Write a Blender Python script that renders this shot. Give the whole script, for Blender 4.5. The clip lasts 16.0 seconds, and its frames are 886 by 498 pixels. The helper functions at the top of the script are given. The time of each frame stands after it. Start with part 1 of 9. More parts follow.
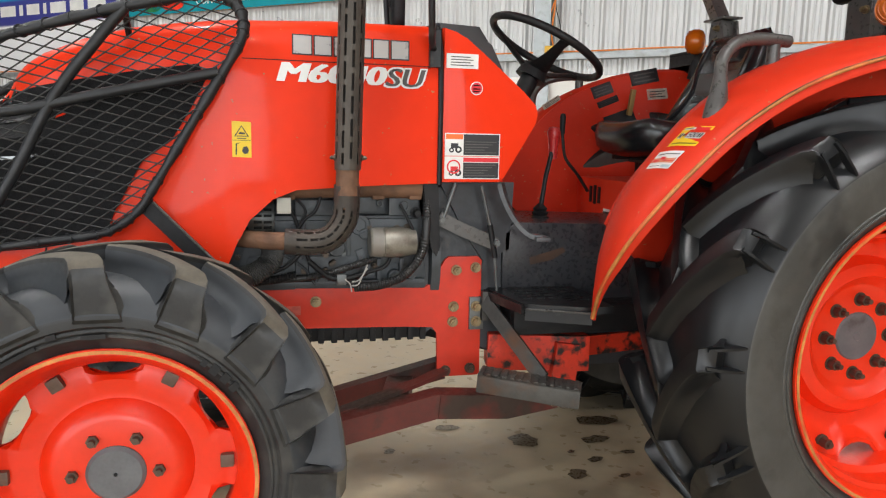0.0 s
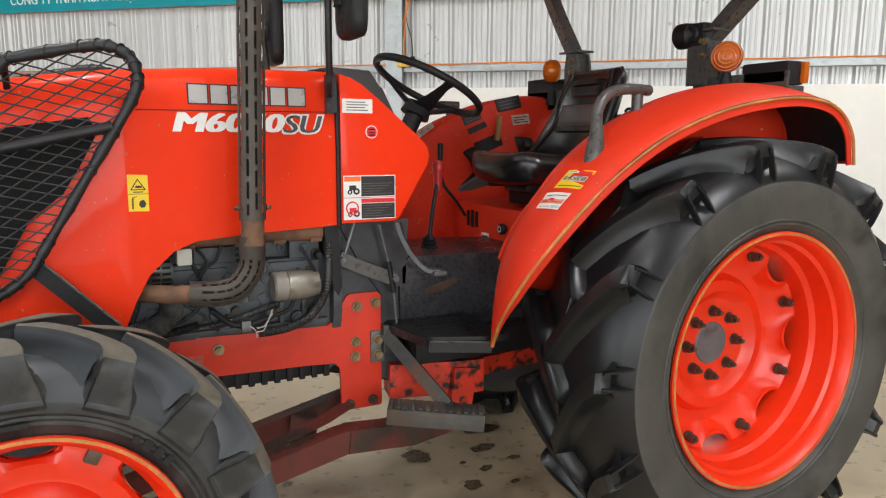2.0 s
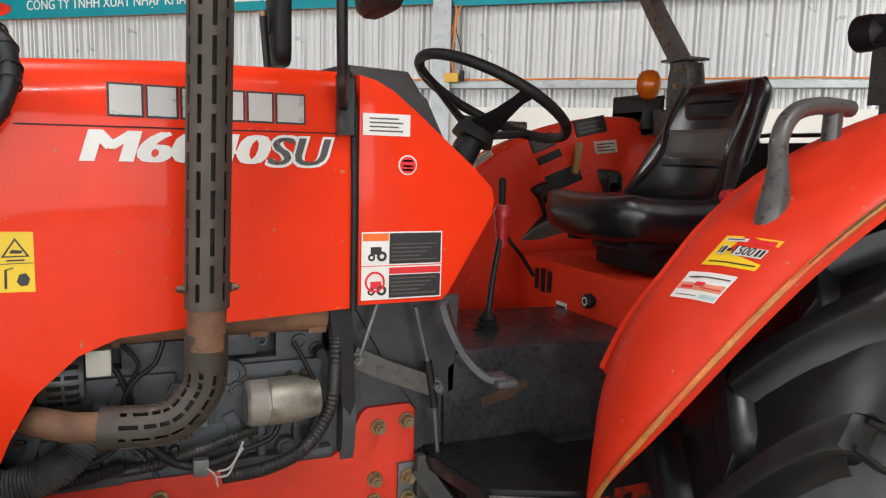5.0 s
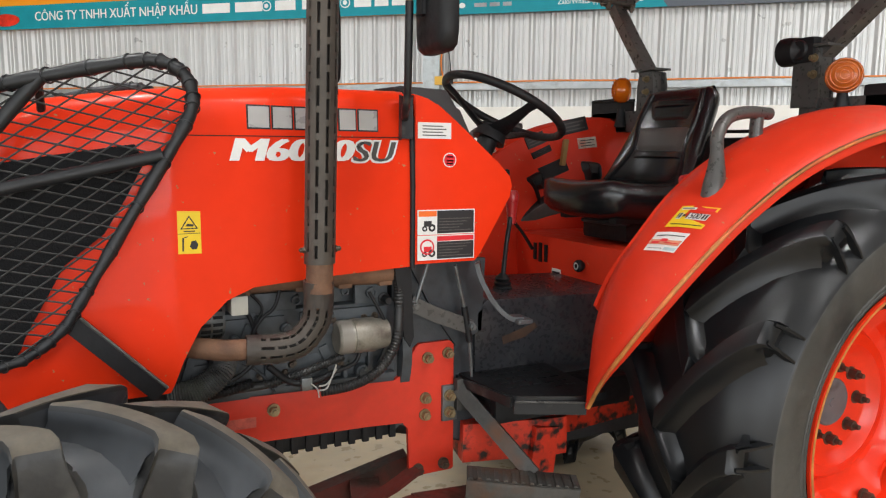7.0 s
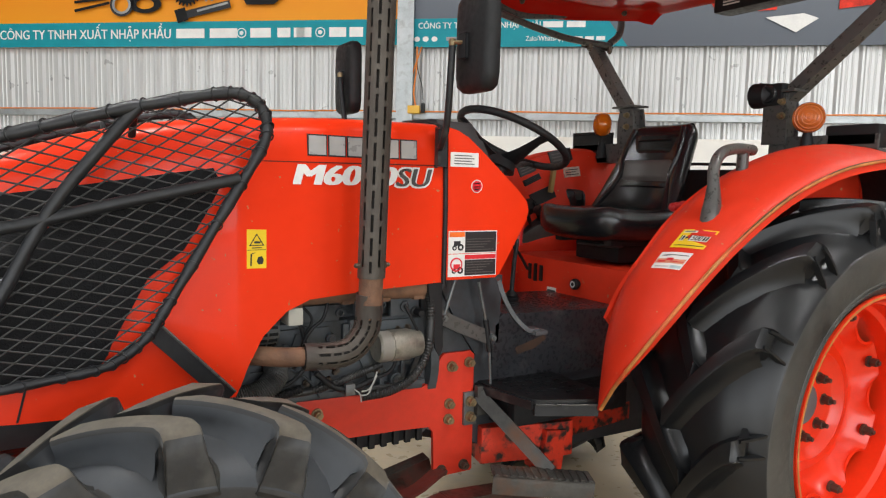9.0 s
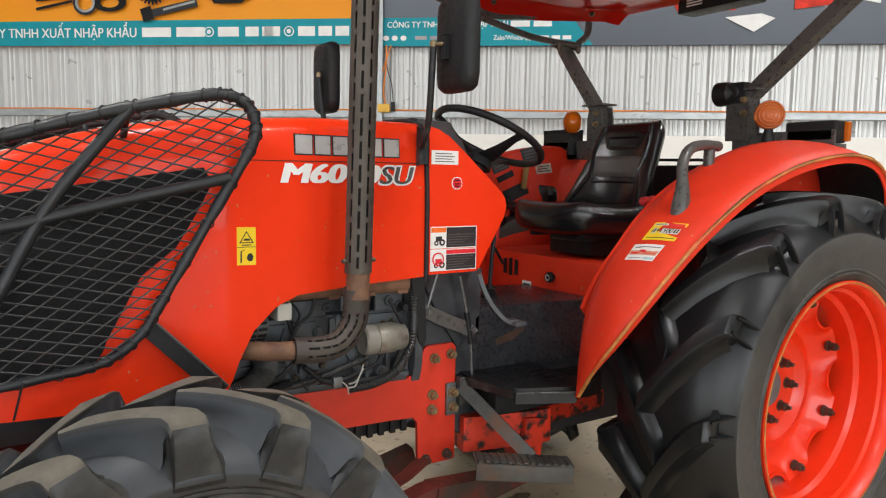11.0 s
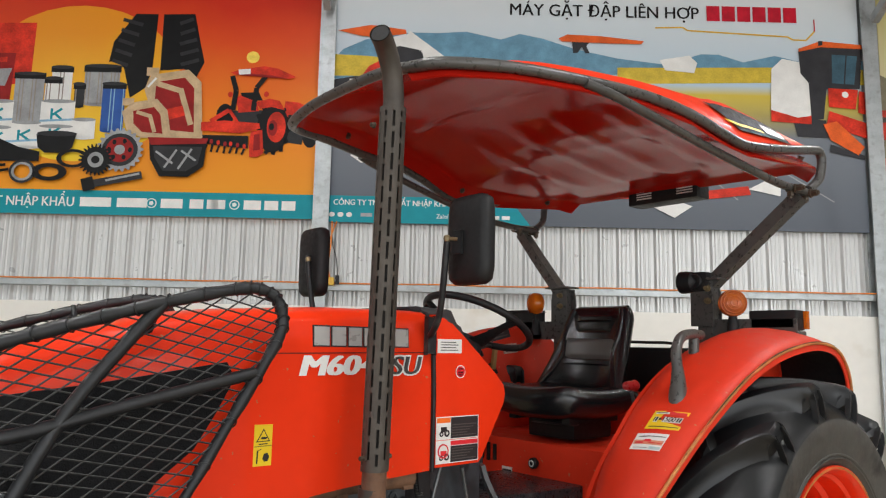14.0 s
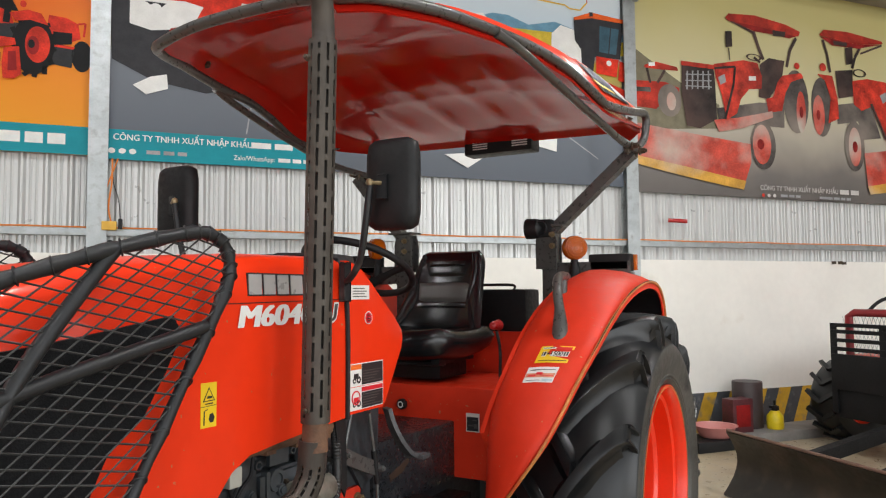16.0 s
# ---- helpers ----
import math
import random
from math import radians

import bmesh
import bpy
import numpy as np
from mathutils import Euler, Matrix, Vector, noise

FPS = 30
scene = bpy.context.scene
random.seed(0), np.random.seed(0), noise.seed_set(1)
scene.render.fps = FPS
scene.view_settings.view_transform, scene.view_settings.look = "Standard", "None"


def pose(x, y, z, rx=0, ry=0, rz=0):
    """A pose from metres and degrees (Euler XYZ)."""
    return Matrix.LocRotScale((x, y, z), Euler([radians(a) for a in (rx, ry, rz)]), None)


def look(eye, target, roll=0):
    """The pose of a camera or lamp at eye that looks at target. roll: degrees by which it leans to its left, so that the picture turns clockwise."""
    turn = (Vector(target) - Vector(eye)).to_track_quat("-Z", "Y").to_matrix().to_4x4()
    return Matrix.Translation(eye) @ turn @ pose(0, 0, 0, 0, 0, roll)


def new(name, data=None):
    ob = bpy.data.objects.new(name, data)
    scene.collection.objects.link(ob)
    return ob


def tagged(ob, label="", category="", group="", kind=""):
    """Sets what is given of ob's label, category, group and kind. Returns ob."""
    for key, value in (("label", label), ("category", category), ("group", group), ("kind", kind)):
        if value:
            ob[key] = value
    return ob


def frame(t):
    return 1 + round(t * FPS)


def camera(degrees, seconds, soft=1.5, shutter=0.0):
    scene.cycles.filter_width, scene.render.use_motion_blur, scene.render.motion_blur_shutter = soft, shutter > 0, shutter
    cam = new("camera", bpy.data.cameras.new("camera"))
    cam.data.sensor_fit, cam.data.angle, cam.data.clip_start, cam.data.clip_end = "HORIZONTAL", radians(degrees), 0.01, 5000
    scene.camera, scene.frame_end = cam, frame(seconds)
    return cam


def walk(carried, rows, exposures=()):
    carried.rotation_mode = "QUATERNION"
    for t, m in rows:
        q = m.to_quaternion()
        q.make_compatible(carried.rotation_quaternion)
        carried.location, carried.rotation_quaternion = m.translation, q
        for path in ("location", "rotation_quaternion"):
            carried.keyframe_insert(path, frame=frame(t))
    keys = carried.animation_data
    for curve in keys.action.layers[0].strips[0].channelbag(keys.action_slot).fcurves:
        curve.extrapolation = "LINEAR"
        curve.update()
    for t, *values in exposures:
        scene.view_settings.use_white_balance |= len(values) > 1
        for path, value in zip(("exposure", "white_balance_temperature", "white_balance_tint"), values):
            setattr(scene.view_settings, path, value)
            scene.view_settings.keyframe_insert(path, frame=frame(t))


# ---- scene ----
cam = camera(63.5, 16.0, soft=1.2)
PATH = [
    (0, (0.112, 0.074, 1.305), (0.589, 1.993, 1.006), 1.2),
    (0.5, (0.09, 0.012, 1.398), (0.693, 1.888, 1.057), 0.7),
    (1, (0.0, 0.025, 1.438), (0.717, 1.855, 1.068), 0.3),
    (1.5, (-0.073, 0.06, 1.456), (0.754, 1.845, 1.094), 0.2),
    (2, (-0.098, 0.077, 1.459), (0.794, 1.84, 1.148), 0.3),
    (2.5, (-0.001, 0.171, 1.451), (0.903, 1.934, 1.174), 0.6),
    (3, (0.143, 0.336, 1.457), (1.04, 2.104, 1.191), 0.9),
    (3.5, (0.178, 0.481, 1.461), (1.081, 2.245, 1.19), 1.2),
    (4, (0.125, 0.708, 1.489), (1.074, 2.448, 1.22), 1.3),
    (4.5, (0.131, 0.828, 1.488), (1.065, 2.577, 1.222), 1.6),
    (5, (0.226, 0.879, 1.492), (1.022, 2.696, 1.236), 1.5),
    (5.2, (0.25, 0.89, 1.495), (1.01, 2.722, 1.238), 1.5),
    (7.3, (-0.225, 0.416, 1.492), (0.661, 2.19, 1.231), 0.5),
    (7.5, (-0.27, 0.412, 1.494), (0.629, 2.181, 1.245), 0.5),
    (8, (-0.439, 0.417, 1.489), (0.495, 2.171, 1.259), 0.7),
    (8.5, (-0.496, 0.387, 1.489), (0.477, 2.121, 1.277), 1.0),
    (8.7, (-0.486, 0.39, 1.491), (0.508, 2.114, 1.289), 1.2),
    (10.8, (-0.571, 0.4, 1.49), (0.507, 2.074, 1.299), 1.1),
    (11, (-0.572, 0.361, 1.488), (0.524, 2.022, 1.291), 0.9),
    (11.5, (-0.588, 0.223, 1.472), (0.541, 1.861, 1.268), 0.6),
    (12, (-0.643, 0.172, 1.476), (0.51, 1.795, 1.29), 0.9),
    (12.5, (-0.794, 0.245, 1.485), (0.385, 1.857, 1.385), 1.6),
    (13, (-0.948, 0.328, 1.502), (0.267, 1.916, 1.515), 2.1),
    (13.5, (-0.944, 0.409, 1.51), (0.3, 1.969, 1.647), 1.7),
    (14, (-0.832, 0.543, 1.56), (0.456, 2.05, 1.824), 1.1),
    (14.5, (-0.784, 0.632, 1.578), (0.609, 2.031, 1.898), 0.8),
    (15, (-0.836, 0.817, 1.565), (0.739, 2.015, 1.856), 0.2),
    (15.5, (-1.012, 1.005, 1.57), (0.682, 2.049, 1.773), -0.2),
    (16, (-1.161, 0.973, 1.555), (0.588, 1.937, 1.674), -0.4),
]
walk(cam, [(t, look(eye, target, roll)) for t, eye, target, roll in PATH], exposures=[(0.0, 0.0), (2.0, -0.06), (5.0, -0.08), (8.5, -0.10), (12.0, -0.14), (13.0, -0.24), (14.0, -0.34), (15.0, -0.30), (16.0, -0.22)])

# ---- light ----
world = bpy.data.worlds.new("world")
scene.world = world
world.use_nodes = True
wn = world.node_tree
sky = wn.nodes.new("ShaderNodeTexSky")
sky.sky_type, sky.sun_disc = "NISHITA", False
sky.sun_elevation, sky.sun_rotation = radians(55), radians(200)
wn.links.new(sky.outputs[0], wn.nodes["Background"].inputs[0])
wn.nodes["Background"].inputs[1].default_value = 0.12


def area_lamp(name, m, sx, sy, watts, colour=(1, 1, 1)):
    d = bpy.data.lights.new(name, "AREA")
    d.shape, d.size, d.size_y, d.energy, d.color = "RECTANGLE", sx, sy, watts, colour
    ob = new(name, d)
    ob.matrix_world = m
    return ob


# ---- materials ----
def material(name, colour, rough=0.5, metal=0.0, var=0.12, scale=6.0, bump=0.0, bscale=60.0, stain=None, stain_scale=2.5,
             stain_amount=0.35, coat=0.0, rough_var=0.12, spec=0.5, piece=0.0, stain_hi=0.72):
    m = bpy.data.materials.new(name)
    m.use_nodes = True
    n, k = m.node_tree.nodes, m.node_tree.links
    b = n["Principled BSDF"]
    b.inputs["Metallic"].default_value = metal
    b.inputs["Specular IOR Level"].default_value = spec
    b.inputs["Coat Weight"].default_value = coat
    b.inputs["Coat Roughness"].default_value = 0.05
    co = n.new("ShaderNodeTexCoord")

    def noise_tex(s, detail=4.0):
        t = n.new("ShaderNodeTexNoise")
        t.inputs["Scale"].default_value, t.inputs["Detail"].default_value = s, detail
        k.new(co.outputs["Object"], t.inputs["Vector"])
        return t

    def ramp(src, lo, hi, a, c):
        r = n.new("ShaderNodeMapRange")
        for i, v in enumerate((lo, hi, a, c)):
            r.inputs[i + 1].default_value = v
        k.new(src, r.inputs[0])
        return r.outputs[0]

    big = noise_tex(scale)
    fine = noise_tex(scale * 9, 6.0)
    hsv = n.new("ShaderNodeHueSaturation")
    hsv.inputs["Color"].default_value = (*colour, 1)
    add = n.new("ShaderNodeMath")
    add.operation = "ADD"
    k.new(ramp(big.outputs[0], 0.3, 0.7, 1 - var, 1 + var * 0.6), add.inputs[0])
    k.new(ramp(fine.outputs[0], 0.3, 0.7, -var * 0.4, var * 0.4), add.inputs[1])
    value = add.outputs[0]
    if piece:
        info = n.new("ShaderNodeObjectInfo")
        add2 = n.new("ShaderNodeMath")
        add2.operation = "ADD"
        k.new(value, add2.inputs[0])
        k.new(ramp(info.outputs["Random"], 0, 1, -piece, piece), add2.inputs[1])
        value = add2.outputs[0]
    k.new(value, hsv.inputs["Value"])
    out = hsv.outputs[0]
    if stain:
        mix = n.new("ShaderNodeMix")
        mix.data_type = "RGBA"
        st = noise_tex(stain_scale, 8.0)
        k.new(ramp(st.outputs[0], 0.62 - stain_amount * 0.25, stain_hi, 0.0, 1.0), mix.inputs[0])
        k.new(out, mix.inputs[6])
        mix.inputs[7].default_value = (*stain, 1)
        out = mix.outputs[2]
    k.new(out, b.inputs["Base Color"])
    k.new(ramp(fine.outputs[0], 0.3, 0.7, max(0.02, rough - rough_var), min(1, rough + rough_var)), b.inputs["Roughness"])
    if bump:
        bp = n.new("ShaderNodeBump")
        bp.inputs["Strength"].default_value, bp.inputs["Distance"].default_value = bump, 0.004
        k.new(noise_tex(bscale, 5.0).outputs[0], bp.inputs["Height"])
        k.new(bp.outputs[0], b.inputs["Normal"])
    return m


def glow(name, colour, strength):
    m = bpy.data.materials.new(name)
    m.use_nodes = True
    b = m.node_tree.nodes["Principled BSDF"]
    b.inputs["Base Color"].default_value = (*colour, 1)
    b.inputs["Emission Color"].default_value = (*colour, 1)
    b.inputs["Emission Strength"].default_value = strength
    return m


def plain(name, colour, rough=0.5, metal=0.0):
    return material(name, colour, rough, metal, var=0.06, scale=12, rough_var=0.06)


RED = material("orange_red_paint", (0.80, 0.038, 0.008), 0.34, spec=0.12, var=0.06, scale=2, coat=0.22, rough_var=0.06, bump=0.02, bscale=9, stain=(0.45, 0.20, 0.10), stain_scale=60, stain_amount=-0.30)
RED_FADED = material("faded_red_paint", (0.68, 0.036, 0.012), 0.46, spec=0.25, var=0.10, scale=2.5, rough_var=0.08, bump=0.03, bscale=12, stain=(0.50, 0.22, 0.11), stain_scale=50, stain_amount=-0.24)
RED_WHEEL = material("wheel_paint", (0.82, 0.034, 0.005), 0.36, var=0.06, scale=8, coat=0.2, rough_var=0.08)
RED_PLATE = material("red_plate_paint", (0.66, 0.036, 0.014), 0.45, var=0.12, scale=5, stain=(0.24, 0.03, 0.015), stain_amount=0.1, bump=0.04)
# canopy shell: the shade under it is put into a darker red
RED_SHADED = material("canopy_red_shaded", (0.42, 0.012, 0.006), 0.12, spec=0.10, var=0.06, scale=3, rough_var=0.03)
OXIDE = material("oxide_red_steel", (0.125, 0.022, 0.016), 0.5, var=0.3, scale=7, stain=(0.04, 0.022, 0.016), stain_scale=6, stain_amount=0.6, stain_hi=0.58, bump=0.1)
CHIPPED = material("chipped_red_steel", (0.66, 0.04, 0.014), 0.5, var=0.2, scale=8, stain=(0.030, 0.018, 0.014), stain_scale=17, stain_amount=0.45, stain_hi=0.60, bump=0.15)
RUBBER = material("black_tyre_rubber", (0.007, 0.0075, 0.0085), 0.35, spec=0.44, var=0.2, scale=4, bump=0.06, bscale=35, rough_var=0.05)
RUBBER_OLD = material("worn_tyre_rubber", (0.019, 0.022, 0.025), 0.36, var=0.35, scale=6, stain=(0.055, 0.052, 0.048), stain_scale=9, stain_amount=0.2, bump=0.35, bscale=45)
RUBBER_FRONT = material("grimy_front_sidewall", (0.022, 0.022, 0.022), 0.5, var=0.35, scale=8, stain=(0.05, 0.048, 0.044), stain_scale=10, stain_amount=0.35, bump=0.2)
RUBBER_CORE = material("smooth_tread_base", (0.030, 0.034, 0.039), 0.5, var=0.3, scale=7, stain=(0.075, 0.075, 0.072), stain_scale=8, stain_amount=0.3, bump=0.12, bscale=30)
RUBBER_DUST = material("dusty_tread_rubber", (0.115, 0.10, 0.078), 0.85, var=0.3, scale=14, stain=(0.05, 0.05, 0.05), stain_scale=9, stain_amount=0.4, bump=0.3)
RUBBER_SIDE = material("tyre_sidewall", (0.062, 0.059, 0.053), 0.5, var=0.35, scale=4, stain=(0.022, 0.021, 0.020), stain_scale=6, stain_amount=0.3, bump=0.2)
BLACK = material("black_plastic", (0.010, 0.010, 0.011), 0.55, spec=0.35, var=0.2, bump=0.1, bscale=120)
BLACK_PAINT = material("black_tube_paint", (0.013, 0.0135, 0.015), 0.45, spec=0.4, var=0.25, scale=9, stain=(0.07, 0.065, 0.06), stain_scale=11, stain_amount=0.2, bump=0.1)
TAPE = material("black_wrapped_tape", (0.014, 0.015, 0.017), 0.45, spec=0.45, var=0.3, scale=14, bump=0.3, bscale=50)
VINYL = material("black_vinyl", (0.009, 0.009, 0.010), 0.27, spec=0.6, var=0.1, rough_var=0.0)
VINYL_GREY = material("grey_vinyl_panel", (0.085, 0.08, 0.075), 0.4, var=0.1)
CAST = material("grey_cast_iron_paint", (0.070, 0.080, 0.088), 0.48, metal=0.1, var=0.3, scale=7, stain=(0.02, 0.02, 0.021), stain_scale=8, stain_amount=0.5, bump=0.35, bscale=40)
# copy of the cast paint, darkened for the weaker light on the gearbox
CAST_SHADED = material("shaded_cast_iron_paint", (0.045, 0.05, 0.056), 0.48, metal=0.1, var=0.3, scale=7, stain=(0.018, 0.018, 0.019), stain_scale=8, stain_amount=0.5, bump=0.35, bscale=40)
GREY_PLASTIC = material("grey_dash_plastic", (0.042, 0.042, 0.044), 0.45, var=0.1, scale=8, bump=0.08, bscale=150)
STEP_STEEL = material("rusty_step_steel", (0.075, 0.072, 0.066), 0.5, metal=0.4, var=0.35, scale=9, stain=(0.12, 0.055, 0.028), stain_scale=8, stain_amount=0.45, bump=0.25)
STEEL = material("worn_steel", (0.16, 0.17, 0.17), 0.45, metal=0.5, var=0.3, scale=10, stain=(0.09, 0.06, 0.04), stain_scale=12, bump=0.2)
GREY_PAINT = material("dark_grey_paint", (0.085, 0.082, 0.078), 0.34, metal=0.25, var=0.2, scale=6, stain=(0.10, 0.095, 0.085), stain_scale=9, stain_amount=0.12, bump=0.06)
STEEL_DARK = material("dull_pedal_steel", (0.085, 0.09, 0.095), 0.42, metal=0.35, var=0.25, scale=12, stain=(0.04, 0.035, 0.03), stain_scale=14)
CLAMP = material("brown_clamp_steel", (0.14, 0.10, 0.075), 0.5, metal=0.4, var=0.3, scale=25)
BRASSY = material("zinc_bolt", (0.30, 0.23, 0.13), 0.42, metal=0.7, var=0.3, scale=30)
BOLT = material("dark_bolt", (0.10, 0.075, 0.055), 0.45, metal=0.5, var=0.3, scale=30)
RUST = material("rusty_pipe", (0.20, 0.105, 0.06), 0.75, metal=0.2, var=0.3, scale=12, stain=(0.09, 0.05, 0.035), stain_scale=14, stain_amount=0.5, bump=0.5, bscale=70)
SHIELD = material("exhaust_shield_steel", (0.08, 0.068, 0.056), 0.56, metal=0.45, var=0.25, scale=8, stain=(0.06, 0.05, 0.045), stain_scale=6, bump=0.3, bscale=60)
# near-black for panel joints, and for shade painted into holes and slots
DARK = plain("joint_and_hole_shade", (0.006, 0.006, 0.006), 0.8)
WHITE_STICK = plain("white_decal", (0.78, 0.77, 0.74), 0.4)
BLACK_STICK = plain("black_decal", (0.02, 0.02, 0.022), 0.4)
YELLOW_STICK = plain("yellow_decal", (0.85, 0.58, 0.02), 0.4)
RED_STICK = plain("red_decal", (0.7, 0.02, 0.03), 0.4)
ORANGE_STICK = plain("orange_decal", (0.85, 0.16, 0.02), 0.4)
SILVER = material("silver_letters", (0.50, 0.485, 0.47), 0.34, metal=0.2, var=0.1, scale=3)
TUNNEL = material("scratched_black_cover", (0.022, 0.023, 0.026), 0.31, var=0.25, scale=8, stain=(0.05, 0.05, 0.05), stain_scale=12, stain_amount=0.2, bump=0.05)
ZINC = material("galvanised_steel", (0.42, 0.45, 0.46), 0.42, metal=0.55, var=0.15, scale=9, stain=(0.3, 0.31, 0.3), stain_scale=14, bump=0.06)
SHEET = material("corrugated_sheet_metal", (0.55, 0.555, 0.55), 0.35, metal=0.32, var=0.05, scale=0.9, rough_var=0.08)
SHEET_ROOF = material("grey_roof_sheet", (0.34, 0.33, 0.31), 0.5, metal=0.2, var=0.15, scale=0.7)
PLASTER = material("white_painted_plaster", (0.82, 0.80, 0.75), 0.8, var=0.05, scale=1.4, stain=(0.60, 0.53, 0.43), stain_scale=1.1, stain_amount=0.12, bump=0.12, bscale=18)
CONCRETE = material("concrete_floor", (0.47, 0.39, 0.265), 0.40, var=0.24, scale=1.6, stain=(0.27, 0.195, 0.115), stain_scale=1.7, stain_amount=0.35, bump=0.15, bscale=22, rough_var=0.2)
OIL = material("oil_stain", (0.12, 0.09, 0.055), 0.30, var=0.3, scale=9)
AMBER = bpy.data.materials.new("amber_lens")
AMBER.use_nodes = True
_b = AMBER.node_tree.nodes["Principled BSDF"]
_b.inputs["Base Color"].default_value = (0.66, 0.15, 0.008, 1)
_b.inputs["Roughness"].default_value = 0.08
_b.inputs["Transmission Weight"].default_value = 0.4
WIRE = material("dusty_wire", (0.045, 0.045, 0.044), 0.5, metal=0.2, var=0.2, scale=9)
GRILLE = material("grille_black_mesh", (0.008, 0.008, 0.009), 0.75, spec=0.2, var=0.3, scale=80, bump=0.5, bscale=220)
WORN_HOSE = material("worn_grey_hose", (0.10, 0.10, 0.098), 0.55, var=0.4, scale=14, stain=(0.03, 0.03, 0.03), stain_scale=16, stain_amount=0.4, bump=0.4, bscale=90)
GLASS = bpy.data.materials.new("clear_lens")
GLASS.use_nodes = True
_b = GLASS.node_tree.nodes["Principled BSDF"]
_b.inputs["Base Color"].default_value = (0.24, 0.25, 0.26, 1)
_b.inputs["Roughness"].default_value = 0.06
_b.inputs["Metallic"].default_value = 0.6


# ---- building helpers ----
def mesh_ob(name, bm, mat, angle=38):
    me = bpy.data.meshes.new(name)
    bmesh.ops.recalc_face_normals(bm, faces=bm.faces[:])
    bm.to_mesh(me)
    bm.free()
    for m in mat if isinstance(mat, (list, tuple)) else [mat]:
        me.materials.append(m)
    me.polygons.foreach_set("use_smooth", [True] * len(me.polygons))
    me.set_sharp_from_angle(angle=radians(angle))
    return new(name, me)


def part(name, bm, mat, parent, label="", angle=38):
    ob = mesh_ob(name, bm, mat, angle)
    ob.parent = parent
    ob.matrix_parent_inverse = parent.matrix_basis.inverted() if parent.parent is None else (parent.parent.matrix_basis @ parent.matrix_parent_inverse.copy() @ parent.matrix_basis).inverted()
    if label:
        tagged(ob, label)
    return ob


def thing(name, at, label, category, group=""):
    e = new(name)
    e.empty_display_size = 0.1
    e.matrix_basis = Matrix.Translation(at)
    return tagged(e, label, category, group)


def BM():
    return bmesh.new()


def box(bm, lo, hi, bevel=0.0, m=None, mi=0):
    r = bmesh.ops.create_cube(bm, size=1)
    vs = r["verts"]
    lo, hi = Vector(lo), Vector(hi)
    for v in vs:
        v.co = Vector([(lo[i] + hi[i]) / 2 + v.co[i] * (hi[i] - lo[i]) for i in range(3)])
    fs = {f for v in vs for f in v.link_faces}
    if bevel:
        es = list({e for v in vs for e in v.link_edges})
        rr = bmesh.ops.bevel(bm, geom=es, offset=bevel, segments=2, affect="EDGES", profile=0.7)
        fs = set(rr["faces"]) | {f for f in fs if f.is_valid}
        vs = list({v for f in fs for v in f.verts})
    for f in fs:
        if f.is_valid:
            f.material_index = mi
    if m is not None:
        bmesh.ops.transform(bm, matrix=m, verts=[v for v in vs if v.is_valid])
    return vs


def frame_of(d, hint=(0, 0, 1)):
    d = Vector(d).normalized()
    h = Vector(hint)
    if abs(d.dot(h)) > 0.97:
        h = Vector((1, 0, 0))
    a = d.cross(h).normalized()
    return d, a, a.cross(d).normalized()


def smooth_path(pts, n=6):
    """A Catmull-Rom line through the points."""
    P = [Vector(p) for p in pts]
    if len(P) < 3:
        return P
    P = [P[0] * 2 - P[1]] + P + [P[-1] * 2 - P[-2]]
    out = []
    for i in range(1, len(P) - 2):
        for j in range(n):
            t = j / n
            a, b, c, d = P[i - 1:i + 3]
            out.append(0.5 * ((2 * b) + (c - a) * t + (2 * a - 5 * b + 4 * c - d) * t * t + (3 * b - a - 3 * c + d) * t ** 3))
    return out + [P[-2]]


def tube(bm, pts, r, seg=10, caps=True, mi=0, radii=None, closed=False):
    P = [Vector(p) for p in pts]
    n = len(P)
    rings, a = [], None
    for i, p in enumerate(P):
        if closed:
            d = P[(i + 1) % n] - P[i - 1]
        else:
            d = P[min(i + 1, n - 1)] - P[max(i - 1, 0)]
        d.normalize()
        if a is None:
            _, a, _ = frame_of(d)
        a = (a - d * a.dot(d)).normalized()
        b = d.cross(a)
        rr = radii[i] if radii else r
        rings.append([bm.verts.new(p + (a * math.cos(q) + b * math.sin(q)) * rr) for q in [2 * math.pi * s / seg for s in range(seg)]])
    for i in range(n if closed else n - 1):
        A, B = rings[i], rings[(i + 1) % n]
        for s in range(seg):
            bm.faces.new((A[s], A[(s + 1) % seg], B[(s + 1) % seg], B[s])).material_index = mi
    if caps and not closed:
        bm.faces.new(rings[0][::-1]).material_index = mi
        bm.faces.new(rings[-1]).material_index = mi
    return rings


def cyl(bm, p0, p1, r, seg=20, mi=0, r1=None):
    return tube(bm, [p0, p1], r, seg, mi=mi, radii=[r, r if r1 is None else r1])


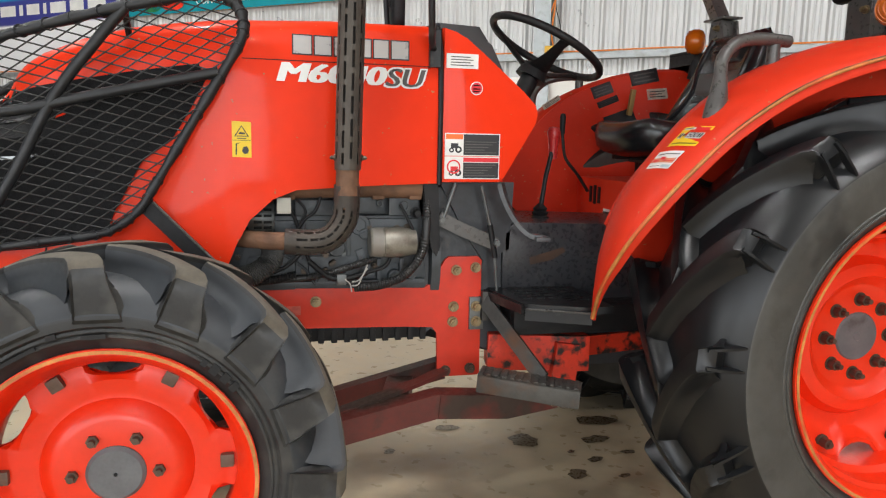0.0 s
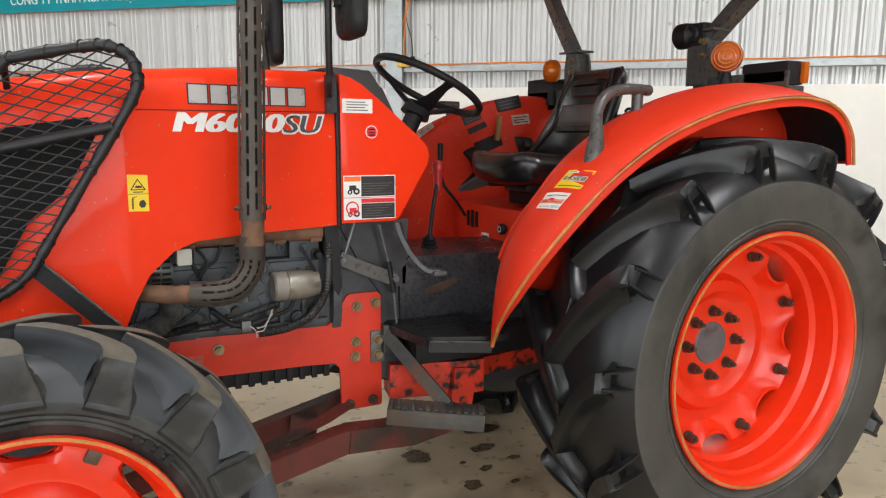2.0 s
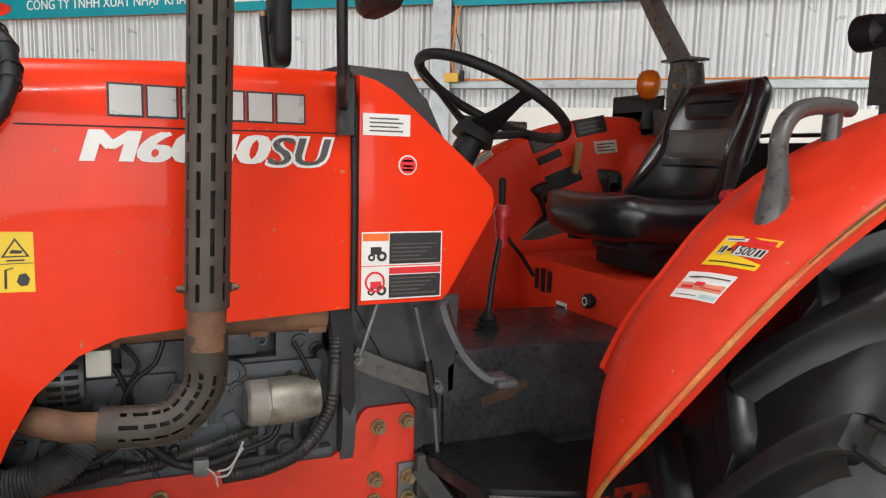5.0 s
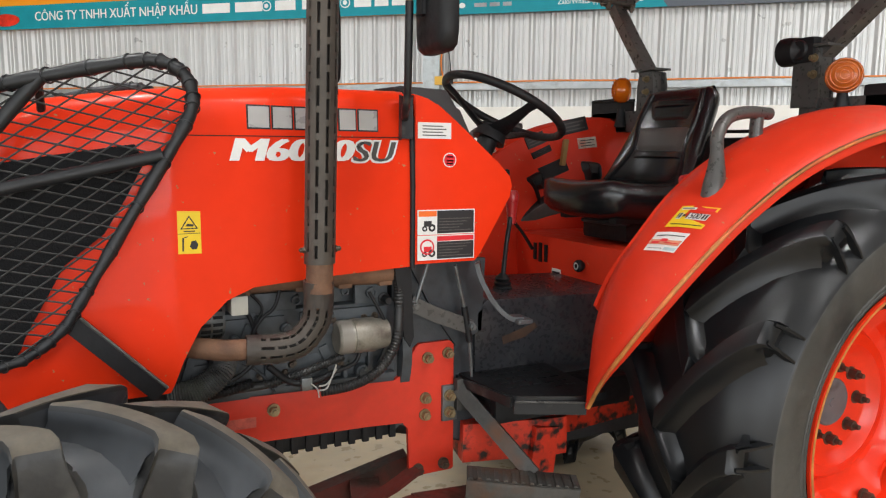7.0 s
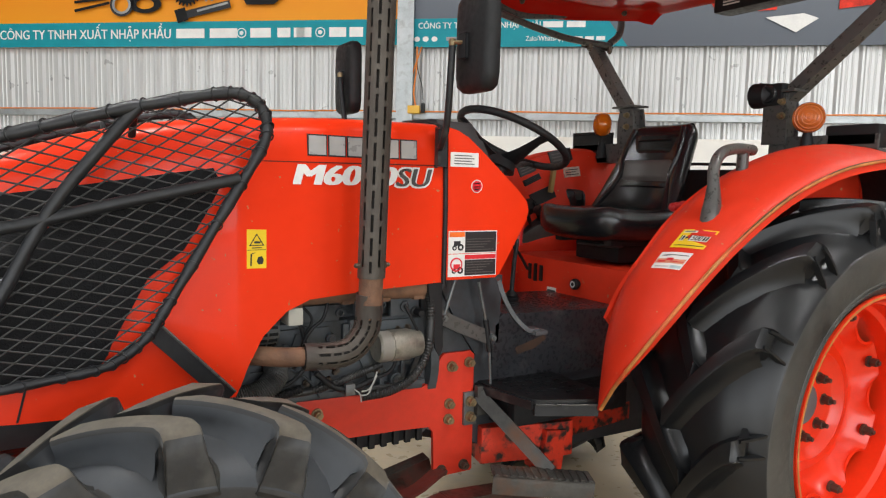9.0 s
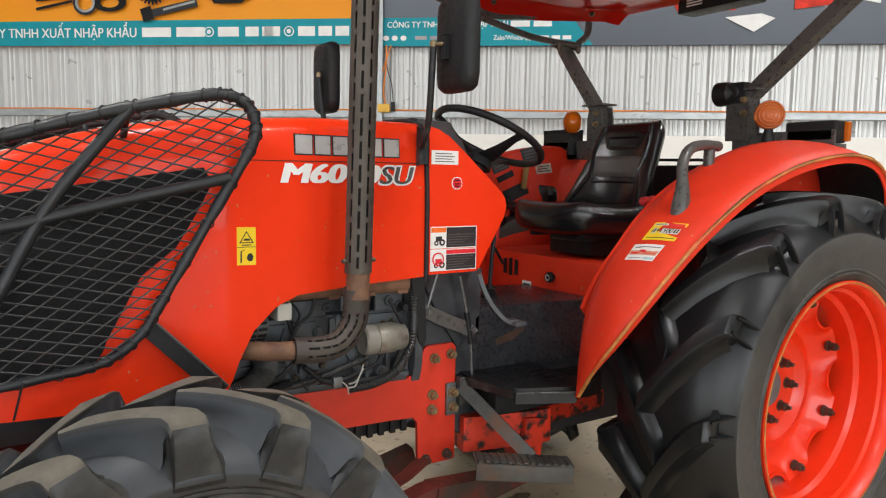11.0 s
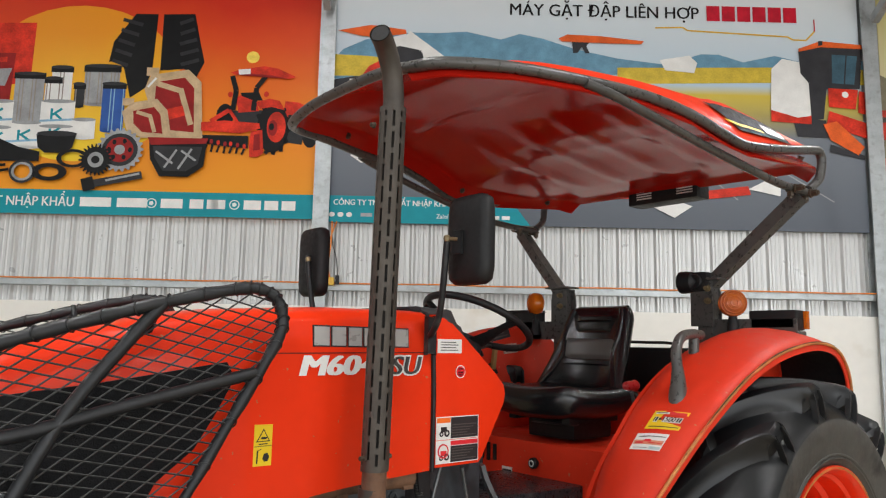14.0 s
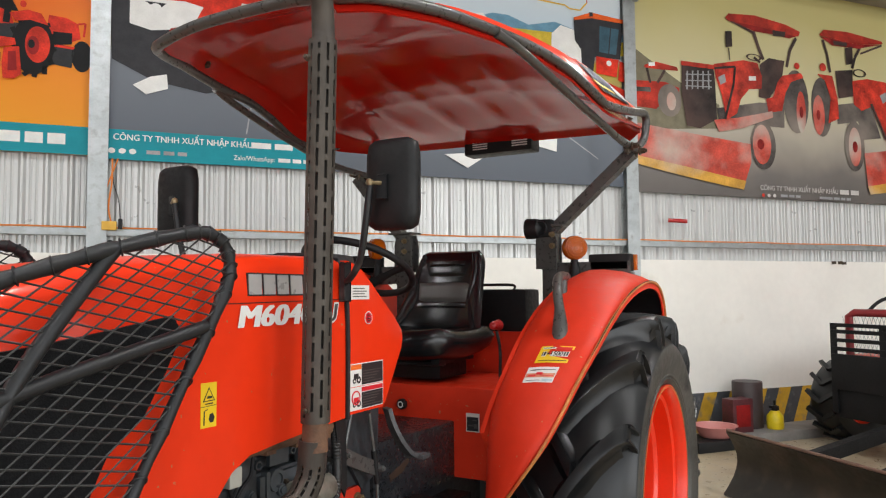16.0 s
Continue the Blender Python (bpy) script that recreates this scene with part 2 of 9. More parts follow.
def bar(bm, pts, w, h, up=(0, 0, 1), mi=0):
    """A rectangular bar along the points: w across, h along up."""
    P = [Vector(p) for p in pts]
    rings = []
    for i, p in enumerate(P):
        d, a, b = frame_of(P[min(i + 1, len(P) - 1)] - P[max(i - 1, 0)], up)
        rings.append([bm.verts.new(p + a * (sx * w / 2) + b * (sy * h / 2)) for sx, sy in ((-1, -1), (1, -1), (1, 1), (-1, 1))])
    for A, B in zip(rings, rings[1:]):
        for s in range(4):
            bm.faces.new((A[s], A[(s + 1) % 4], B[(s + 1) % 4], B[s])).material_index = mi
    bm.faces.new(rings[0][::-1]).material_index = mi
    bm.faces.new(rings[-1]).material_index = mi


def lathe(bm, profile, centre, axis="y", seg=48, mi=0, closed=False, tall=None):
    """Turns (radius, along) pairs round an axis through centre."""
    rings = []
    c = Vector(centre)
    for r, h in profile:
        ring = []
        for s in range(seg):
            q = 2 * math.pi * s / seg
            x, z = r * math.cos(q), r * math.sin(q)
            o = {"y": (x, h, z), "z": (x, z, h), "x": (h, x, z)}[axis]
            ring.append(bm.verts.new(c + Vector(o)))
        rings.append(ring)
    pairs = list(zip(rings, rings[1:])) + ([(rings[-1], rings[0])] if closed else [])
    for A, B in pairs:
        for s in range(seg):
            bm.faces.new((A[s], A[(s + 1) % seg], B[(s + 1) % seg], B[s])).material_index = mi
    return rings


def prism(bm, outline, y0, y1, plane="xz", mi=0, bevel=0.0):
    """An outline in the xz (or xy, yz) plane, extruded between two values of the third axis."""
    def at(p, h):
        return {"xz": (p[0], h, p[1]), "xy": (p[0], p[1], h), "yz": (h, p[0], p[1])}[plane]
    A = [bm.verts.new(at(p, y0)) for p in outline]
    B = [bm.verts.new(at(p, y1)) for p in outline]
    n = len(A)
    fs = [bm.faces.new(A), bm.faces.new(B[::-1])]
    for i in range(n):
        fs.append(bm.faces.new((A[i], B[i], B[(i + 1) % n], A[(i + 1) % n])))
    for f in fs:
        f.material_index = mi
    if bevel:
        es = [e for e in {e for f in fs[:2] for e in f.edges}]
        bmesh.ops.bevel(bm, geom=es, offset=bevel, segments=2, affect="EDGES", profile=0.7)
    return A + B


def grid_surface(bm, rows, mi=0):
    V = [[bm.verts.new(p) for p in r] for r in rows]
    for A, B in zip(V, V[1:]):
        for i in range(len(A) - 1):
            bm.faces.new((A[i], A[i + 1], B[i + 1], B[i])).material_index = mi
    return V


def solidify(bm, t):
    bmesh.ops.recalc_face_normals(bm, faces=bm.faces[:])
    bmesh.ops.solidify(bm, geom=bm.faces[:], thickness=t)


def interp(x, table):
    for (a, p), (b, q) in zip(table, table[1:]):
        if x <= b:
            t = (x - a) / (b - a) if b > a else 0
            t = max(0, min(1, t))
            return p + (q - p) * t
    return table[-1][1]


def hexbolt(bm, at, d, r, h, mi=0, washer=True):
    """A hexagon bolt head with a washer that stands out along d."""
    at, d = Vector(at), Vector(d).normalized()
    if washer:
        cyl(bm, at, at + d * h * 0.25, r * 1.35, 14, mi)
    cyl(bm, at + d * h * 0.25, at + d * h, r, 6, mi)
    cyl(bm, at + d * h, at + d * h * 1.25, r * 0.55, 10, mi)


def text_mesh(body, heavy=0.0):
    """Flat lettering in the built-in font, as a mesh in the xy plane."""
    cu = bpy.data.curves.new("lettering", "FONT")
    cu.body, cu.resolution_u = body, 3
    ob = bpy.data.objects.new("lettering", cu)
    me = bpy.data.meshes.new_from_object(ob)
    bpy.data.objects.remove(ob)
    bpy.data.curves.remove(cu)
    if heavy:
        # a bolder face: the same letters again, a little to each side
        bm = bmesh.new()
        for k, dx in enumerate((-heavy, 0.0, heavy)):
            bm.from_mesh(me)
            bm.verts.ensure_lookup_table()
            n = len(me.vertices)
            for v in bm.verts[k * n:(k + 1) * n]:
                v.co.x += dx
                v.co.z += 0.01 * k
        bm.to_mesh(me)
        bm.free()
    return me


# ---- the hall ----
WALL_TURN, WALL_AWAY = -40.0, 6.3
_a = radians(WALL_TURN)
HALL = Matrix.Translation(Vector((-math.sin(_a), math.cos(_a), 0)) * WALL_AWAY) @ Matrix.Rotation(_a, 4, "Z") @ Matrix.Translation((0.047, 0, 0)) @ Matrix.Scale(1.041, 4, (1, 0, 0))
# In the hall's own axes x runs along the far wall, y goes through it, z is up; the wall's face is y = 0.


def hall_ob(name, bm, mat, label, category="", kind="structure", parent=None, angle=38):
    ob = mesh_ob(name, bm, mat, angle)
    if parent is None:
        ob.matrix_basis = HALL
        tagged(ob, label, category, kind=kind)
    else:
        ob.parent = parent
        if label:
            tagged(ob, label)
    return ob


bm = BM()
grid_surface(bm, [[(x, y, 0) for x in (-40, -12, 0, 12, 40)] for y in (-40, -12, -4, 0.3)])
hall_ob("floor", bm, CONCRETE, "stained bare concrete floor of the hall", "floor")

WHITE_TOP = 1.88
bm = BM()
box(bm, (-24, 0, 0), (24, 0.2, WHITE_TOP))
wall_far = hall_ob("wall_north", bm, PLASTER, "white painted plaster wall with grey stains, below metal sheeting", "wall")

# ribbed metal sheeting above the plaster
bm = BM()
x, prof = -24.0, []
while x < 23.9:
    for dx, y in ((0, 0), (0.020, -0.022), (0.036, -0.022), (0.056, 0), (0.074, 0), (0.082, -0.005), (0.088, -0.005), (0.096, 0),
                  (0.116, 0), (0.124, -0.005), (0.130, -0.005), (0.138, 0)):
        prof.append((x + dx, y + 0.06))
    x += 0.165
grid_surface(bm, [[(px, py, z) for px, py in prof] for z in (WHITE_TOP + 0.002, 5.14)])
hall_ob("wall_sheeting", bm, SHEET, "ribbed galvanised sheet metal cladding of the hall wall", "wall", angle=20)

for name, lo, hi in (("wall_east", (24, -14, 0), (24.2, 0.2, 9)), ("wall_west", (-24.2, -14, 0), (-24, 0.2, 9))):
    bm = BM()
    box(bm, lo, hi)
    hall_ob(name, bm, PLASTER, "plain light wall that closes the hall", "wall")
# unseen front of the hall, behind the walker: three wide gates added for light
bm = BM()
box(bm, (-24, -14.2, 4.6), (24, -14, 9))
for x0, x1 in ((-24, -13), (-5.5, -4.5), (3.0, 4.0), (11.5, 24)):
    box(bm, (x0, -14.2, 0), (x1, -14, 4.6))
hall_ob("wall_south", bm, PLASTER, "unseen front wall of the hall with three gates added for light", "wall")


def roof_z(y):
    return 5.12 + 0.2 * -y


bm = BM()
grid_surface(bm, [[(x, y, roof_z(y)) for x in (-24, -8, 8, 24)] for y in (0.2, -4, -9, -14.2)])
for k in range(11):
    y = -0.35 - 1.25 * k
    box(bm, (-24, y - 0.035, roof_z(y) - 0.16), (24, y + 0.035, roof_z(y) - 0.004))
hall_ob("ceiling", bm, SHEET_ROOF, "sheet metal roof of the hall on steel purlins", "ceiling")


def column(x):
    bm = BM()
    w = 0.14
    for y0, y1 in ((-0.07, -0.058), (0.03, 0.04)):
        box(bm, (x - w / 2, y0, 0), (x + w / 2, y1, roof_z(0) - 0.02))
    box(bm, (x - 0.004, -0.058, 0), (x + 0.004, 0.03, roof_z(0) - 0.02))
    # raking brace to the rafter
    bar(bm, [(x, -0.15, 4.62), (x, -1.5, roof_z(-1.5) - 0.1)], 0.06, 0.08)
    bar(bm, [(x, -0.7, 4.98), (x, -0.5, roof_z(-0.5) - 0.05)], 0.04, 0.04)
    bar(bm, [(x, -0.05, roof_z(0) - 0.1), (x, -14, roof_z(-14) - 0.1)], 0.12, 0.14)
    return hall_ob("steel_column", bm, ZINC, "galvanised steel column against the hall wall", "column")


for cx in (-6.95, -2.0, 2.87, 7.8):
    column(cx)


# ---- the tractor ----
YC = 2.60
tractor = thing("tractor", (0.9, YC, 0), "orange-red farm tractor with sun canopy and mesh front guard", "tractor")

# wheels
REAR = (1.892, 0.729, 0.730, 1.595, 2.06)
FRONT = (-0.236, 0.527, 0.525, 1.675, 1.955)


def tyre(wheel, s, cx, cz, R, y_out, y_in, n, lug_h, w_sh, w_mid, slant, rim_r, mats, phase, front):
    """s = -1: the near side. A moulded carcass, and each chevron bar as a piece of its own."""
    yc = (y_out + y_in) / 2
    hw = (y_in - y_out) / 2
    middle = Vector((cx, YC + s * (YC - yc), cz))
    C = lambda r, q, v: Vector((r * math.cos(q), s * v, r * math.sin(q)))
    bm = BM()
    Rc = R - lug_h
    edge = 0.398 if front else 0.597            # where the sidewall breaks into the scooped tread
    side = [(rim_r - 0.012, 0.80), (rim_r + 0.012, 0.88), (rim_r + 0.03, 0.93), (rim_r + 0.033, 0.955), (rim_r + 0.038, 0.955), (rim_r + 0.041, 0.94), (rim_r + 0.046, 0.965), (rim_r + 0.050, 0.965), (rim_r + 0.053, 0.955),
            (rim_r + (edge - rim_r) * 0.72, 1.01), (edge - 0.006, 1.012), (edge, 1.006), (edge + 0.004, 0.995), (edge + (Rc - edge) * 0.35, 0.90), (edge + (Rc - edge) * 0.65, 0.74), (edge + (Rc - edge) * 0.88, 0.52), (Rc - 0.002, 0.30), (Rc, 0)]
    side = [(r, hw * v) for r, v in side]
    prof = side + [(r, -v) for r, v in side[-2::-1]]
    seg = 96
    rings = [[bm.verts.new(middle + C(r, 2 * math.pi * k / seg, v)) for k in range(seg)] for r, v in prof]
    for i, (A, B) in enumerate(zip(rings, rings[1:])):
        low = i < 11 or i >= len(prof) - 12
        for k in range(seg):
            bm.faces.new((A[k], A[(k + 1) % seg], B[(k + 1) % seg], B[k])).material_index = 1 if low else (3 if front else 0)
    body = part("tyre", bm, mats, wheel, "black rubber tyre with raised chevron bars", angle=30)
    floor_r = lambda v: interp(abs(v), [(0, Rc), (0.30, Rc - 0.002), (0.52, edge + (Rc - edge) * 0.88), (0.74, edge + (Rc - edge) * 0.65), (0.90, edge + (Rc - edge) * 0.35), (1.0, edge)]) - 0.008
    for row in (1, -1):
        bm = BM()
        # stations along a bar, from the foot on the sidewall over the shoulder to just past the middle:
        # bottom radius and offset, top radius and offset, width, angle it leads by
        if front:
            st = [(edge - 0.004, 0.97, edge - 0.001, 1.034, w_sh * 1.75, -0.03), (edge + 0.035, 0.90, edge + 0.040, 1.045, w_sh * 1.45, -0.018), (R - 0.075, 0.80, R - 0.054, 1.05, w_sh * 1.15, -0.006), (R - 0.075, 0.80, R - 0.024, 1.03, w_sh * 1.02, 0.0), (R - 0.07, 0.76, R - 0.007, 0.975, w_sh, 0.006)]
        else:
            st = [(Rc - 0.05, 0.80, R - 0.050, 0.985, w_sh * 1.02, -0.004), (Rc - 0.045, 0.78, R - 0.014, 0.965, w_sh, 0.0), (Rc - 0.04, 0.76, R - 0.003, 0.93, w_sh, 0.006)]
        v1 = st[-1][3]
        for k in range(1, 11):
            u = k / 10
            v = v1 - (v1 + (0.04 if front else 0.12)) * u
            st.append((floor_r(v), v, R + 0.004 * (1 - v * v), v, w_sh + (w_mid - w_sh) * min(1, u * 1.6), 0.006 + (slant - 0.006) * u ** 1.3))
        if not front:
            st.append((floor_r(-0.2) - 0.006, -0.2, Rc + 0.006, -0.2, w_mid * 0.8, slant + 0.03))
        prev = None
        for i, (r0, v0, r1, v2, w, lead) in enumerate(st):
            grow = max(0.0, min(1.0, (i - 3) / 4))
            foot = 0.026 + 0.045 * grow if front else 0.05 + 0.11 * grow
            half = ((r0, v0, w + foot), (r0 + (r1 - r0) * 0.22, v0 + (v2 - v0) * 0.3, w + foot * 0.45), (r0 + (r1 - r0) * 0.55, v0 + (v2 - v0) * 0.65, w + foot * 0.14), (r1 - 0.012, v2, w + 0.006), (r1 - 0.003, v2 - 0.012, w), (r1, v2 - 0.04, w - 0.008))
            ring = [bm.verts.new(C(rr, lead + ww / 2 / R, hw * vv * row)) for rr, vv, ww in half] + [bm.verts.new(C(rr, lead - ww / 2 / R, hw * vv * row)) for rr, vv, ww in half[::-1]]
            if prev:
                for k in range(11):
                    top = 3 < k < 7 and r1 > R - 0.02 and front
                    bm.faces.new((prev[k], prev[k + 1], ring[k + 1], ring[k])).material_index = 1 if top else (2 if front and i > 4 and not 2 < k < 8 else 0)
            else:
                bm.faces.new(ring)
            prev = ring
        bm.faces.new(prev)
        # the hollow at a bar's end: two thin ribs running down to the sidewall
        for side_of in () if front else (-1, 1):
            line = [(edge + 0.004, 0.985, 0.60), (edge + 0.03, 0.995, 0.55), (R - 0.055, 0.985, 0.46), (R - 0.022, 0.955, 0.38)]
            half = 0.004
            prev = None
            for r, v, k in line:
                a0 = side_of * w_sh * k / R
                ring = [bm.verts.new(C(rr, a0 + da / R, hw * vv * row)) for rr, da, vv in ((r, -half, v + 0.008), (r, half, v + 0.008), (r - 0.004, half + 0.004, v - 0.07), (r - 0.004, -half - 0.004, v - 0.07))]
                if prev:
                    for j in range(4):
                        bm.faces.new((prev[j], prev[(j + 1) % 4], ring[(j + 1) % 4], ring[j]))
                else:
                    bm.faces.new(ring)
                prev = ring
            bm.faces.new(prev)
        first = part("tread_bar", bm, [mats[1], mats[2], mats[3]] if front else mats[0], wheel, angle=40)
        for i in range(n):
            ob = first if i == 0 else new("tread_bar", first.data)
            if i:
                ob.parent, ob.matrix_parent_inverse = wheel, first.matrix_parent_inverse
            q0 = phase + 2 * math.pi * (i + (0.5 if row < 0 else 0)) / n
            ob.matrix_basis = Matrix.Translation(middle) @ Matrix.Rotation(-q0, 4, "Y")
    return body


def scallop_disc(bm, C, rings, n, depth, seg=96, phase=0.0):
    """A dished disc whose outer edge is cut by n hollows. rings: (radius, offset) from hub to edge."""
    V = []
    for i, (r, v) in enumerate(rings):
        ring = []
        for k in range(seg):
            q = 2 * math.pi * k / seg
            rr = r
            if i >= len(rings) - 3:
                cut = max(0.0, math.cos(n * (q - phase))) ** 0.55
                rr = r - depth * cut * (i - len(rings) + 4) / 3
            ring.append(bm.verts.new(C(rr, q, v)))
        V.append(ring)
    for A, B in zip(V, V[1:]):
        for k in range(seg):
            bm.faces.new((A[k], A[(k + 1) % seg], B[(k + 1) % seg], B[k]))
    solidify(bm, 0.012)


def wheel(kind, s):
    cx, cz, R, y_out, y_in = REAR if kind == "rear" else FRONT
    yc = (y_out + y_in) / 2
    off = lambda v: YC + s * (YC - yc) + s * v           # v > 0 looks outwards
    C = lambda r, q, v: Vector((cx + r * math.cos(q), off(v), cz + r * math.sin(q)))
    hw = (y_in - y_out) / 2
    rear = kind == "rear"
    rim_r = 0.425 if rear else 0.315
    # barrel of the rim is the wheel's own body
    bm = BM()
    v0 = hw * 0.86
    prof = [(rim_r, v0), (rim_r + 0.010, v0 + 0.006), (rim_r + 0.010, v0 + 0.016), (rim_r - 0.004, v0 + 0.016), (rim_r - 0.018, v0 - 0.002), (rim_r - 0.020, v0 - 0.034),
            (rim_r - 0.034, v0 - 0.042), (rim_r - 0.036, v0 - 0.11), (rim_r - 0.052, v0 - 0.125), (rim_r - 0.056, v0 - 0.185), (rim_r - 0.04, -v0 + 0.06), (rim_r - 0.02, -v0), (rim_r + 0.01, -v0 - 0.012), (rim_r, -v0)]
    if not rear:
        prof = [(rim_r, v0), (rim_r + 0.008, v0 + 0.005), (rim_r + 0.008, v0 + 0.014), (rim_r - 0.004, v0 + 0.014), (rim_r - 0.018, v0 - 0.004), (rim_r - 0.024, v0 - 0.04),
                (rim_r - 0.045, v0 - 0.07), (rim_r - 0.045, -v0 + 0.07), (rim_r - 0.02, -v0), (rim_r + 0.008, -v0 - 0.01), (rim_r, -v0)]
    rings = [[bm.verts.new(C(r, 2 * math.pi * k / 72, v)) for k in range(72)] for r, v in prof]
    # the barrel's inner faces take the painted shade behind the disc
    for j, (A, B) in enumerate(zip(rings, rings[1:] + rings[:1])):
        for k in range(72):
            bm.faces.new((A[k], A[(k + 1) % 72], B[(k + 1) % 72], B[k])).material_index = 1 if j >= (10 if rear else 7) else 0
    w = part("rear_wheel" if rear else "front_wheel", bm, [RED_WHEEL, RIM_SHADE], tractor, "orange-red steel wheel with a black rubber tyre")
    # gold scuffed line on the rim's lip
    bm = BM()
    rr = [[bm.verts.new(C(r, 2 * math.pi * k / 72, v)) for k in range(72)] for r, v in ((rim_r - 0.002, v0 + 0.0175), (rim_r + 0.006, v0 + 0.0175))]
    for k in range(72):
        bm.faces.new((rr[0][k], rr[0][(k + 1) % 72], rr[1][(k + 1) % 72], rr[1][k]))
    part("rim_lip", bm, LIP, w, "scuffed bare lip of the rim")
    if rear:
        tyre(w, s, cx, cz, R, y_out, y_in, 14, 0.045, 0.064, 0.056, 0.42, rim_r, [RUBBER, RUBBER_SIDE], radians(22.2), False)
    else:
        tyre(w, s, cx, cz, R, y_out, y_in, 15, 0.055, 0.070, 0.060, 0.34, rim_r, [RUBBER_OLD, RUBBER_FRONT, RUBBER_DUST, RUBBER_CORE], radians(20.0), True)
    out = lambda v: Vector((0, s * v, 0))
    if rear:
        bm = BM()
        e = -0.005
        scallop_disc(bm, C, [(0.07, e - 0.05), (0.16, e - 0.05), (0.175, e - 0.045), (0.20, e - 0.02), (0.225, e - 0.025), (0.25, e - 0.06), (0.30, e - 0.050), (0.335, e - 0.02), (0.362, e + 0.004), (0.376, e + 0.012)], 8, 0.050, phase=0.0)
        part("disc", bm, RED_WHEEL, w)
        for i in range(8):
            q = radians(45 * i)
            bm = BM()
            hexbolt(bm, C(0.340, q + radians(22.5), e + 0.004), (0, s, 0), 0.016, 0.035)
            part("rim_bolt", bm, BOLT, w)
            bm = BM()
            hexbolt(bm, C(0.118, q, e - 0.045), (0, s, 0), 0.0165, 0.034)
            cyl(bm, C(0.118, q, e - 0.02), C(0.118, q, e + 0.006), 0.008, 10)
            part("wheel_nut", bm, BOLT, w)
        bm = BM()
        lathe_c = [(0.0, 0.014), (0.012, 0.014), (0.014, 0.012), (0.072, 0.012), (0.084, 0.0), (0.088, -0.05), (0.13, -0.06)]
        rings = [[bm.verts.new(C(max(r, 0.0005), 2 * math.pi * k / 40, e - 0.045 + v)) for k in range(40)] for r, v in lathe_c]
        for A, B in zip(rings, rings[1:]):
            for k in range(40):
                bm.faces.new((A[k], A[(k + 1) % 40], B[(k + 1) % 40], B[k]))
        part("hub", bm, HUB_GREY, w, "grey painted hub")
        # solid dark spots stand in for the shade in the disc's holes
        for i in range(8):
            bm = BM()
            q = radians(45 * i + 22.5)
            cyl(bm, C(0.262, q, e - 0.062), C(0.262, q, e - 0.0555), 0.008, 10)
            part("disc_hole", bm, DARK, w)
    else:
        bm = BM()
        e = 0.03
        scallop_disc(bm, C, [(0.06, e), (0.125, e), (0.14, e - 0.004), (0.165, e - 0.03), (0.185, e - 0.032), (0.215, e - 0.022), (0.24, e - 0.03), (0.262, e - 0.03), (0.270, e - 0.03)], 6, 0.055, phase=radians(30))
        part("disc", bm, RED_WHEEL, w)
        for i in range(6):
            q = radians(60 * i)
            bm = BM()
            box(bm, (-0.02, -0.012, -0.016), (0.012, 0.012, 0.016), 0.004, Matrix.Translation(C(0.25, q, e - 0.012)) @ Matrix.Rotation(-q, 4, "Y"))
            part("rim_clamp", bm, CLAMP, w)
            bm = BM()
            hexbolt(bm, C(0.094, q, e), (0, s, 0), 0.0145, 0.022)
            cyl(bm, C(0.094, q, e + 0.01), C(0.094, q, e + 0.036), 0.008, 10)
            part("wheel_nut", bm, BOLT, w)
        bm = BM()
        lathe_c = [(0.0, 0.022), (0.004, 0.022), (0.005, 0.024), (0.058, 0.024), (0.066, 0.016), (0.069, -0.02)]
        rings = [[bm.verts.new(C(max(r, 0.0005), 2 * math.pi * k / 40, e + v)) for k in range(40)] for r, v in lathe_c]
        for A, B in zip(rings, rings[1:]):
            for k in range(40):
                bm.faces.new((A[k], A[(k + 1) % 40], B[(k + 1) % 40], B[k]))
        part("hub", bm, HUB_GREY, w, "grey painted hub cap")
        # dark spot for the shaded dimple in the cap
        bm = BM()
        cyl(bm, C(0.0, 0, e + 0.02), C(0.0, 0, e + 0.026), 0.004, 8)
        part("hub_dimple", bm, DARK, w)
        for q, r, l, ht in ((49, 0.352, 0.020, 0.022), (44, 0.352, 0.018, 0.022), (39.5, 0.352, 0.016, 0.022), (53.5, 0.352, 0.014, 0.016), (92, 0.352, 0.05, 0.010), (118, 0.352, 0.09, 0.008), (80, 0.372, 0.03, 0.006), (105, 0.366, 0.02, 0.012)):
            q = radians(q)
            bm = BM()
            box(bm, (-l / 2, -0.002, -ht / 2), (l / 2, 0.002, ht / 2), 0.0, Matrix.Translation(C(r, q, hw * 0.995)) @ Matrix.Rotation(math.pi / 2 - q, 4, "Y"))
            part("moulded_mark", bm, BLACK, w)
    return w


HUB_GREY = material("grey_hub_paint", (0.12, 0.125, 0.13), 0.5, var=0.2, scale=14, stain=(0.05, 0.045, 0.04), stain_scale=16, stain_amount=0.25, bump=0.15)
EDGE_DIRT = material("dirty_edge", (0.07, 0.045, 0.015), 0.8, var=0.4, scale=14, stain=(0.5, 0.06, 0.02), stain_scale=7, stain_amount=0.45)
# dark colour that stands in for the shade inside the rim
RIM_SHADE = material("shaded_inner_rim", (0.035, 0.02, 0.016), 0.7, var=0.4, scale=9)
RED_KNOB = plain("red_knob", (0.42, 0.02, 0.02), 0.3)
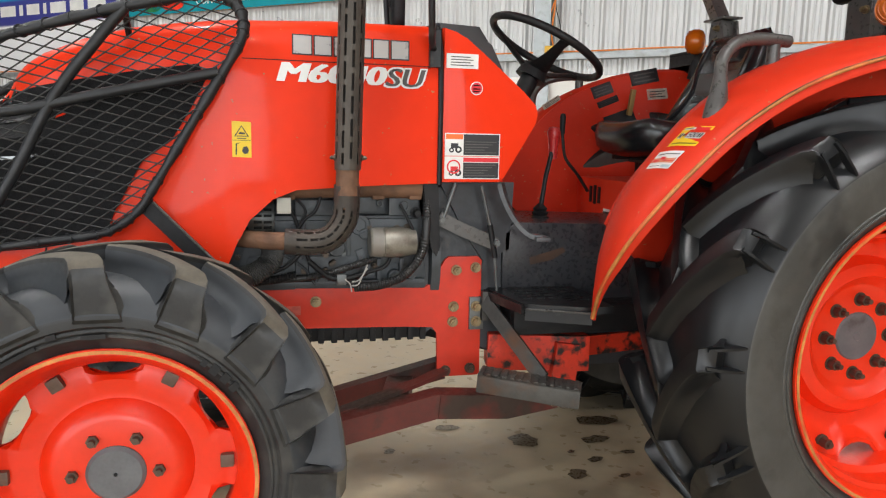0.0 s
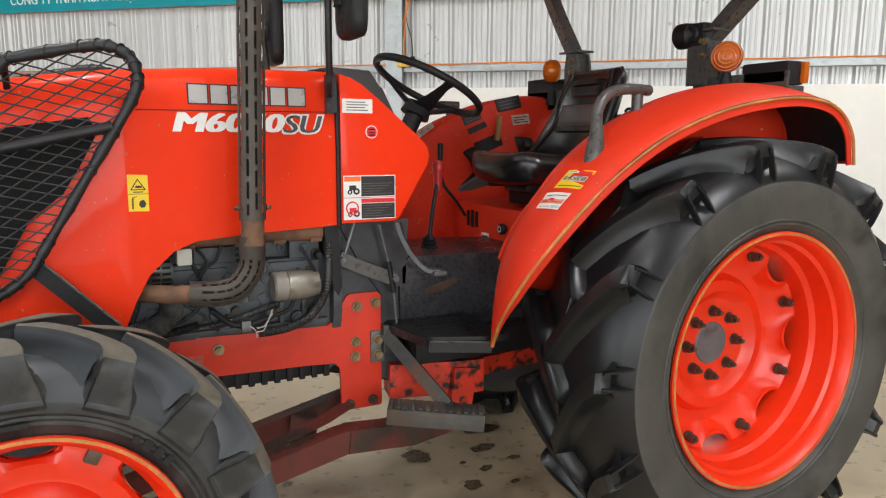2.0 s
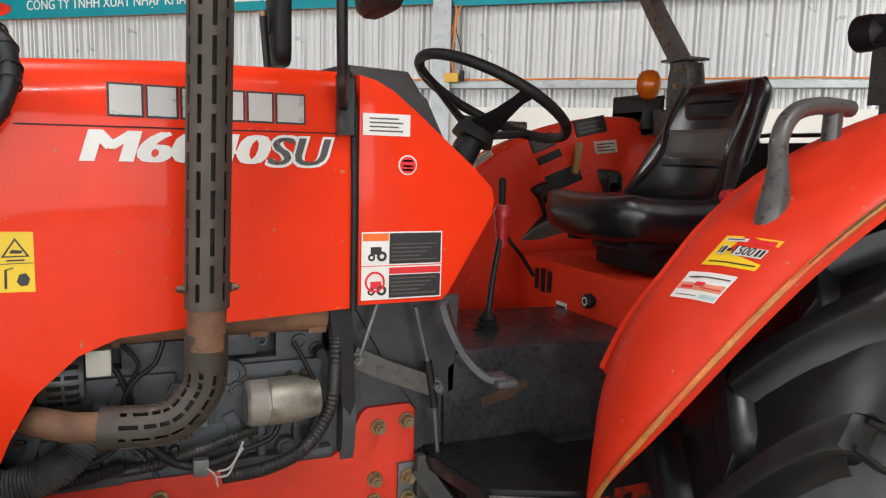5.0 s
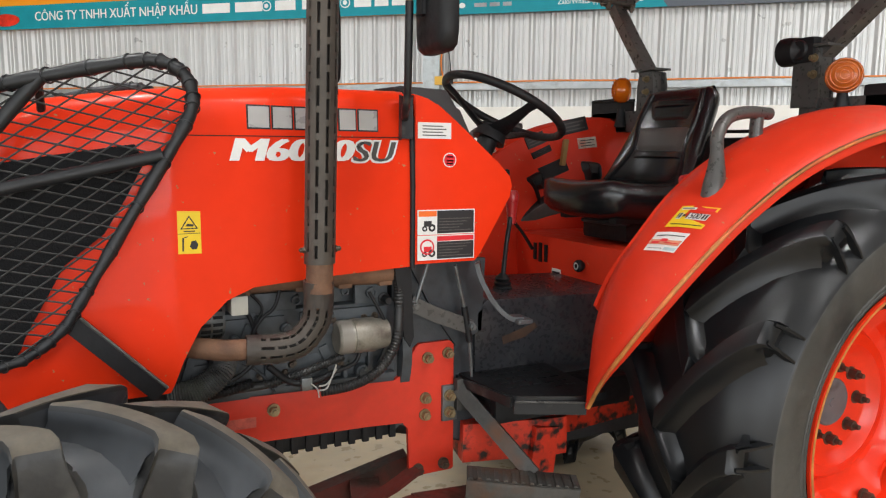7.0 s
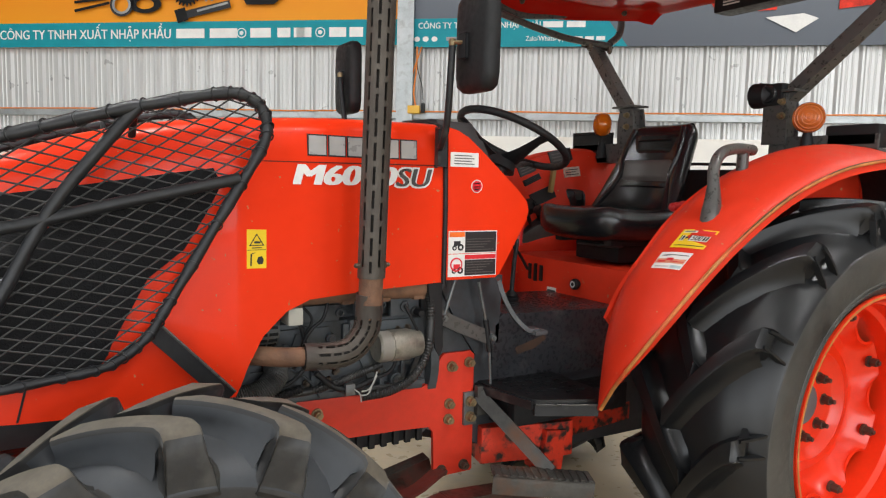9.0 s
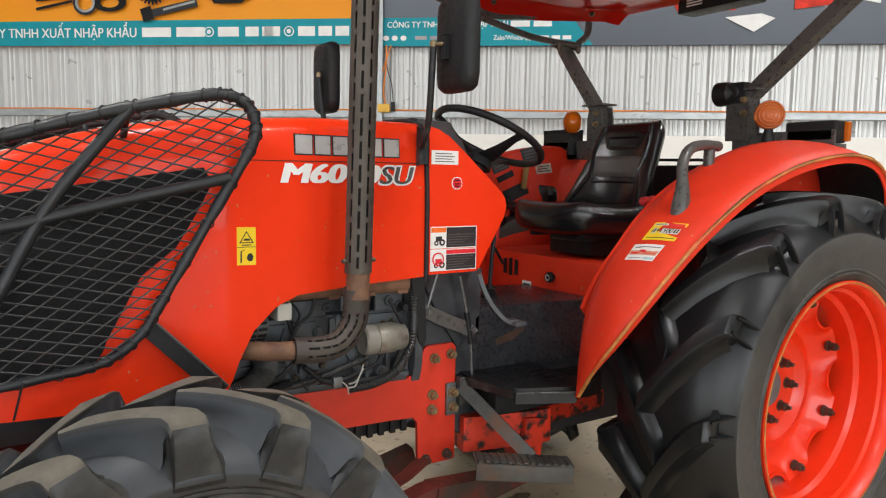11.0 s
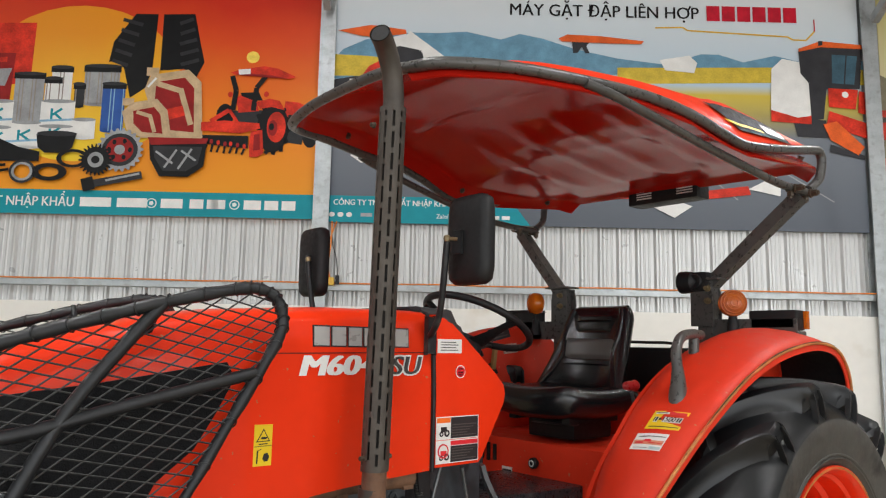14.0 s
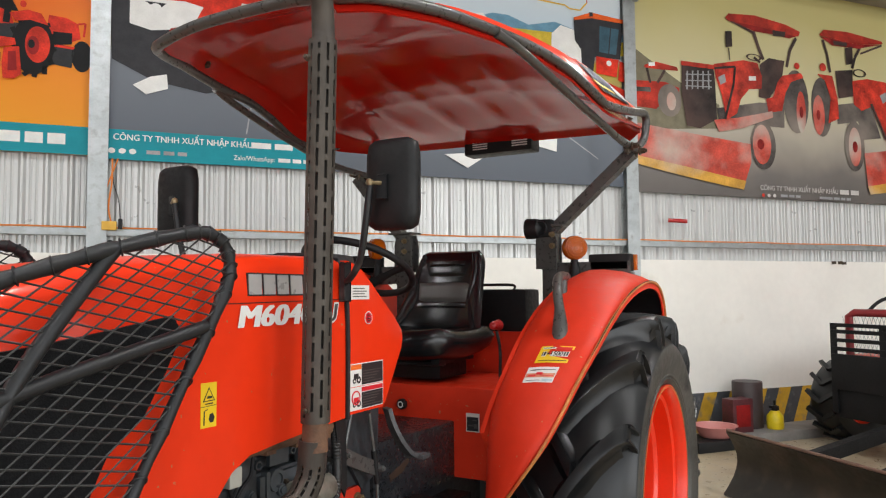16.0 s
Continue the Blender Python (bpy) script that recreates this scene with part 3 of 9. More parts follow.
LIP = material("scuffed_rim_lip", (0.52, 0.20, 0.05), 0.5, var=0.4, scale=14, stain=(0.62, 0.06, 0.015), stain_scale=9, stain_amount=0.5)
for s in (-1, 1):
    wheel("rear", s)
    wheel("front", s)

# bonnet: lofted from the nose to the dash seam
TOPZ = [(-0.765, 1.08), (-0.75, 1.20), (-0.71, 1.29), (-0.665, 1.35), (-0.645, 1.39), (-0.63, 1.43), (-0.60, 1.472), (-0.56, 1.508), (-0.5, 1.54), (-0.35, 1.592), (-0.2, 1.625), (0.0, 1.648), (0.3, 1.667), (0.65, 1.672), (0.66, 1.672)]
HALF = [(-0.765, 0.14), (-0.755, 0.19), (-0.73, 0.235), (-0.66, 0.275), (-0.5, 0.31), (-0.3, 0.335), (0.0, 0.344), (0.15, 0.325), (0.3, 0.308), (0.66, 0.284)]
BOTZ = [(-0.765, 0.97), (-0.74, 0.92), (-0.6, 0.902), (-0.01, 0.905), (0.022, 0.983), (0.064, 1.06), (0.132, 1.121), (0.2, 1.148), (0.4, 1.160), (0.66, 1.170)]

NOSE = [(-0.66, 0.03), (-0.645, 0.06), (-0.625, 0.11), (-0.59, 0.165), (-0.54, 0.215), (-0.47, 0.26), (-0.38, 0.30), (-0.25, 0.337)]


def bonnet_side(x, z):
    """How far the bonnet's flank stands from the middle plane."""
    top = interp(x, TOPZ)
    h = interp(x, HALF)
    if x < -0.25:
        k = max(0.0, min(1.0, (z - 1.28) / 0.09))
        h += (interp(x, NOSE) - h) * k * k * (3 - 2 * k)
    return h + 0.018 * max(0, min(1, (1.25 - z) / 0.3)) * max(0, min(1, (-0.05 - x) / 0.3)) - 0.012 * max(0, (z - 1.45)) / 0.2


def section(x, s):
    top, bot, h = interp(x, TOPZ), interp(x, BOTZ), interp(x, HALF)
    sh = top - 0.075
    pts = []
    for i in range(15):
        z = bot + (sh - 0.03 - bot) * i / 14
        pts.append((x, YC + s * bonnet_side(x, z), z))
    for f, dz in ((0.985, 0.045), (0.93, 0.022), (0.83, 0.010), (0.6, 0.003), (0.3, 0.0)):
        pts.append((x, YC + s * bonnet_side(x, sh) * f, top - dz))
    return pts


XS = [-0.765, -0.762, -0.755, -0.745, -0.73, -0.71, -0.685, -0.665, -0.655, -0.645, -0.637, -0.625, -0.61, -0.59, -0.565, -0.54, -0.5, -0.38, -0.25, -0.12, -0.06, -0.012, 0.0, 0.022, 0.043, 0.064, 0.1, 0.132, 0.165, 0.2, 0.3, 0.4, 0.5, 0.6, 0.645]
bm = BM()
rows = []
for x in XS:
    L_ = section(x, -1)
    R_ = section(x, 1)
    rows.append(L_ + [(x, YC, interp(x, TOPZ) + 0.001)] + R_[::-1])
grid_surface(bm, rows)
for f in bm.faces:
    c = f.calc_center_median()
    if c.z > 1.0 and (c.x < -0.64 or (c.x < -0.5 and c.z < 1.40)):
        f.material_index = 1
bonnet = part("bonnet", bm, [RED, BLACK], tractor, "orange-red glossy bonnet with silver and white lettering", angle=50)


def flank(outline, name, mat, parent, out=0.004, step=0.03, label="", s=-1, cuts=3):
    """A thin piece that follows the bonnet's flank, from a convex or simple outline in x and z."""
    bm = BM()
    vs = [bm.verts.new((x, 0, z)) for x, z in outline]
    bm.faces.new(vs)
    bmesh.ops.triangulate(bm, faces=bm.faces[:])
    bmesh.ops.subdivide_edges(bm, edges=bm.edges[:], cuts=cuts, use_grid_fill=True)
    for v in bm.verts:
        v.co.y = YC + s * (bonnet_side(v.co.x, v.co.z) + out)
    ext = bmesh.ops.extrude_face_region(bm, geom=bm.faces[:])
    for v in [g for g in ext["geom"] if isinstance(g, bmesh.types.BMVert)]:
        v.co.y -= s * (out + 0.006)
    return part(name, bm, mat, parent, label)


# rear cowl panel behind the seam
out_l = [(0.660, 1.172), (0.855, 1.173), (0.872, 1.188), (0.975, 1.362), (0.982, 1.395), (0.975, 1.425), (0.93, 1.466), (0.79, 1.582), (0.73, 1.628), (0.70, 1.645), (0.660, 1.655)]
cowl = {}
for s in (-1, 1):
    bm = BM()
    prism(bm, out_l, YC + s * 0.284, YC + s * 0.21, bevel=0.012)
    cowl[s] = part("cowl_panel", bm, RED, tractor, "orange-red side cowl with warning stickers" if s < 0 else "orange-red side cowl")
bm = BM()
prism(bm, [(0.66, 1.18), (0.85, 1.18), (0.95, 1.36), (0.95, 1.42), (0.84, 1.62), (0.80, 1.68), (0.66, 1.685)], YC - 0.205, YC + 0.205, bevel=0.03)
part("dash_cowl", bm, GREY_PLASTIC, tractor, "dark grey plastic dashboard cowl")
bm = BM()
tube(bm, [(0.651, YC - 0.288, 1.165), (0.651, YC - 0.29, 1.4), (0.649, YC - 0.285, 1.58), (0.648, YC - 0.25, 1.655), (0.648, YC - 0.15, 1.675), (0.648, YC, 1.68)], 0.008, 8)
part("seam_seal", bm, BLACK, tractor)

# fenders
FEN = [(1.072, 0.785, 2.03), (1.052, 0.90, 1.94), (1.072, 1.03, 1.85), (1.13, 1.14, 1.80), (1.21, 1.245, 1.765), (1.31, 1.355, 1.728), (1.48, 1.468, 1.705),
       (1.71, 1.55, 1.70), (1.95, 1.59, 1.70), (2.12, 1.592, 1.70), (2.245, 1.56, 1.70), (2.325, 1.48, 1.70), (2.35, 1.37, 1.70)]
FEN_IN = [(1.09, 0.785), (1.10, 0.93), (1.115, 1.06), (1.16, 1.19), (1.235, 1.30), (1.33, 1.42), (1.48, 1.53),
          (1.71, 1.62), (1.95, 1.662), (2.13, 1.655), (2.27, 1.605), (2.365, 1.50), (2.39, 1.37)]


LEAN = 0.20


def fender(s):
    P = smooth_path([(x, y, z) for x, z, y in FEN], 4)
    Q = smooth_path([(x, 2.06 - LEAN * max(0, z - 1.16), z - (0.02 if s < 0 else 0.0)) for x, z in FEN_IN], 4)
    bm = BM()
    rows = []
    for i, p in enumerate(P):
        q = Q[i]
        t = (P[min(i + 1, len(P) - 1)] - P[max(i - 1, 0)])
        nrm = Vector((-t.z, 0, t.x)).normalized()
        thin = min(1.0, i / 6.0)
        row = []
        for f, lift in ((0.0, -0.032), (0.0, -0.010), (0.05, 0.003), (0.18, 0.014), (0.45, 0.022), (0.75, 0.018), (0.93, 0.008), (1.0, -0.012)):
            o = p + (q - p) * f + nrm * lift * (0.35 + 0.65 * thin)
            row.append((o.x, YC + s * (YC - o.y), o.z))
        rows.append(row)
    grid_surface(bm, rows)
    solidify(bm, 0.006)
    fd = part("fender", bm, RED_FADED, tractor, "orange-red curved rear fender with chipped edges", angle=60)
    # rolled, rubbed edge
    bm = BM()
    tube(bm, [(p.x, YC + s * (YC - p.y + 0.002), p.z - 0.004) for p in P], 0.006, 8)
    part("edge_bead", bm, LIP, fd, "rubbed edge bead with bare yellowish paint")
    bm = BM()
    tube(bm, [(p.x, YC + s * (YC - p.y + 0.0045), p.z + 0.001) for p in P[6:-10]], 0.0022, 6)
    part("edge_groove", bm, EDGE_DIRT, fd, "dirty groove along the edge bead")
    # black liner under the rear half
    bm = BM()
    k0 = int(len(P) * 0.52)
    rows = [[(o.x, YC + s * (YC - o.y), o.z - 0.016) for o in [p + (q - p) * f for f in (0.02, 0.3, 0.6, 0.97)]] for p, q in zip(P[k0:-1], Q[k0:-1])]
    grid_surface(bm, rows)
    solidify(bm, 0.004)
    part("fender_liner", bm, BLACK, fd, "black underside of the fender")
    # inner wall between wheel and seat
    bm = BM()
    out = [(p.x, p.z - 0.012) for p in Q[9:]] + [(2.3, 1.0), (2.05, 0.86), (1.34, 0.86)]
    prism(bm, out, YC + s * 0.546, YC + s * 0.530)
    for v in bm.verts:
        v.co.y += s * LEAN * (v.co.z - 1.16)
    part("inner_wall", bm, RED_FADED, fd)
    # lamp board on top
    bm = BM()
    box(bm, (2.10, YC + s * 0.80, 1.60), (2.112, YC + s * 0.42, 1.69), 0.002)
    box(bm, (2.10, YC + s * 0.80, 1.60), (2.19, YC + s * 0.55, 1.64), 0.003)
    part("lamp_board", bm, GREY_PAINT, fd)
    bm = BM()
    lift = 0.0 if s < 0 else 0.02
    box(bm, (2.10, YC + s * 0.80, 1.642 + lift), (2.185, YC + s * 0.605, 1.725 + lift), 0.012)
    lamp = part("tail_lamp", bm, BLACK, fd, "black tail lamp box")
    bm = BM()
    box(bm, (2.166, YC + s * 0.815, 1.648 + lift), (2.192, YC + s * 0.795, 1.722 + lift), 0.006)
    part("lens", bm, AMBER, lamp, "amber and clear side lens")
    # round amber turn lamp
    c = Vector((2.09, YC + s * (0.542 if s < 0 else 0.575), 1.757 if s < 0 else 1.79))
    bm = BM()
    cyl(bm, (c.x, c.y, 1.62), (c.x, c.y, 1.705), 0.03, 16, r1=0.016)
    tl = part("turn_lamp", bm, BLACK, fd, "round amber turn lamp on a rubber foot")
    bm = BM()
    lathe(bm, [(0.001, -0.045), (0.03, -0.042), (0.05, -0.03), (0.058, -0.012), (0.058, 0.012), (0.05, 0.03), (0.03, 0.042), (0.001, 0.045)], c, "x", 24)
    turn = Matrix.Translation(c) @ Matrix.Rotation(radians(-38 * s), 4, "Z") @ Matrix.Translation(-c)
    bmesh.ops.transform(bm, matrix=turn, verts=bm.verts[:])
    part("lens", bm, AMBER, tl, "amber ribbed lens")
    bm = BM()
    for r in (0.014, 0.028, 0.042, 0.052):
        x = -0.046 + 0.02 * (r / 0.058) ** 3
        tube(bm, [c + Vector((x, r * math.cos(2 * math.pi * k / 24), r * math.sin(2 * math.pi * k / 24))) for k in range(24)], 0.002, 6, closed=True)
    bmesh.ops.transform(bm, matrix=turn, verts=bm.verts[:])
    part("lens_ribs", bm, AMBER, tl)
    # grab handle
    bm = BM()
    pts = smooth_path([(1.320, 1.862, 1.345), (1.322, 1.862, 1.38), (1.335, 1.864, 1.44), (1.340, 1.868, 1.49), (1.350, 1.878, 1.545), (1.40, 1.895, 1.592), (1.49, 1.915, 1.612), (1.60, 1.93, 1.612)], 5)
    rad = [0.029 - 0.011 * max(0, min(1, (i - 8) / 8)) for i in range(len(pts))]
    tube(bm, [(p.x, YC + s * (YC - p.y), p.z) for p in pts], 0.017, 12, radii=rad)
    cyl(bm, (1.55, YC + s * (YC - 1.93), 1.50), (1.55, YC + s * (YC - 1.928), 1.60), 0.019, 12)
    part("grab_handle", bm, GREY_PAINT, fd, "dark grey grab handle")
    return fd


fender_l = fender(-1)
fender_r = fender(1)

# roll bar
for s in (-1, 1):
    bm = BM()
    y0, y1 = YC + s * 0.415, YC + s * 0.79
    box(bm, (2.09, y0 - 0.035, 0.95), (2.15, y0 + 0.035, 1.86), 0.004)
    rb = part("roll_bar_post", bm, GREY_PAINT, tractor, "dark grey steel roll bar post with hinge plates")
    bm = BM()
    bar(bm, [(2.125, y0, 1.83), (2.17, YC + s * 0.62, 2.035), (2.215, y1, 2.205)], 0.05, 0.065, (1, 0, 0))
    part("upper_arm", bm, GREY_PAINT, rb)
    bm = BM()
    box(bm, (2.068, y0 - 0.075, 1.862), (2.165, y0 + 0.075, 1.872), 0.002)
    part("cap_plate", bm, GREY_PAINT, rb)
    for dx in (-0.036, 0.036):
        bm = BM()
        prism(bm, [(y0 - s * 0.01 - 0.052, 1.66), (y0 - s * 0.01 + 0.052, 1.66), (y0 - s * 0.01 + 0.052, 1.80), (y0 - s * 0.01 + 0.04, 1.858), (y0 - s * 0.01 - 0.04, 1.858), (y0 - s * 0.01 - 0.052, 1.80)], 2.12 + dx - 0.005, 2.12 + dx + 0.005, "yz")
        part("hinge_plate", bm, GREY_PAINT, rb)
    for dz in (0.0, -0.055):
        bm = BM()
        hexbolt(bm, (2.079, y0 + s * 0.022 * (1 if s < 0 else -1), 1.825 + dz), (-1, 0, 0), 0.011, 0.02)
        part("hinge_bolt", bm, BRASSY, rb)
bm = BM()
box(bm, (2.10, YC - 0.42, 1.0), (2.14, YC + 0.42, 1.06), 0.004)
part("cross_member", bm, GREY_PAINT, tractor)

# canopy
CY = 2.555
EDGE = [(0.44, 2.418), (0.50, 2.424), (0.70, 2.438), (0.93, 2.435), (1.18, 2.432), (1.38, 2.402), (1.56, 2.355), (1.70, 2.342), (2.0, 2.368), (2.27, 2.40), (2.47, 2.415)]
WID = [(0.44, 0.36), (0.50, 0.455), (0.70, 0.55), (0.93, 0.635), (1.18, 0.695), (1.38, 0.745), (1.56, 0.775), (1.70, 0.785), (2.0, 0.79), (2.27, 0.785), (2.40, 0.75), (2.47, 0.68)]


def soft(a):
    a = max(0.0, min(1.0, a))
    return a * a * (3 - 2 * a)


def canopy_z(x, f):
    """Height of the canopy's shell; f runs from -1 to 1 across it."""
    a = abs(f)
    k = soft((x - 1.62) / 0.84)
    z = interp(x, EDGE) + 0.015 * f + 0.125 * (1 - a ** 3) * min(1, (x - 0.36) / 0.5) * (1 - k) - 0.05 * max(0, a - 0.9) / 0.1
    z -= 0.03 * max(0, (0.52 - x) / 0.08) * (1 - a * a)
    z -= 0.03 * soft((x - 2.40) / 0.07)
    # shallow moulded ribs: a few along it, one across
    along = sum(soft(1 - abs(f - c) / 0.10) for c in (-0.48, -0.16, 0.16, 0.48)) * soft((x - 1.30) / 0.2) * soft((2.3 - x) / 0.2)
    across = soft(1 - abs(x - 1.16 + 0.10 * a) / 0.07) * soft((0.74 - a) / 0.1)
    return z - 0.007 * along - 0.006 * across


bm = BM()
rows = []
for i in range(81):
    x = 0.44 + 2.03 * i / 80
    w = interp(x, WID)
    rows.append([(x, CY + f * w, canopy_z(x, f)) for f in [-1 + 2 * j / 80 for j in range(81)]])
grid_surface(bm, rows)
solidify(bm, 0.008)
canopy = part("canopy", bm, RED_SHADED, tractor, "glossy red moulded sun canopy with a tube frame", angle=50)
for s in (-1, 1):
    bm = BM()
    pts = [(0.435, CY, 2.42), (0.435, CY + s * 0.2, 2.415), (0.445, CY + s * 0.36, 2.395), (0.50, CY + s * 0.455, 2.395), (0.70, CY + s * 0.545, 2.408), (0.93, CY + s * 0.625, 2.405),
           (1.18, CY + s * 0.685, 2.402), (1.38, CY + s * 0.735, 2.372), (1.56, CY + s * 0.77, 2.325), (1.70, CY + s * 0.78, 2.312), (2.0, CY + s * 0.785, 2.355), (2.27, CY + s * 0.785, 2.405),
           (2.325, CY + s * 0.786, 2.405), (2.345, CY + s * 0.787, 2.37), (2.325, CY + s * 0.78, 2.29), (2.25, CY + s * 0.765, 2.235)]
    tube(bm, smooth_path(pts, 4), 0.019, 10)
    ct = part("canopy_tube", bm, GREY_PAINT, tractor, "dark grey bent tube round the canopy")
    bm = BM()
    tube(bm, smooth_path([(0.93, CY + s * 0.635, 2.395), (1.08, CY + s * 0.67, 2.365), (1.5, CY + s * 0.72, 2.285), (1.85, CY + s * 0.75, 2.235), (2.03, CY + s * 0.755, 2.222), (2.24, CY + s * 0.76, 2.222)], 4), 0.0165, 10)
    part("stay_tube", bm, GREY_PAINT, ct)
    for x in (2.10, 2.24):
        bm = BM()
        hexbolt(bm, (x, CY + s * 0.755, 2.215), (0, 0, -1), 0.014, 0.03)
        part("clamp_bolt", bm, BOLT, ct)
        bm = BM()
        hexbolt(bm, (x, CY + s * 0.775, 2.215), (0, s, 0), 0.014, 0.03)
        part("clamp_bolt", bm, BOLT, ct)
# the canopy's outer face, which stands above the tube and swells towards the rear
RAIL = [(0.60, 2.40), (0.70, 2.408), (0.93, 2.405), (1.18, 2.402), (1.38, 2.372), (1.56, 2.325), (1.70, 2.312), (2.0, 2.355), (2.27, 2.405)]
SWELL = [(0.60, 0.02), (0.80, 0.048), (1.18, 0.065), (1.38, 0.095), (1.50, 0.14), (1.62, 0.185), (1.72, 0.20), (1.90, 0.15), (2.10, 0.07), (2.27, 0.015)]


def skirt(x, u, s, out=0.0):
    h = interp(x, SWELL)
    return (x, CY + s * (interp(x, WID) - 0.004 - 0.55 * h * u ** 1.6 + out), interp(x, RAIL) - 0.004 + h * u)


for s in (-1, 1):
    bm = BM()
    grid_surface(bm, [[skirt(0.60 + 1.67 * i / 60, j / 6, s) for j in range(7)] for i in range(61)])
    solidify(bm, 0.005)
    side = part("side_face", bm, RED, canopy, "orange-red outer side of the canopy", angle=60)
    for name, x0, x1, x2, x3, u0, u1, mt, out in (("dark_decal", 1.66, 2.06, 1.52, 2.0, 0.30, 0.86, BLACK, 0.007), ("yellow_line", 1.60, 1.86, 1.58, 1.84, 0.40, 0.46, YELLOW_STICK, 0.009), ("pale_bar", 1.88, 2.02, 1.86, 2.0, 0.42, 0.66, SILVER, 0.009)):
        bm = BM()
        grid_surface(bm, [[skirt(x0 + (x1 - x0) * i / 12 + (x2 - x0 + (x3 - x2 - x1 + x0) * i / 12) * j / 4, u0 + (u1 - u0) * j / 4, s, out) for j in range(5)] for i in range(13)])
        part(name, bm, mt, side)
bm = BM()
box(bm, (2.44, CY - 0.15, 2.325), (2.56, CY + 0.26, 2.425), 0.012)
fan = part("vent_box", bm, BLACK, canopy, "black slotted box under the canopy")
for i in range(5):
    for y in (CY - 0.08, CY + 0.16):
        bm = BM()
        box(bm, (2.436, y - 0.045, 2.352 + i * 0.013), (2.44, y + 0.045, 2.358 + i * 0.013))
        part("slot", bm, WHITE_STICK, fan)

# fixings under the canopy
for s in (-1, 1):
    for x in (0.80, 1.63, 2.30):
        bm = BM()
        hexbolt(bm, (x, CY + s * interp(x, WID) * 0.93, canopy_z(x, 0.93) - 0.008), (0, -s * 0.5, -1), 0.012, 0.014)
        part("fixing", bm, BOLT, canopy)
    bm = BM()
    flat = [(1.55, 0.90), (2.15, 0.90), (2.05, 0.70), (1.65, 0.70)]
    vs = [bm.verts.new((x, CY + s * f * interp(x, WID), canopy_z(x, f) + 0.012)) for x, f in flat]
    bm.faces.new(vs)
    part("canopy_badge", bm, BLACK_STICK, canopy, "black and gold badge panel")

# mirrors
for s in (-1, 1):
    c = Vector((0.635, YC + s * 0.465, 1.878))
    bm = BM()
    rim = []
    for i in range(32):
        q = 2 * math.pi * i / 32
        cq, sq = math.cos(q), math.sin(q)
        k = (abs(cq) ** 7 + abs(sq) ** 7) ** (-1 / 7)
        rim.append((cq * k, sq * k))
    rows = [[(c.x + dx, c.y + y * 0.088 * f, c.z + z * 0.138 * g) for y, z in rim + rim[:1]] for dx, f, g in ((0.024, 0.97, 0.98), (0.018, 1.0, 1.0), (-0.004, 1.0, 1.0), (-0.016, 0.93, 0.955), (-0.023, 0.75, 0.84), (-0.026, 0.3, 0.4), (-0.0265, 0.0, 0.0))]
    grid_surface(bm, rows)
    bmesh.ops.remove_doubles(bm, verts=bm.verts[:], dist=0.0002)
    mr = part("side_mirror", bm, BLACK, tractor, "black side mirror on a bent arm", angle=55)
    bm = BM()
    box(bm, (c.x - 0.038, c.y - s * 0.028, c.z - 0.045), (c.x - 0.024, c.y - s * 0.002, c.z + 0.025), 0.004)
    part("clamp", bm, BLACK_PAINT, mr)
    bm = BM()
    tube(bm, [(c.x - 0.035, c.y - s * 0.015, c.z), (c.x - 0.05, c.y - s * 0.045, c.z + 0.002)], 0.006, 8)
    lathe(bm, [(0.001, -0.012), (0.009, -0.009), (0.012, 0), (0.009, 0.009), (0.001, 0.012)], (c.x - 0.05, c.y - s * 0.048, c.z + 0.003), "z", 12)
    part("ball_joint", bm, BRASSY, mr, "brassy ball joint")
    bm = BM()
    box(bm, (c.x + 0.0225, c.y - 0.07, c.z - 0.12), (c.x + 0.0245, c.y + 0.07, c.z + 0.12))
    part("glass", bm, GLASS, mr)
    bm = BM()
    tube(bm, smooth_path([(0.625, YC + s * 0.292, 1.585), (0.61, YC + s * 0.33, 1.60), (0.60, YC + s * 0.37, 1.65), (0.592, YC + s * 0.395, 1.74), (0.585, YC + s * 0.417, 1.872)], 5), 0.0105, 10)
    part("arm", bm, BLACK_PAINT, mr)
    bm = BM()
    box(bm, (0.61, YC + s * 0.290, 1.53), (0.645, YC + s * 0.302, 1.645), 0.004)
    part("bracket", bm, BLACK_PAINT, mr)

# steering wheel
c = Vector((1.11, YC, 1.648))
ax = Vector((0.21, 0, 0.41)).normalized()
_, ua, ub = frame_of(ax, (0, 1, 0))
bm = BM()
tube(bm, [c + (ua * math.cos(q) + ub * math.sin(q)) * 0.215 for q in [2 * math.pi * i / 48 for i in range(48)]], 0.014, 10, closed=True)
sw = part("steering_wheel", bm, BLACK, tractor, "black three-spoke steering wheel")
for q in (0.55, 2.65, 4.75):
    bm = BM()
    d = ua * math.cos(q) + ub * math.sin(q)
    e_ = ax.cross(d)
    rows = []
    for f, drop, w in ((0.215, 0.004, 0.020), (0.17, 0.022, 0.017), (0.11, 0.055, 0.024), (0.05, 0.085, 0.036), (0.0, 0.095, 0.045)):
        m_ = c + d * f - ax * drop
        rows.append([m_ - e_ * w, m_ - e_ * w * 0.6 + ax * 0.009, m_ + e_ * w * 0.6 + ax * 0.009, m_ + e_ * w, m_ + e_ * w * 0.6 - ax * 0.009, m_ - e_ * w * 0.6 - ax * 0.009, m_ - e_ * w])
    grid_surface(bm, rows)
    part("spoke", bm, BLACK, sw, angle=50)
bm = BM()
cyl(bm, c - ax * 0.125, c - ax * 0.078, 0.058, 24, r1=0.048)
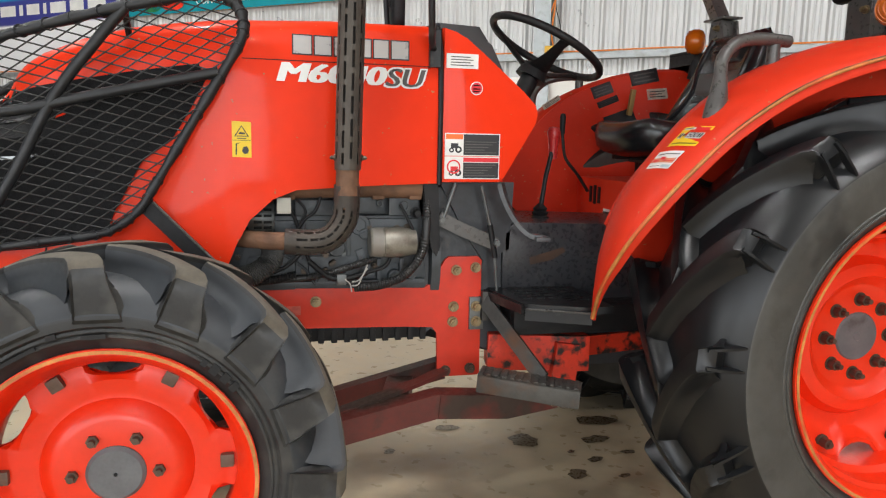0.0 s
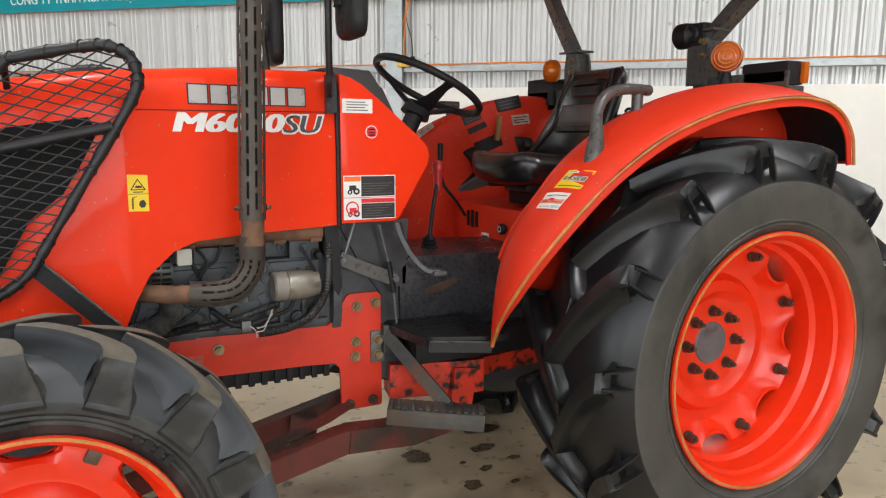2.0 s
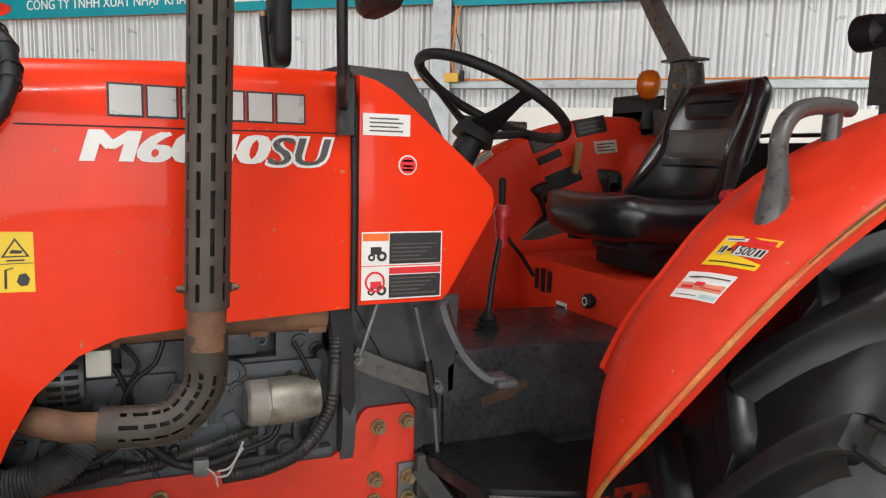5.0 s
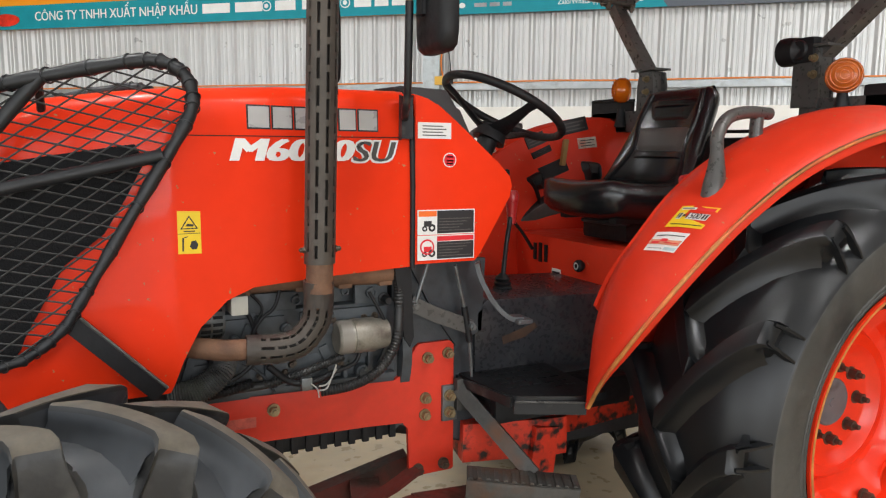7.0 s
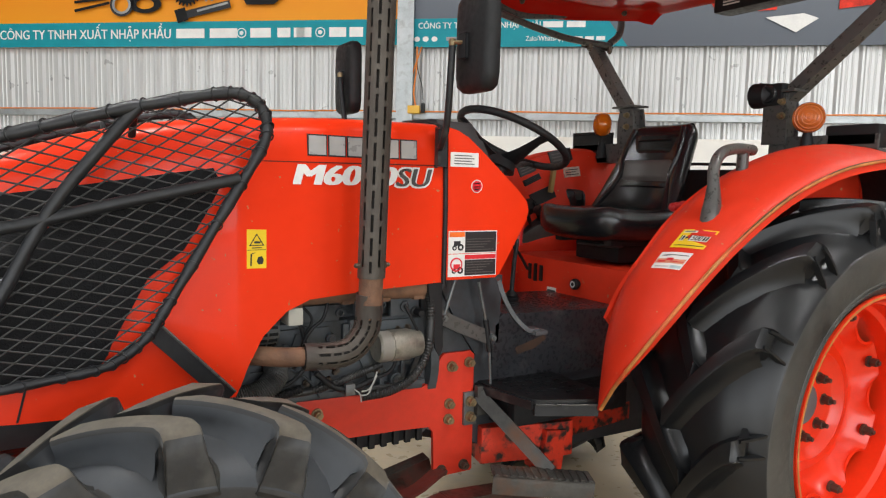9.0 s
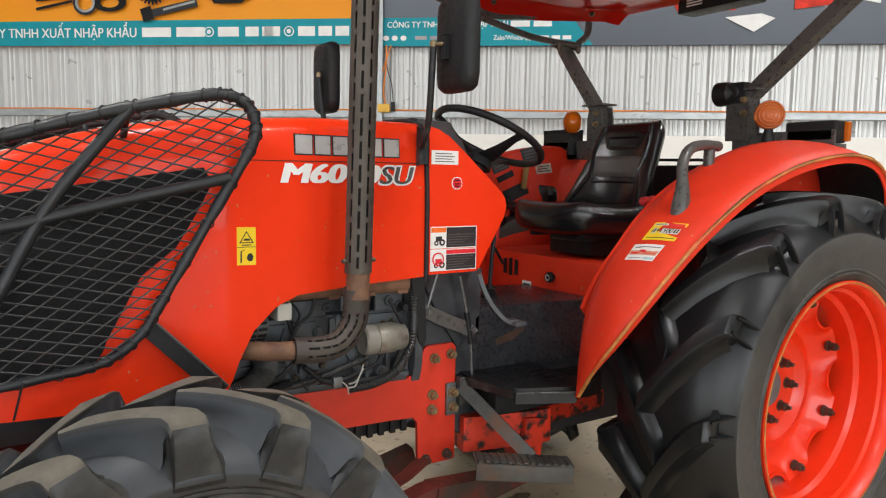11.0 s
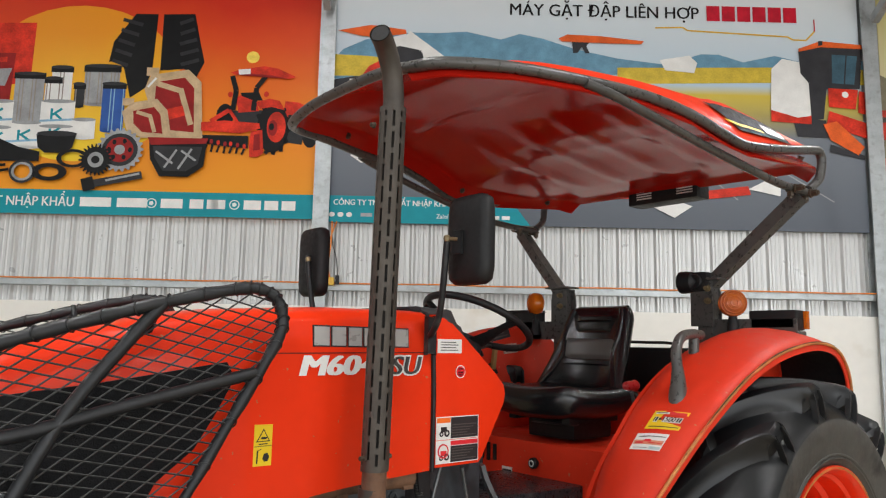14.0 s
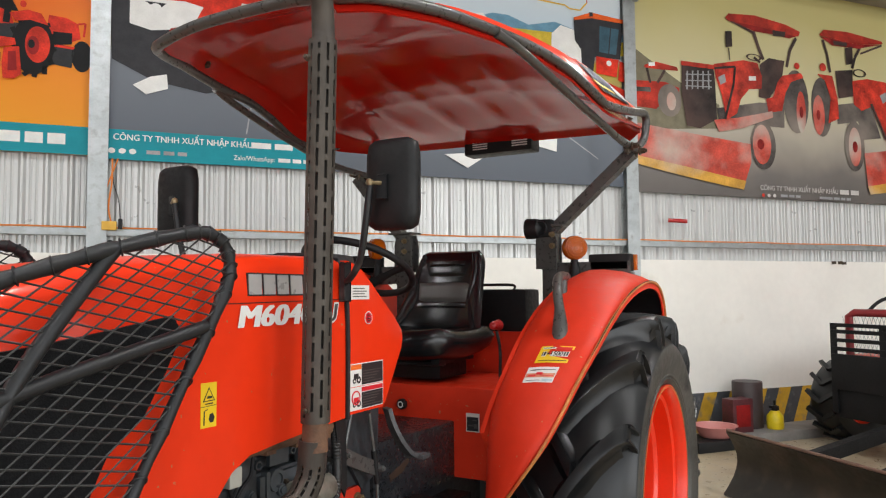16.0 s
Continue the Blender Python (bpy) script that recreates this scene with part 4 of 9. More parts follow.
cyl(bm, c - ax * 0.28, c - ax * 0.12, 0.034, 16)
part("column", bm, BLACK, sw)

# seat
SY = 2.632


def pillow(bm, place, nu, nv, thick, edge=0.18):
    """A closed cushion: place(u, v) gives the middle sheet, thickness rounds off towards the rim."""
    top, low = [], []
    for i in range(nu + 1):
        a, b = [], []
        for j in range(nv + 1):
            u, v = i / nu, j / nv
            p, n = place(u, v)
            d = min(u, 1 - u, v, 1 - v) / edge
            t = thick * math.sqrt(max(0.0, 1 - (1 - min(1, d)) ** 2))
            a.append(Vector(p) + Vector(n) * t)
            b.append(Vector(p) - Vector(n) * t * 0.8)
        top.append(a)
        low.append(b)
    grid_surface(bm, top)
    grid_surface(bm, low)
    bmesh.ops.remove_doubles(bm, verts=bm.verts[:], dist=0.0006)


def cushion(u, v):
    f = 2 * v - 1
    w = 0.275 - 0.03 * (1 - u) ** 2 - (0.05 * ((0.15 - u) / 0.15) ** 2 if u < 0.15 else 0)
    x = 1.385 + 0.475 * u + 0.05 * abs(f) ** 3 * (1 - u)
    z = 1.315 + 0.045 * abs(f) ** 2.2 * (0.4 + 0.6 * u) + 0.018 * (1 - u) - 0.02 * math.sin(math.pi * u)
    return (x, SY + f * w, z), (0, 0, 1)


def back(u, v):
    f = 2 * v - 1
    w = (0.258 - 0.085 * u ** 0.8) * (math.sqrt(1 - 0.36 * ((u - 0.84) / 0.16) ** 2) if u > 0.84 else 1)
    x = 1.855 + 0.125 * u - 0.12 * abs(f) ** 2.4 * (1 - u) ** 1.2 - 0.012 * abs(f) ** 2.4
    return (x, SY + f * w, 1.33 + 0.425 * u), (-0.95, 0, 0.3)


bm = BM()
pillow(bm, cushion, 18, 20, 0.072)
seat = part("seat", bm, VINYL, tractor, "black glossy vinyl seat with worn grey back panel", angle=70)
bm = BM()
pillow(bm, back, 20, 20, 0.052)
backrest = part("backrest", bm, VINYL, seat, angle=70)


def back_pad(name, u0, u1, h0, h1, mat, out, label=""):
    bm = BM()
    def place(u, v):
        uu = u0 + (u1 - u0) * u
        hw = h0 + (h1 - h0) * u
        p, n = back(uu, 0.5 + (v - 0.5) * hw)
        return Vector(p) + Vector(n) * out, n
    pillow(bm, place, 8, 10, 0.012, 0.2)
    return part(name, bm, mat, backrest, label, angle=70)


back_pad("back_panel", 0.375, 0.60, 0.60, 0.70, VINYL_GREY, 0.050, "worn grey centre panel")
back_pad("lumbar_roll", 0.31, 0.375, 0.60, 0.62, VINYL, 0.050)
back_pad("head_panel", 0.66, 0.86, 0.50, 0.72, VINYL, 0.050)
back_pad("raised_mark", 0.775, 0.84, 0.50, 0.54, VINYL, 0.062)
for s in (-1, 1):
    bm = BM()
    tube(bm, smooth_path([Vector(back(u, 0.5 + s * k)[0]) + Vector((-0.046, 0, 0.013)) for u, k in ((0.10, 0.42), (0.3, 0.36), (0.45, 0.335), (0.62, 0.385), (0.78, 0.40), (0.92, 0.40))], 4), 0.012, 8)
    part("piping", bm, VINYL, backrest)
bm = BM()
box(bm, (1.58, SY - 0.13, 1.17), (1.84, SY + 0.13, 1.28), 0.02)
box(bm, (1.50, SY - 0.17, 1.245), (1.83, SY - 0.13, 1.28), 0.006)
box(bm, (1.50, SY + 0.13, 1.245), (1.83, SY + 0.17, 1.28), 0.006)
part("suspension", bm, BLACK, seat, "black seat suspension")
bm = BM()
tube(bm, smooth_path([(1.58, SY - 0.15, 1.245), (1.54, SY - 0.16, 1.245), (1.52, SY - 0.10, 1.245), (1.52, SY + 0.05, 1.245)], 5), 0.008, 8)
part("slide_bar", bm, BLACK_PAINT, seat)
bm = BM()
tube(bm, smooth_path([(1.65, 2.25, 1.17), (1.645, 2.245, 1.30), (1.635, 2.255, 1.385)], 4), 0.007, 8)
lev = part("lift_lever", bm, BLACK_PAINT, tractor)
bm = BM()
lathe(bm, [(0.001, -0.035), (0.016, -0.03), (0.02, -0.01), (0.018, 0.015), (0.024, 0.03), (0.018, 0.042), (0.001, 0.045)], (1.63, 2.258, 1.41), "x", 16)
part("knob", bm, RED_KNOB, lev, "red plastic knob")

# ---- engine bay and running gear ----
bm = BM()
box(bm, (-0.04, YC - 0.21, 0.70), (0.63, YC + 0.21, 1.06), 0.015)
box(bm, (0.02, YC - 0.17, 1.04), (0.62, YC + 0.17, 1.19), 0.02)
engine = part("engine", bm, CAST, tractor, "grey diesel engine with grime, hoses and wiring")
yb = YC - 0.21
for x0, z0, x1, z1, d in ((0.04, 0.98, 0.30, 1.045, 0.012), (0.34, 0.90, 0.60, 1.05, 0.014), (0.05, 0.82, 0.2, 0.93, 0.01), (0.24, 0.86, 0.40, 0.93, 0.016)):
    bm = BM()
    box(bm, (x0, yb - d, z0), (x1, yb + 0.004, z1), 0.008)
    part("cast_rib", bm, CAST, engine)
for x, z, r in ((0.33, 0.955, 0.028), (0.56, 0.97, 0.02), (0.42, 1.0, 0.018), (0.28, 0.86, 0.024), (0.30, 1.01, 0.016), (0.12, 0.87, 0.018), (0.16, 0.99, 0.014), (0.52, 0.86, 0.022)):
    bm = BM()
    lathe(bm, [(0.001, -0.026), (r * 0.6, -0.026), (r * 0.62, -0.020), (r * 0.9, -0.020), (r, -0.012), (r, 0.0)], (x, yb - 0.004, z), "y", 18)
    part("core_plug", bm, CAST, engine)
random.seed(4)
for i in range(22):
    x, z = -0.02 + 0.62 * random.random(), 0.85 + 0.2 * random.random()
    bm = BM()
    hexbolt(bm, (x, yb - 0.012, z), (0, -1, 0), 0.0075, 0.016)
    part("engine_bolt", bm, BOLT if i % 3 else STEEL, engine)
# rusty exhaust manifold under the bonnet edge
bm = BM()
tube(bm, smooth_path([(0.08, yb - 0.005, 1.14), (0.2, yb - 0.03, 1.15), (0.4, yb - 0.035, 1.155), (0.60, yb - 0.03, 1.15)], 5), 0.034, 14)
manifold = part("exhaust_manifold", bm, RUST, engine, "rusty cast exhaust manifold")
for x in (0.18, 0.34, 0.46, 0.58):
    bm = BM()
    box(bm, (x - 0.02, yb - 0.055, 1.115), (x + 0.02, yb, 1.19), 0.006)
    part("flange", bm, RUST, manifold)
# alternator
bm = BM()
lathe(bm, [(0.001, -0.06), (0.04, -0.06), (0.052, -0.05), (0.055, -0.03), (0.055, 0.035), (0.05, 0.05), (0.001, 0.052)], (0.085, 2.392, 1.055), "x", 24)
alt = part("alternator", bm, STEEL, engine, "dull metal alternator with cooling slots")
# dark pieces on the shell stand in for shaded cooling slots
for k in range(7):
    for x in (0.045, 0.085, 0.115):
        q = radians(150 + 20 * k)
        bm = BM()
        box(bm, (-0.012, -0.003, -0.004), (0.012, 0.003, 0.004), 0.0, Matrix.Translation((x, 2.392 + 0.0545 * math.cos(q), 1.055 + 0.0545 * math.sin(q))) @ Matrix.Rotation(q, 4, "X"))
        part("slot", bm, DARK, alt)
bm = BM()
box(bm, (0.142, 2.29, 1.075), (0.185, 2.36, 1.125), 0.006)
part("relay_box", bm, plain("dusty_beige", (0.42, 0.40, 0.34), 0.6), engine, "dusty beige relay box")
# oil filter
bm = BM()
lathe(bm, [(0.001, -0.075), (0.042, -0.075), (0.047, -0.068), (0.047, -0.03), (0.049, -0.028), (0.049, 0.035), (0.046, 0.04), (0.04, 0.075), (0.001, 0.08)], (0.505, 2.335, 0.978), "x", 28)
oil = part("oil_filter", bm, material("dusty_filter_paint", (0.30, 0.28, 0.235), 0.42, metal=0.45, var=0.3, scale=18, stain=(0.10, 0.085, 0.07), stain_scale=16, stain_amount=0.3), engine, "dusty cream oil filter canister")
bm = BM()
lathe(bm, [(0.0478, -0.068), (0.0478, -0.034)], (0.505, 2.335, 0.978), "x", 28)
part("band", bm, plain("filter_band", (0.25, 0.23, 0.20), 0.45), oil)
# ribbed hoses and wires
HOSE_BLACK = material("dusty_black_conduit", (0.022, 0.022, 0.022), 0.45, var=0.3, scale=20, stain=(0.06, 0.055, 0.05), stain_scale=14, stain_amount=0.2)
PALE_WIRE = plain("pale_wire", (0.42, 0.41, 0.38), 0.5)


def hose(name, pts, r, mat, ribs=True, label="", parent=None):
    bm = BM()
    P = smooth_path(pts, 22 if ribs else 6)
    tube(bm, P, r, 10, radii=[r * (1.06 if i % 2 else 0.92) for i in range(len(P))] if ribs else None)
    return part(name, bm, mat, parent or engine, label)


hose("ribbed_hose", [(-0.02, 2.36, 0.885), (0.1, 2.35, 0.865), (0.22, 2.345, 0.865), (0.3, 2.34, 0.88), (0.37, 2.335, 0.90), (0.45, 2.33, 0.925)], 0.011, HOSE_BLACK, label="ribbed black cable conduit")
hose("ribbed_hose", [(0.38, 2.32, 0.835), (0.47, 2.31, 0.845), (0.55, 2.31, 0.88), (0.605, 2.32, 0.96), (0.618, 2.33, 1.08), (0.615, 2.34, 1.17)], 0.0145, HOSE_BLACK, label="ribbed black cable conduit")
hose("radiator_hose", [(-0.09, 2.35, 0.865), (0.0, 2.335, 0.868), (0.07, 2.33, 0.885), (0.12, 2.34, 0.92), (0.13, 2.38, 0.96)], 0.034, WORN_HOSE, True, "worn grey ribbed coolant hose")
hose("wire", [(0.24, 2.335, 0.92), (0.3, 2.33, 0.87), (0.36, 2.325, 0.865), (0.42, 2.33, 0.88)], 0.009, BLACK, False)
hose("wire", [(0.13, 2.35, 1.12), (0.19, 2.345, 1.07), (0.22, 2.35, 0.98), (0.24, 2.35, 0.92)], 0.006, BLACK, False)
hose("wire", [(0.19, 2.35, 1.13), (0.23, 2.345, 1.08), (0.21, 2.35, 1.03)], 0.004, BLACK, False)
for dz in (0, 0.012):
    hose("white_wire", [(0.37, 2.30, 0.845 + dz), (0.39, 2.295, 0.85 + dz), (0.405, 2.295, 0.88), (0.42, 2.30, 0.90 + dz)], 0.0024, PALE_WIRE, False, "pale bare wire")
hose("white_wire", [(0.35, 2.305, 0.865), (0.365, 2.30, 0.85), (0.37, 2.30, 0.825)], 0.002, PALE_WIRE, False)
bm = BM()
box(bm, (0.325, 2.31, 0.845), (0.355, 2.33, 0.88), 0.004)
part("clip", bm, STEEL, engine)
# more plumbing on the block
hose("fuel_pipe", [(0.03, 2.36, 0.98), (0.14, 2.35, 0.95), (0.22, 2.355, 0.90), (0.26, 2.35, 0.84)], 0.004, CAST_SHADED, False, "thin painted fuel pipe")
hose("cable", [(0.0, 2.345, 0.90), (0.08, 2.34, 0.88), (0.16, 2.335, 0.90), (0.22, 2.335, 0.95)], 0.006, BLACK, False)
hose("cable", [(0.42, 2.33, 0.88), (0.48, 2.33, 0.90), (0.50, 2.335, 0.93)], 0.006, BLACK, False)
hose("cable", [(0.53, 2.34, 1.10), (0.555, 2.33, 1.05), (0.575, 2.33, 1.0), (0.56, 2.34, 0.95)], 0.005, BLACK, False)
hose("cable", [(0.28, 2.345, 1.13), (0.26, 2.335, 1.08), (0.225, 2.335, 1.05), (0.20, 2.34, 1.0), (0.21, 2.345, 0.95)], 0.005, BLACK, False)
hose("ribbed_hose", [(-0.04, 2.35, 0.87), (0.02, 2.345, 0.855), (0.12, 2.345, 0.86), (0.2, 2.345, 0.875)], 0.013, BLACK, label="ribbed black cable conduit")
for x0, z0, x1, z1, w in ((0.14, 0.86, 0.20, 1.03, 0.02), (0.44, 0.86, 0.40, 0.95, 0.025), (0.57, 0.85, 0.60, 0.92, 0.03), (0.02, 0.86, 0.06, 0.98, 0.02)):
    bm = BM()
    bar(bm, [(x0, yb - 0.02, z0), (x1, yb - 0.02, z1)], 0.012, w, (1, 0, 0))
    part("bracket", bm, CAST, engine)
# casting relief on the block: bosses, webs and a foot flange
for x0, z0, x1, z1, d in ((0.20, 1.06, 0.33, 1.11, 0.010), (0.38, 1.07, 0.46, 1.12, 0.012), (0.50, 1.06, 0.60, 1.13, 0.014), (0.36, 0.93, 0.375, 1.06, 0.02), (0.44, 0.92, 0.452, 0.99, 0.02), (0.22, 0.92, 0.232, 1.05, 0.018), (0.24, 0.945, 0.35, 0.955, 0.014), (0.0, 0.835, 0.62, 0.85, 0.03), (0.46, 0.835, 0.475, 0.92, 0.026), (0.535, 0.835, 0.55, 0.92, 0.026), (0.16, 0.84, 0.172, 0.93, 0.022)):
    bm = BM()
    box(bm, (x0, yb - d, z0), (x1, yb + 0.004, z1), min(0.004, d * 0.4))
    part("cast_web", bm, CAST, engine)
for x, z, r in ((0.405, 1.03, 0.034), (0.55, 1.09, 0.018), (0.33, 1.085, 0.014), (0.47, 1.10, 0.012)):
    bm = BM()
    lathe(bm, [(r * 0.55, -0.010), (r * 0.6, -0.018), (r * 0.92, -0.018), (r, -0.012), (r, 0.0)], (x, yb - 0.002, z), "y", 20)
    part("cast_boss", bm, CAST, engine)
bm = BM()
lathe(bm, [(0.001, -0.055), (0.010, -0.055), (0.012, -0.05), (0.012, -0.02), (0.018, -0.018), (0.018, 0.0)], (0.588, yb - 0.002, 1.07), "y", 14)
part("dipstick_cap", bm, BLACK, engine)
# added black block that closes the bay's dark front from view
bm = BM()
box(bm, (-0.15, YC - 0.15, 0.72), (-0.05, YC + 0.15, 1.15), 0.01)
part("fan_shroud", bm, BLACK, engine)
# black strap behind the seam
bm = BM()
prism(bm, [(0.60, 1.17), (0.65, 1.17), (0.66, 0.96), (0.648, 0.93), (0.63, 0.96)], 2.325, 2.319)
part("rubber_flap", bm, BLACK, engine)
# sump
bm = BM()
box(bm, (-0.05, YC - 0.19, 0.635), (0.66, YC + 0.19, 0.705), 0.01)
sump = part("oil_sump", bm, BLACK, tractor, "black ribbed oil sump")
for i in range(16):
    x = -0.03 + i * 0.043
    bm = BM()
    box(bm, (x, YC - 0.203, 0.632), (x + 0.02, YC - 0.188, 0.70), 0.003)
    part("rib", bm, BLACK, sump)
# clutch housing and gearbox
bm = BM()
prism(bm, [(0.62, 0.64), (0.62, 1.12), (0.68, 1.16), (0.86, 1.15), (0.93, 1.0), (1.9, 0.98), (1.9, 0.5), (1.0, 0.5), (0.9, 0.6)], YC - 0.20, YC + 0.20, bevel=0.03)
gear = part("gearbox", bm, CAST_SHADED, tractor, "grey cast clutch housing and gearbox")
bm = BM()
lathe(bm, [(0.21, 0.0), (0.235, 0.005), (0.235, 0.035), (0.21, 0.04)], (0.64, YC, 0.90), "x", 40, closed=True)
part("bell_flange", bm, CAST, gear)
# clutch and brake rods under the dash
bm = BM()
bar(bm, smooth_path([(0.855, 2.30, 1.17), (0.872, 2.29, 1.11), (0.905, 2.275, 1.045), (0.945, 2.265, 1.005), (0.985, 2.26, 1.0)], 5), 0.045, 0.014, (0, 0, 1))
pedal = part("pedal", bm, STEEL_DARK, tractor, "grey bent steel pedal arm")
bm = BM()
box(bm, (0.955, 2.22, 0.988), (1.005, 2.30, 1.003), 0.005)
part("foot_pad", bm, STEEL_DARK, pedal)
for a, b, r, mt in (((0.715, 2.345, 1.17), (0.675, 2.345, 1.05), 0.006, STEEL), ((0.80, 2.335, 1.16), (0.835, 2.34, 1.03), 0.006, STEEL), ((0.835, 2.34, 1.03), (0.855, 2.34, 0.92), 0.010, BLACK), ((0.855, 2.34, 0.92), (0.87, 2.35, 0.80), 0.005, STEEL)):
    bm = BM()
    cyl(bm, a, b, r, 10)
    part("control_rod", bm, mt, gear, "thin steel control rod")
bm = BM()
bar(bm, [(0.66, 2.35, 1.055), (0.74, 2.345, 1.015), (0.86, 2.345, 0.965)], 0.014, 0.045, (0, 0, 1))
part("clutch_arm", bm, GREY_PAINT, gear)
for x, z in ((0.665, 1.05), (0.855, 0.97)):
    bm = BM()
    hexbolt(bm, (x, 2.34, z), (0, -1, 0), 0.011, 0.025)
    part("pivot_bolt", bm, STEEL, gear)
bm = BM()
prism(bm, [(0.67, 1.17), (0.93, 1.17), (0.92, 0.94), (0.83, 0.9), (0.76, 1.0)], YC - 0.215, YC - 0.20)
part("side_cover", bm, CAST_SHADED, gear)

# exhaust
EX = [(0.345, 2.19, 1.215), (0.372, 2.19, 2.245)]
bm = BM()
n, rows = 30, 64
rings = []
for i in range(rows + 1):
    t = i / rows
    c = Vector(EX[0]).lerp(Vector(EX[1]), t)
    rings.append([bm.verts.new(c + Vector((math.cos(2 * math.pi * (k + 0.5) / n) * 0.039, math.sin(2 * math.pi * (k + 0.5) / n) * 0.039, 0))) for k in range(n)])
for i in range(rows):
    for k in range(n):
        slot = k % 3 == 1 and (i + (2 if (k // 3) % 2 else 0)) % 4 in (0, 1, 2) and 0 < i < rows - 1
        if not slot:
            bm.faces.new((rings[i][k], rings[i][(k + 1) % n], rings[i + 1][(k + 1) % n], rings[i + 1][k]))
solidify(bm, 0.003)
exhaust = part("exhaust", bm, SHIELD, tractor, "upright exhaust with slotted heat shield and rusty elbow", angle=30)
bm = BM()
a, b = Vector(EX[0]), Vector(EX[1])
pts = [a - Vector((0, 0, 0.02)), a.lerp(b, 0.5), b, b + Vector((0.001, 0, 0.03)), b + Vector((-0.008, -0.004, 0.09)), b + Vector((-0.03, -0.014, 0.14)), b + Vector((-0.060, -0.030, 0.174)), b + Vector((-0.092, -0.052, 0.188))]
# inner pipe darkened in colour, so the shield's slots look shaded
CORE_SHADE = material("shaded_pipe_core", (0.022, 0.018, 0.015), 0.8, var=0.3, scale=14)
tube(bm, smooth_path(pts[:3], 3), 0.028, 18, caps=False)
part("pipe_core", bm, CORE_SHADE, exhaust)
bm = BM()
tube(bm, smooth_path(pts[2:], 6), 0.031, 18, caps=False)
part("pipe", bm, SHIELD, exhaust, "dark brown tailpipe with a curved open end")
# dark plug that stands in for the shade inside the pipe's end
bm = BM()
tube(bm, [b + Vector((-0.060, -0.030, 0.174)), b + Vector((-0.0915, -0.0516, 0.1878))], 0.0275, 18)
part("pipe_mouth", bm, DARK, exhaust)
bm = BM()
cyl(bm, (0.343, 2.19, 1.14), (0.345, 2.19, 1.216), 0.034, 20)
part("collar", bm, RUST, exhaust, "rusty pipe collar")
# slotted elbow
bm = BM()
path = smooth_path([(0.343, 2.195, 1.17), (0.343, 2.20, 1.10), (0.335, 2.205, 1.06), (0.30, 2.21, 1.015), (0.25, 2.22, 0.998), (0.165, 2.23, 1.0)], 8)
P, rings, aa = path, [], None
for i, p in enumerate(P):
    d = (P[min(i + 1, len(P) - 1)] - P[max(i - 1, 0)]).normalized()
    s1 = Vector((0, 1, 0))
    s1 = (s1 - d * s1.dot(d)).normalized()
    s2 = d.cross(s1)
    rings.append([bm.verts.new(p + (s1 * math.cos(2 * math.pi * k / n) + s2 * math.sin(2 * math.pi * k / n)) * 0.038) for k in range(n)])
for i in range(len(P) - 1):
    for k in range(n):
        if not (k % 3 == 1 and (i + (2 if (k // 3) % 2 else 0)) % 4 in (0, 1, 2) and 6 < i < len(P) - 4):
            bm.faces.new((rings[i][k], rings[i][(k + 1) % n], rings[i + 1][(k + 1) % n], rings[i + 1][k]))
solidify(bm, 0.003)
part("elbow_shield", bm, SHIELD, exhaust, "slotted brownish elbow shield", angle=30)
bm = BM()
tube(bm, path[:9], 0.030, 14)
part("elbow", bm, RUST, exhaust)
bm = BM()
tube(bm, path[8:], 0.027, 14)
part("elbow_core", bm, CORE_SHADE, exhaust)
bm = BM()
tube(bm, [(0.185, 2.23, 1.0), (0.12, 2.25, 0.999), (0.05, 2.315, 0.997), (-0.04, 2.40, 0.995)], 0.027, 16)
part("exhaust_pipe", bm, RUST, exhaust, "rusty horizontal exhaust pipe")
for z in (1.25, 2.18):
    for dx in (-0.042, 0.042):
        bm = BM()
        hexbolt(bm, (0.347 + dx * 0.93, 2.19, z), (dx, 0, 0), 0.007, 0.012)
        part("shield_bolt", bm, BOLT, exhaust)

# bracket plate on the flank
bm = BM()
prism(bm, [(-0.12, 0.835), (0.20, 0.823), (0.625, 0.812), (0.648, 0.825), (0.692, 0.905), (0.708, 0.918), (0.81, 0.918), (0.824, 0.905), (0.826, 0.505), (0.82, 0.498), (0.68, 0.498), (0.673, 0.508), (0.672, 0.655), (0.655, 0.678), (0.55, 0.682), (0.2, 0.69), (0.08, 0.712), (-0.12, 0.72)], 2.40, 2.386, bevel=0.002)
plate = part("bracket_plate", bm, RED_PLATE, tractor, "red steel bracket plate bolted along the flank")
for x, z in ((0.734, 0.872), (0.802, 0.880), (0.727, 0.746), (0.725, 0.693), (0.790, 0.525), (0.703, 0.520), (0.263, 0.778)):
    bm = BM()
    hexbolt(bm, (x, 2.386, z), (0, -1, 0), 0.0135, 0.024)
    part("bolt", bm, BRASSY if z > 0.55 else BOLT, plate)
bm = BM()
box(bm, (0.782, 2.374, 0.664), (0.832, 2.3858, 0.778), 0.002)
part("lug_plate", bm, STEEL, plate)
for z in (0.747, 0.694):
    bm = BM()
    hexbolt(bm, (0.804, 2.374, z), (0, -1, 0), 0.0135, 0.024)
    part("bolt", bm, BRASSY, plate)
bm = BM()
prism(bm, [(0.135, 0.735), (0.215, 0.735), (0.215, 0.765), (0.135, 0.765)], 2.3856, 2.385)
part("faded_label", bm, material("faded_label", (0.55, 0.10, 0.07), 0.5, var=0.3, scale=40), plate)

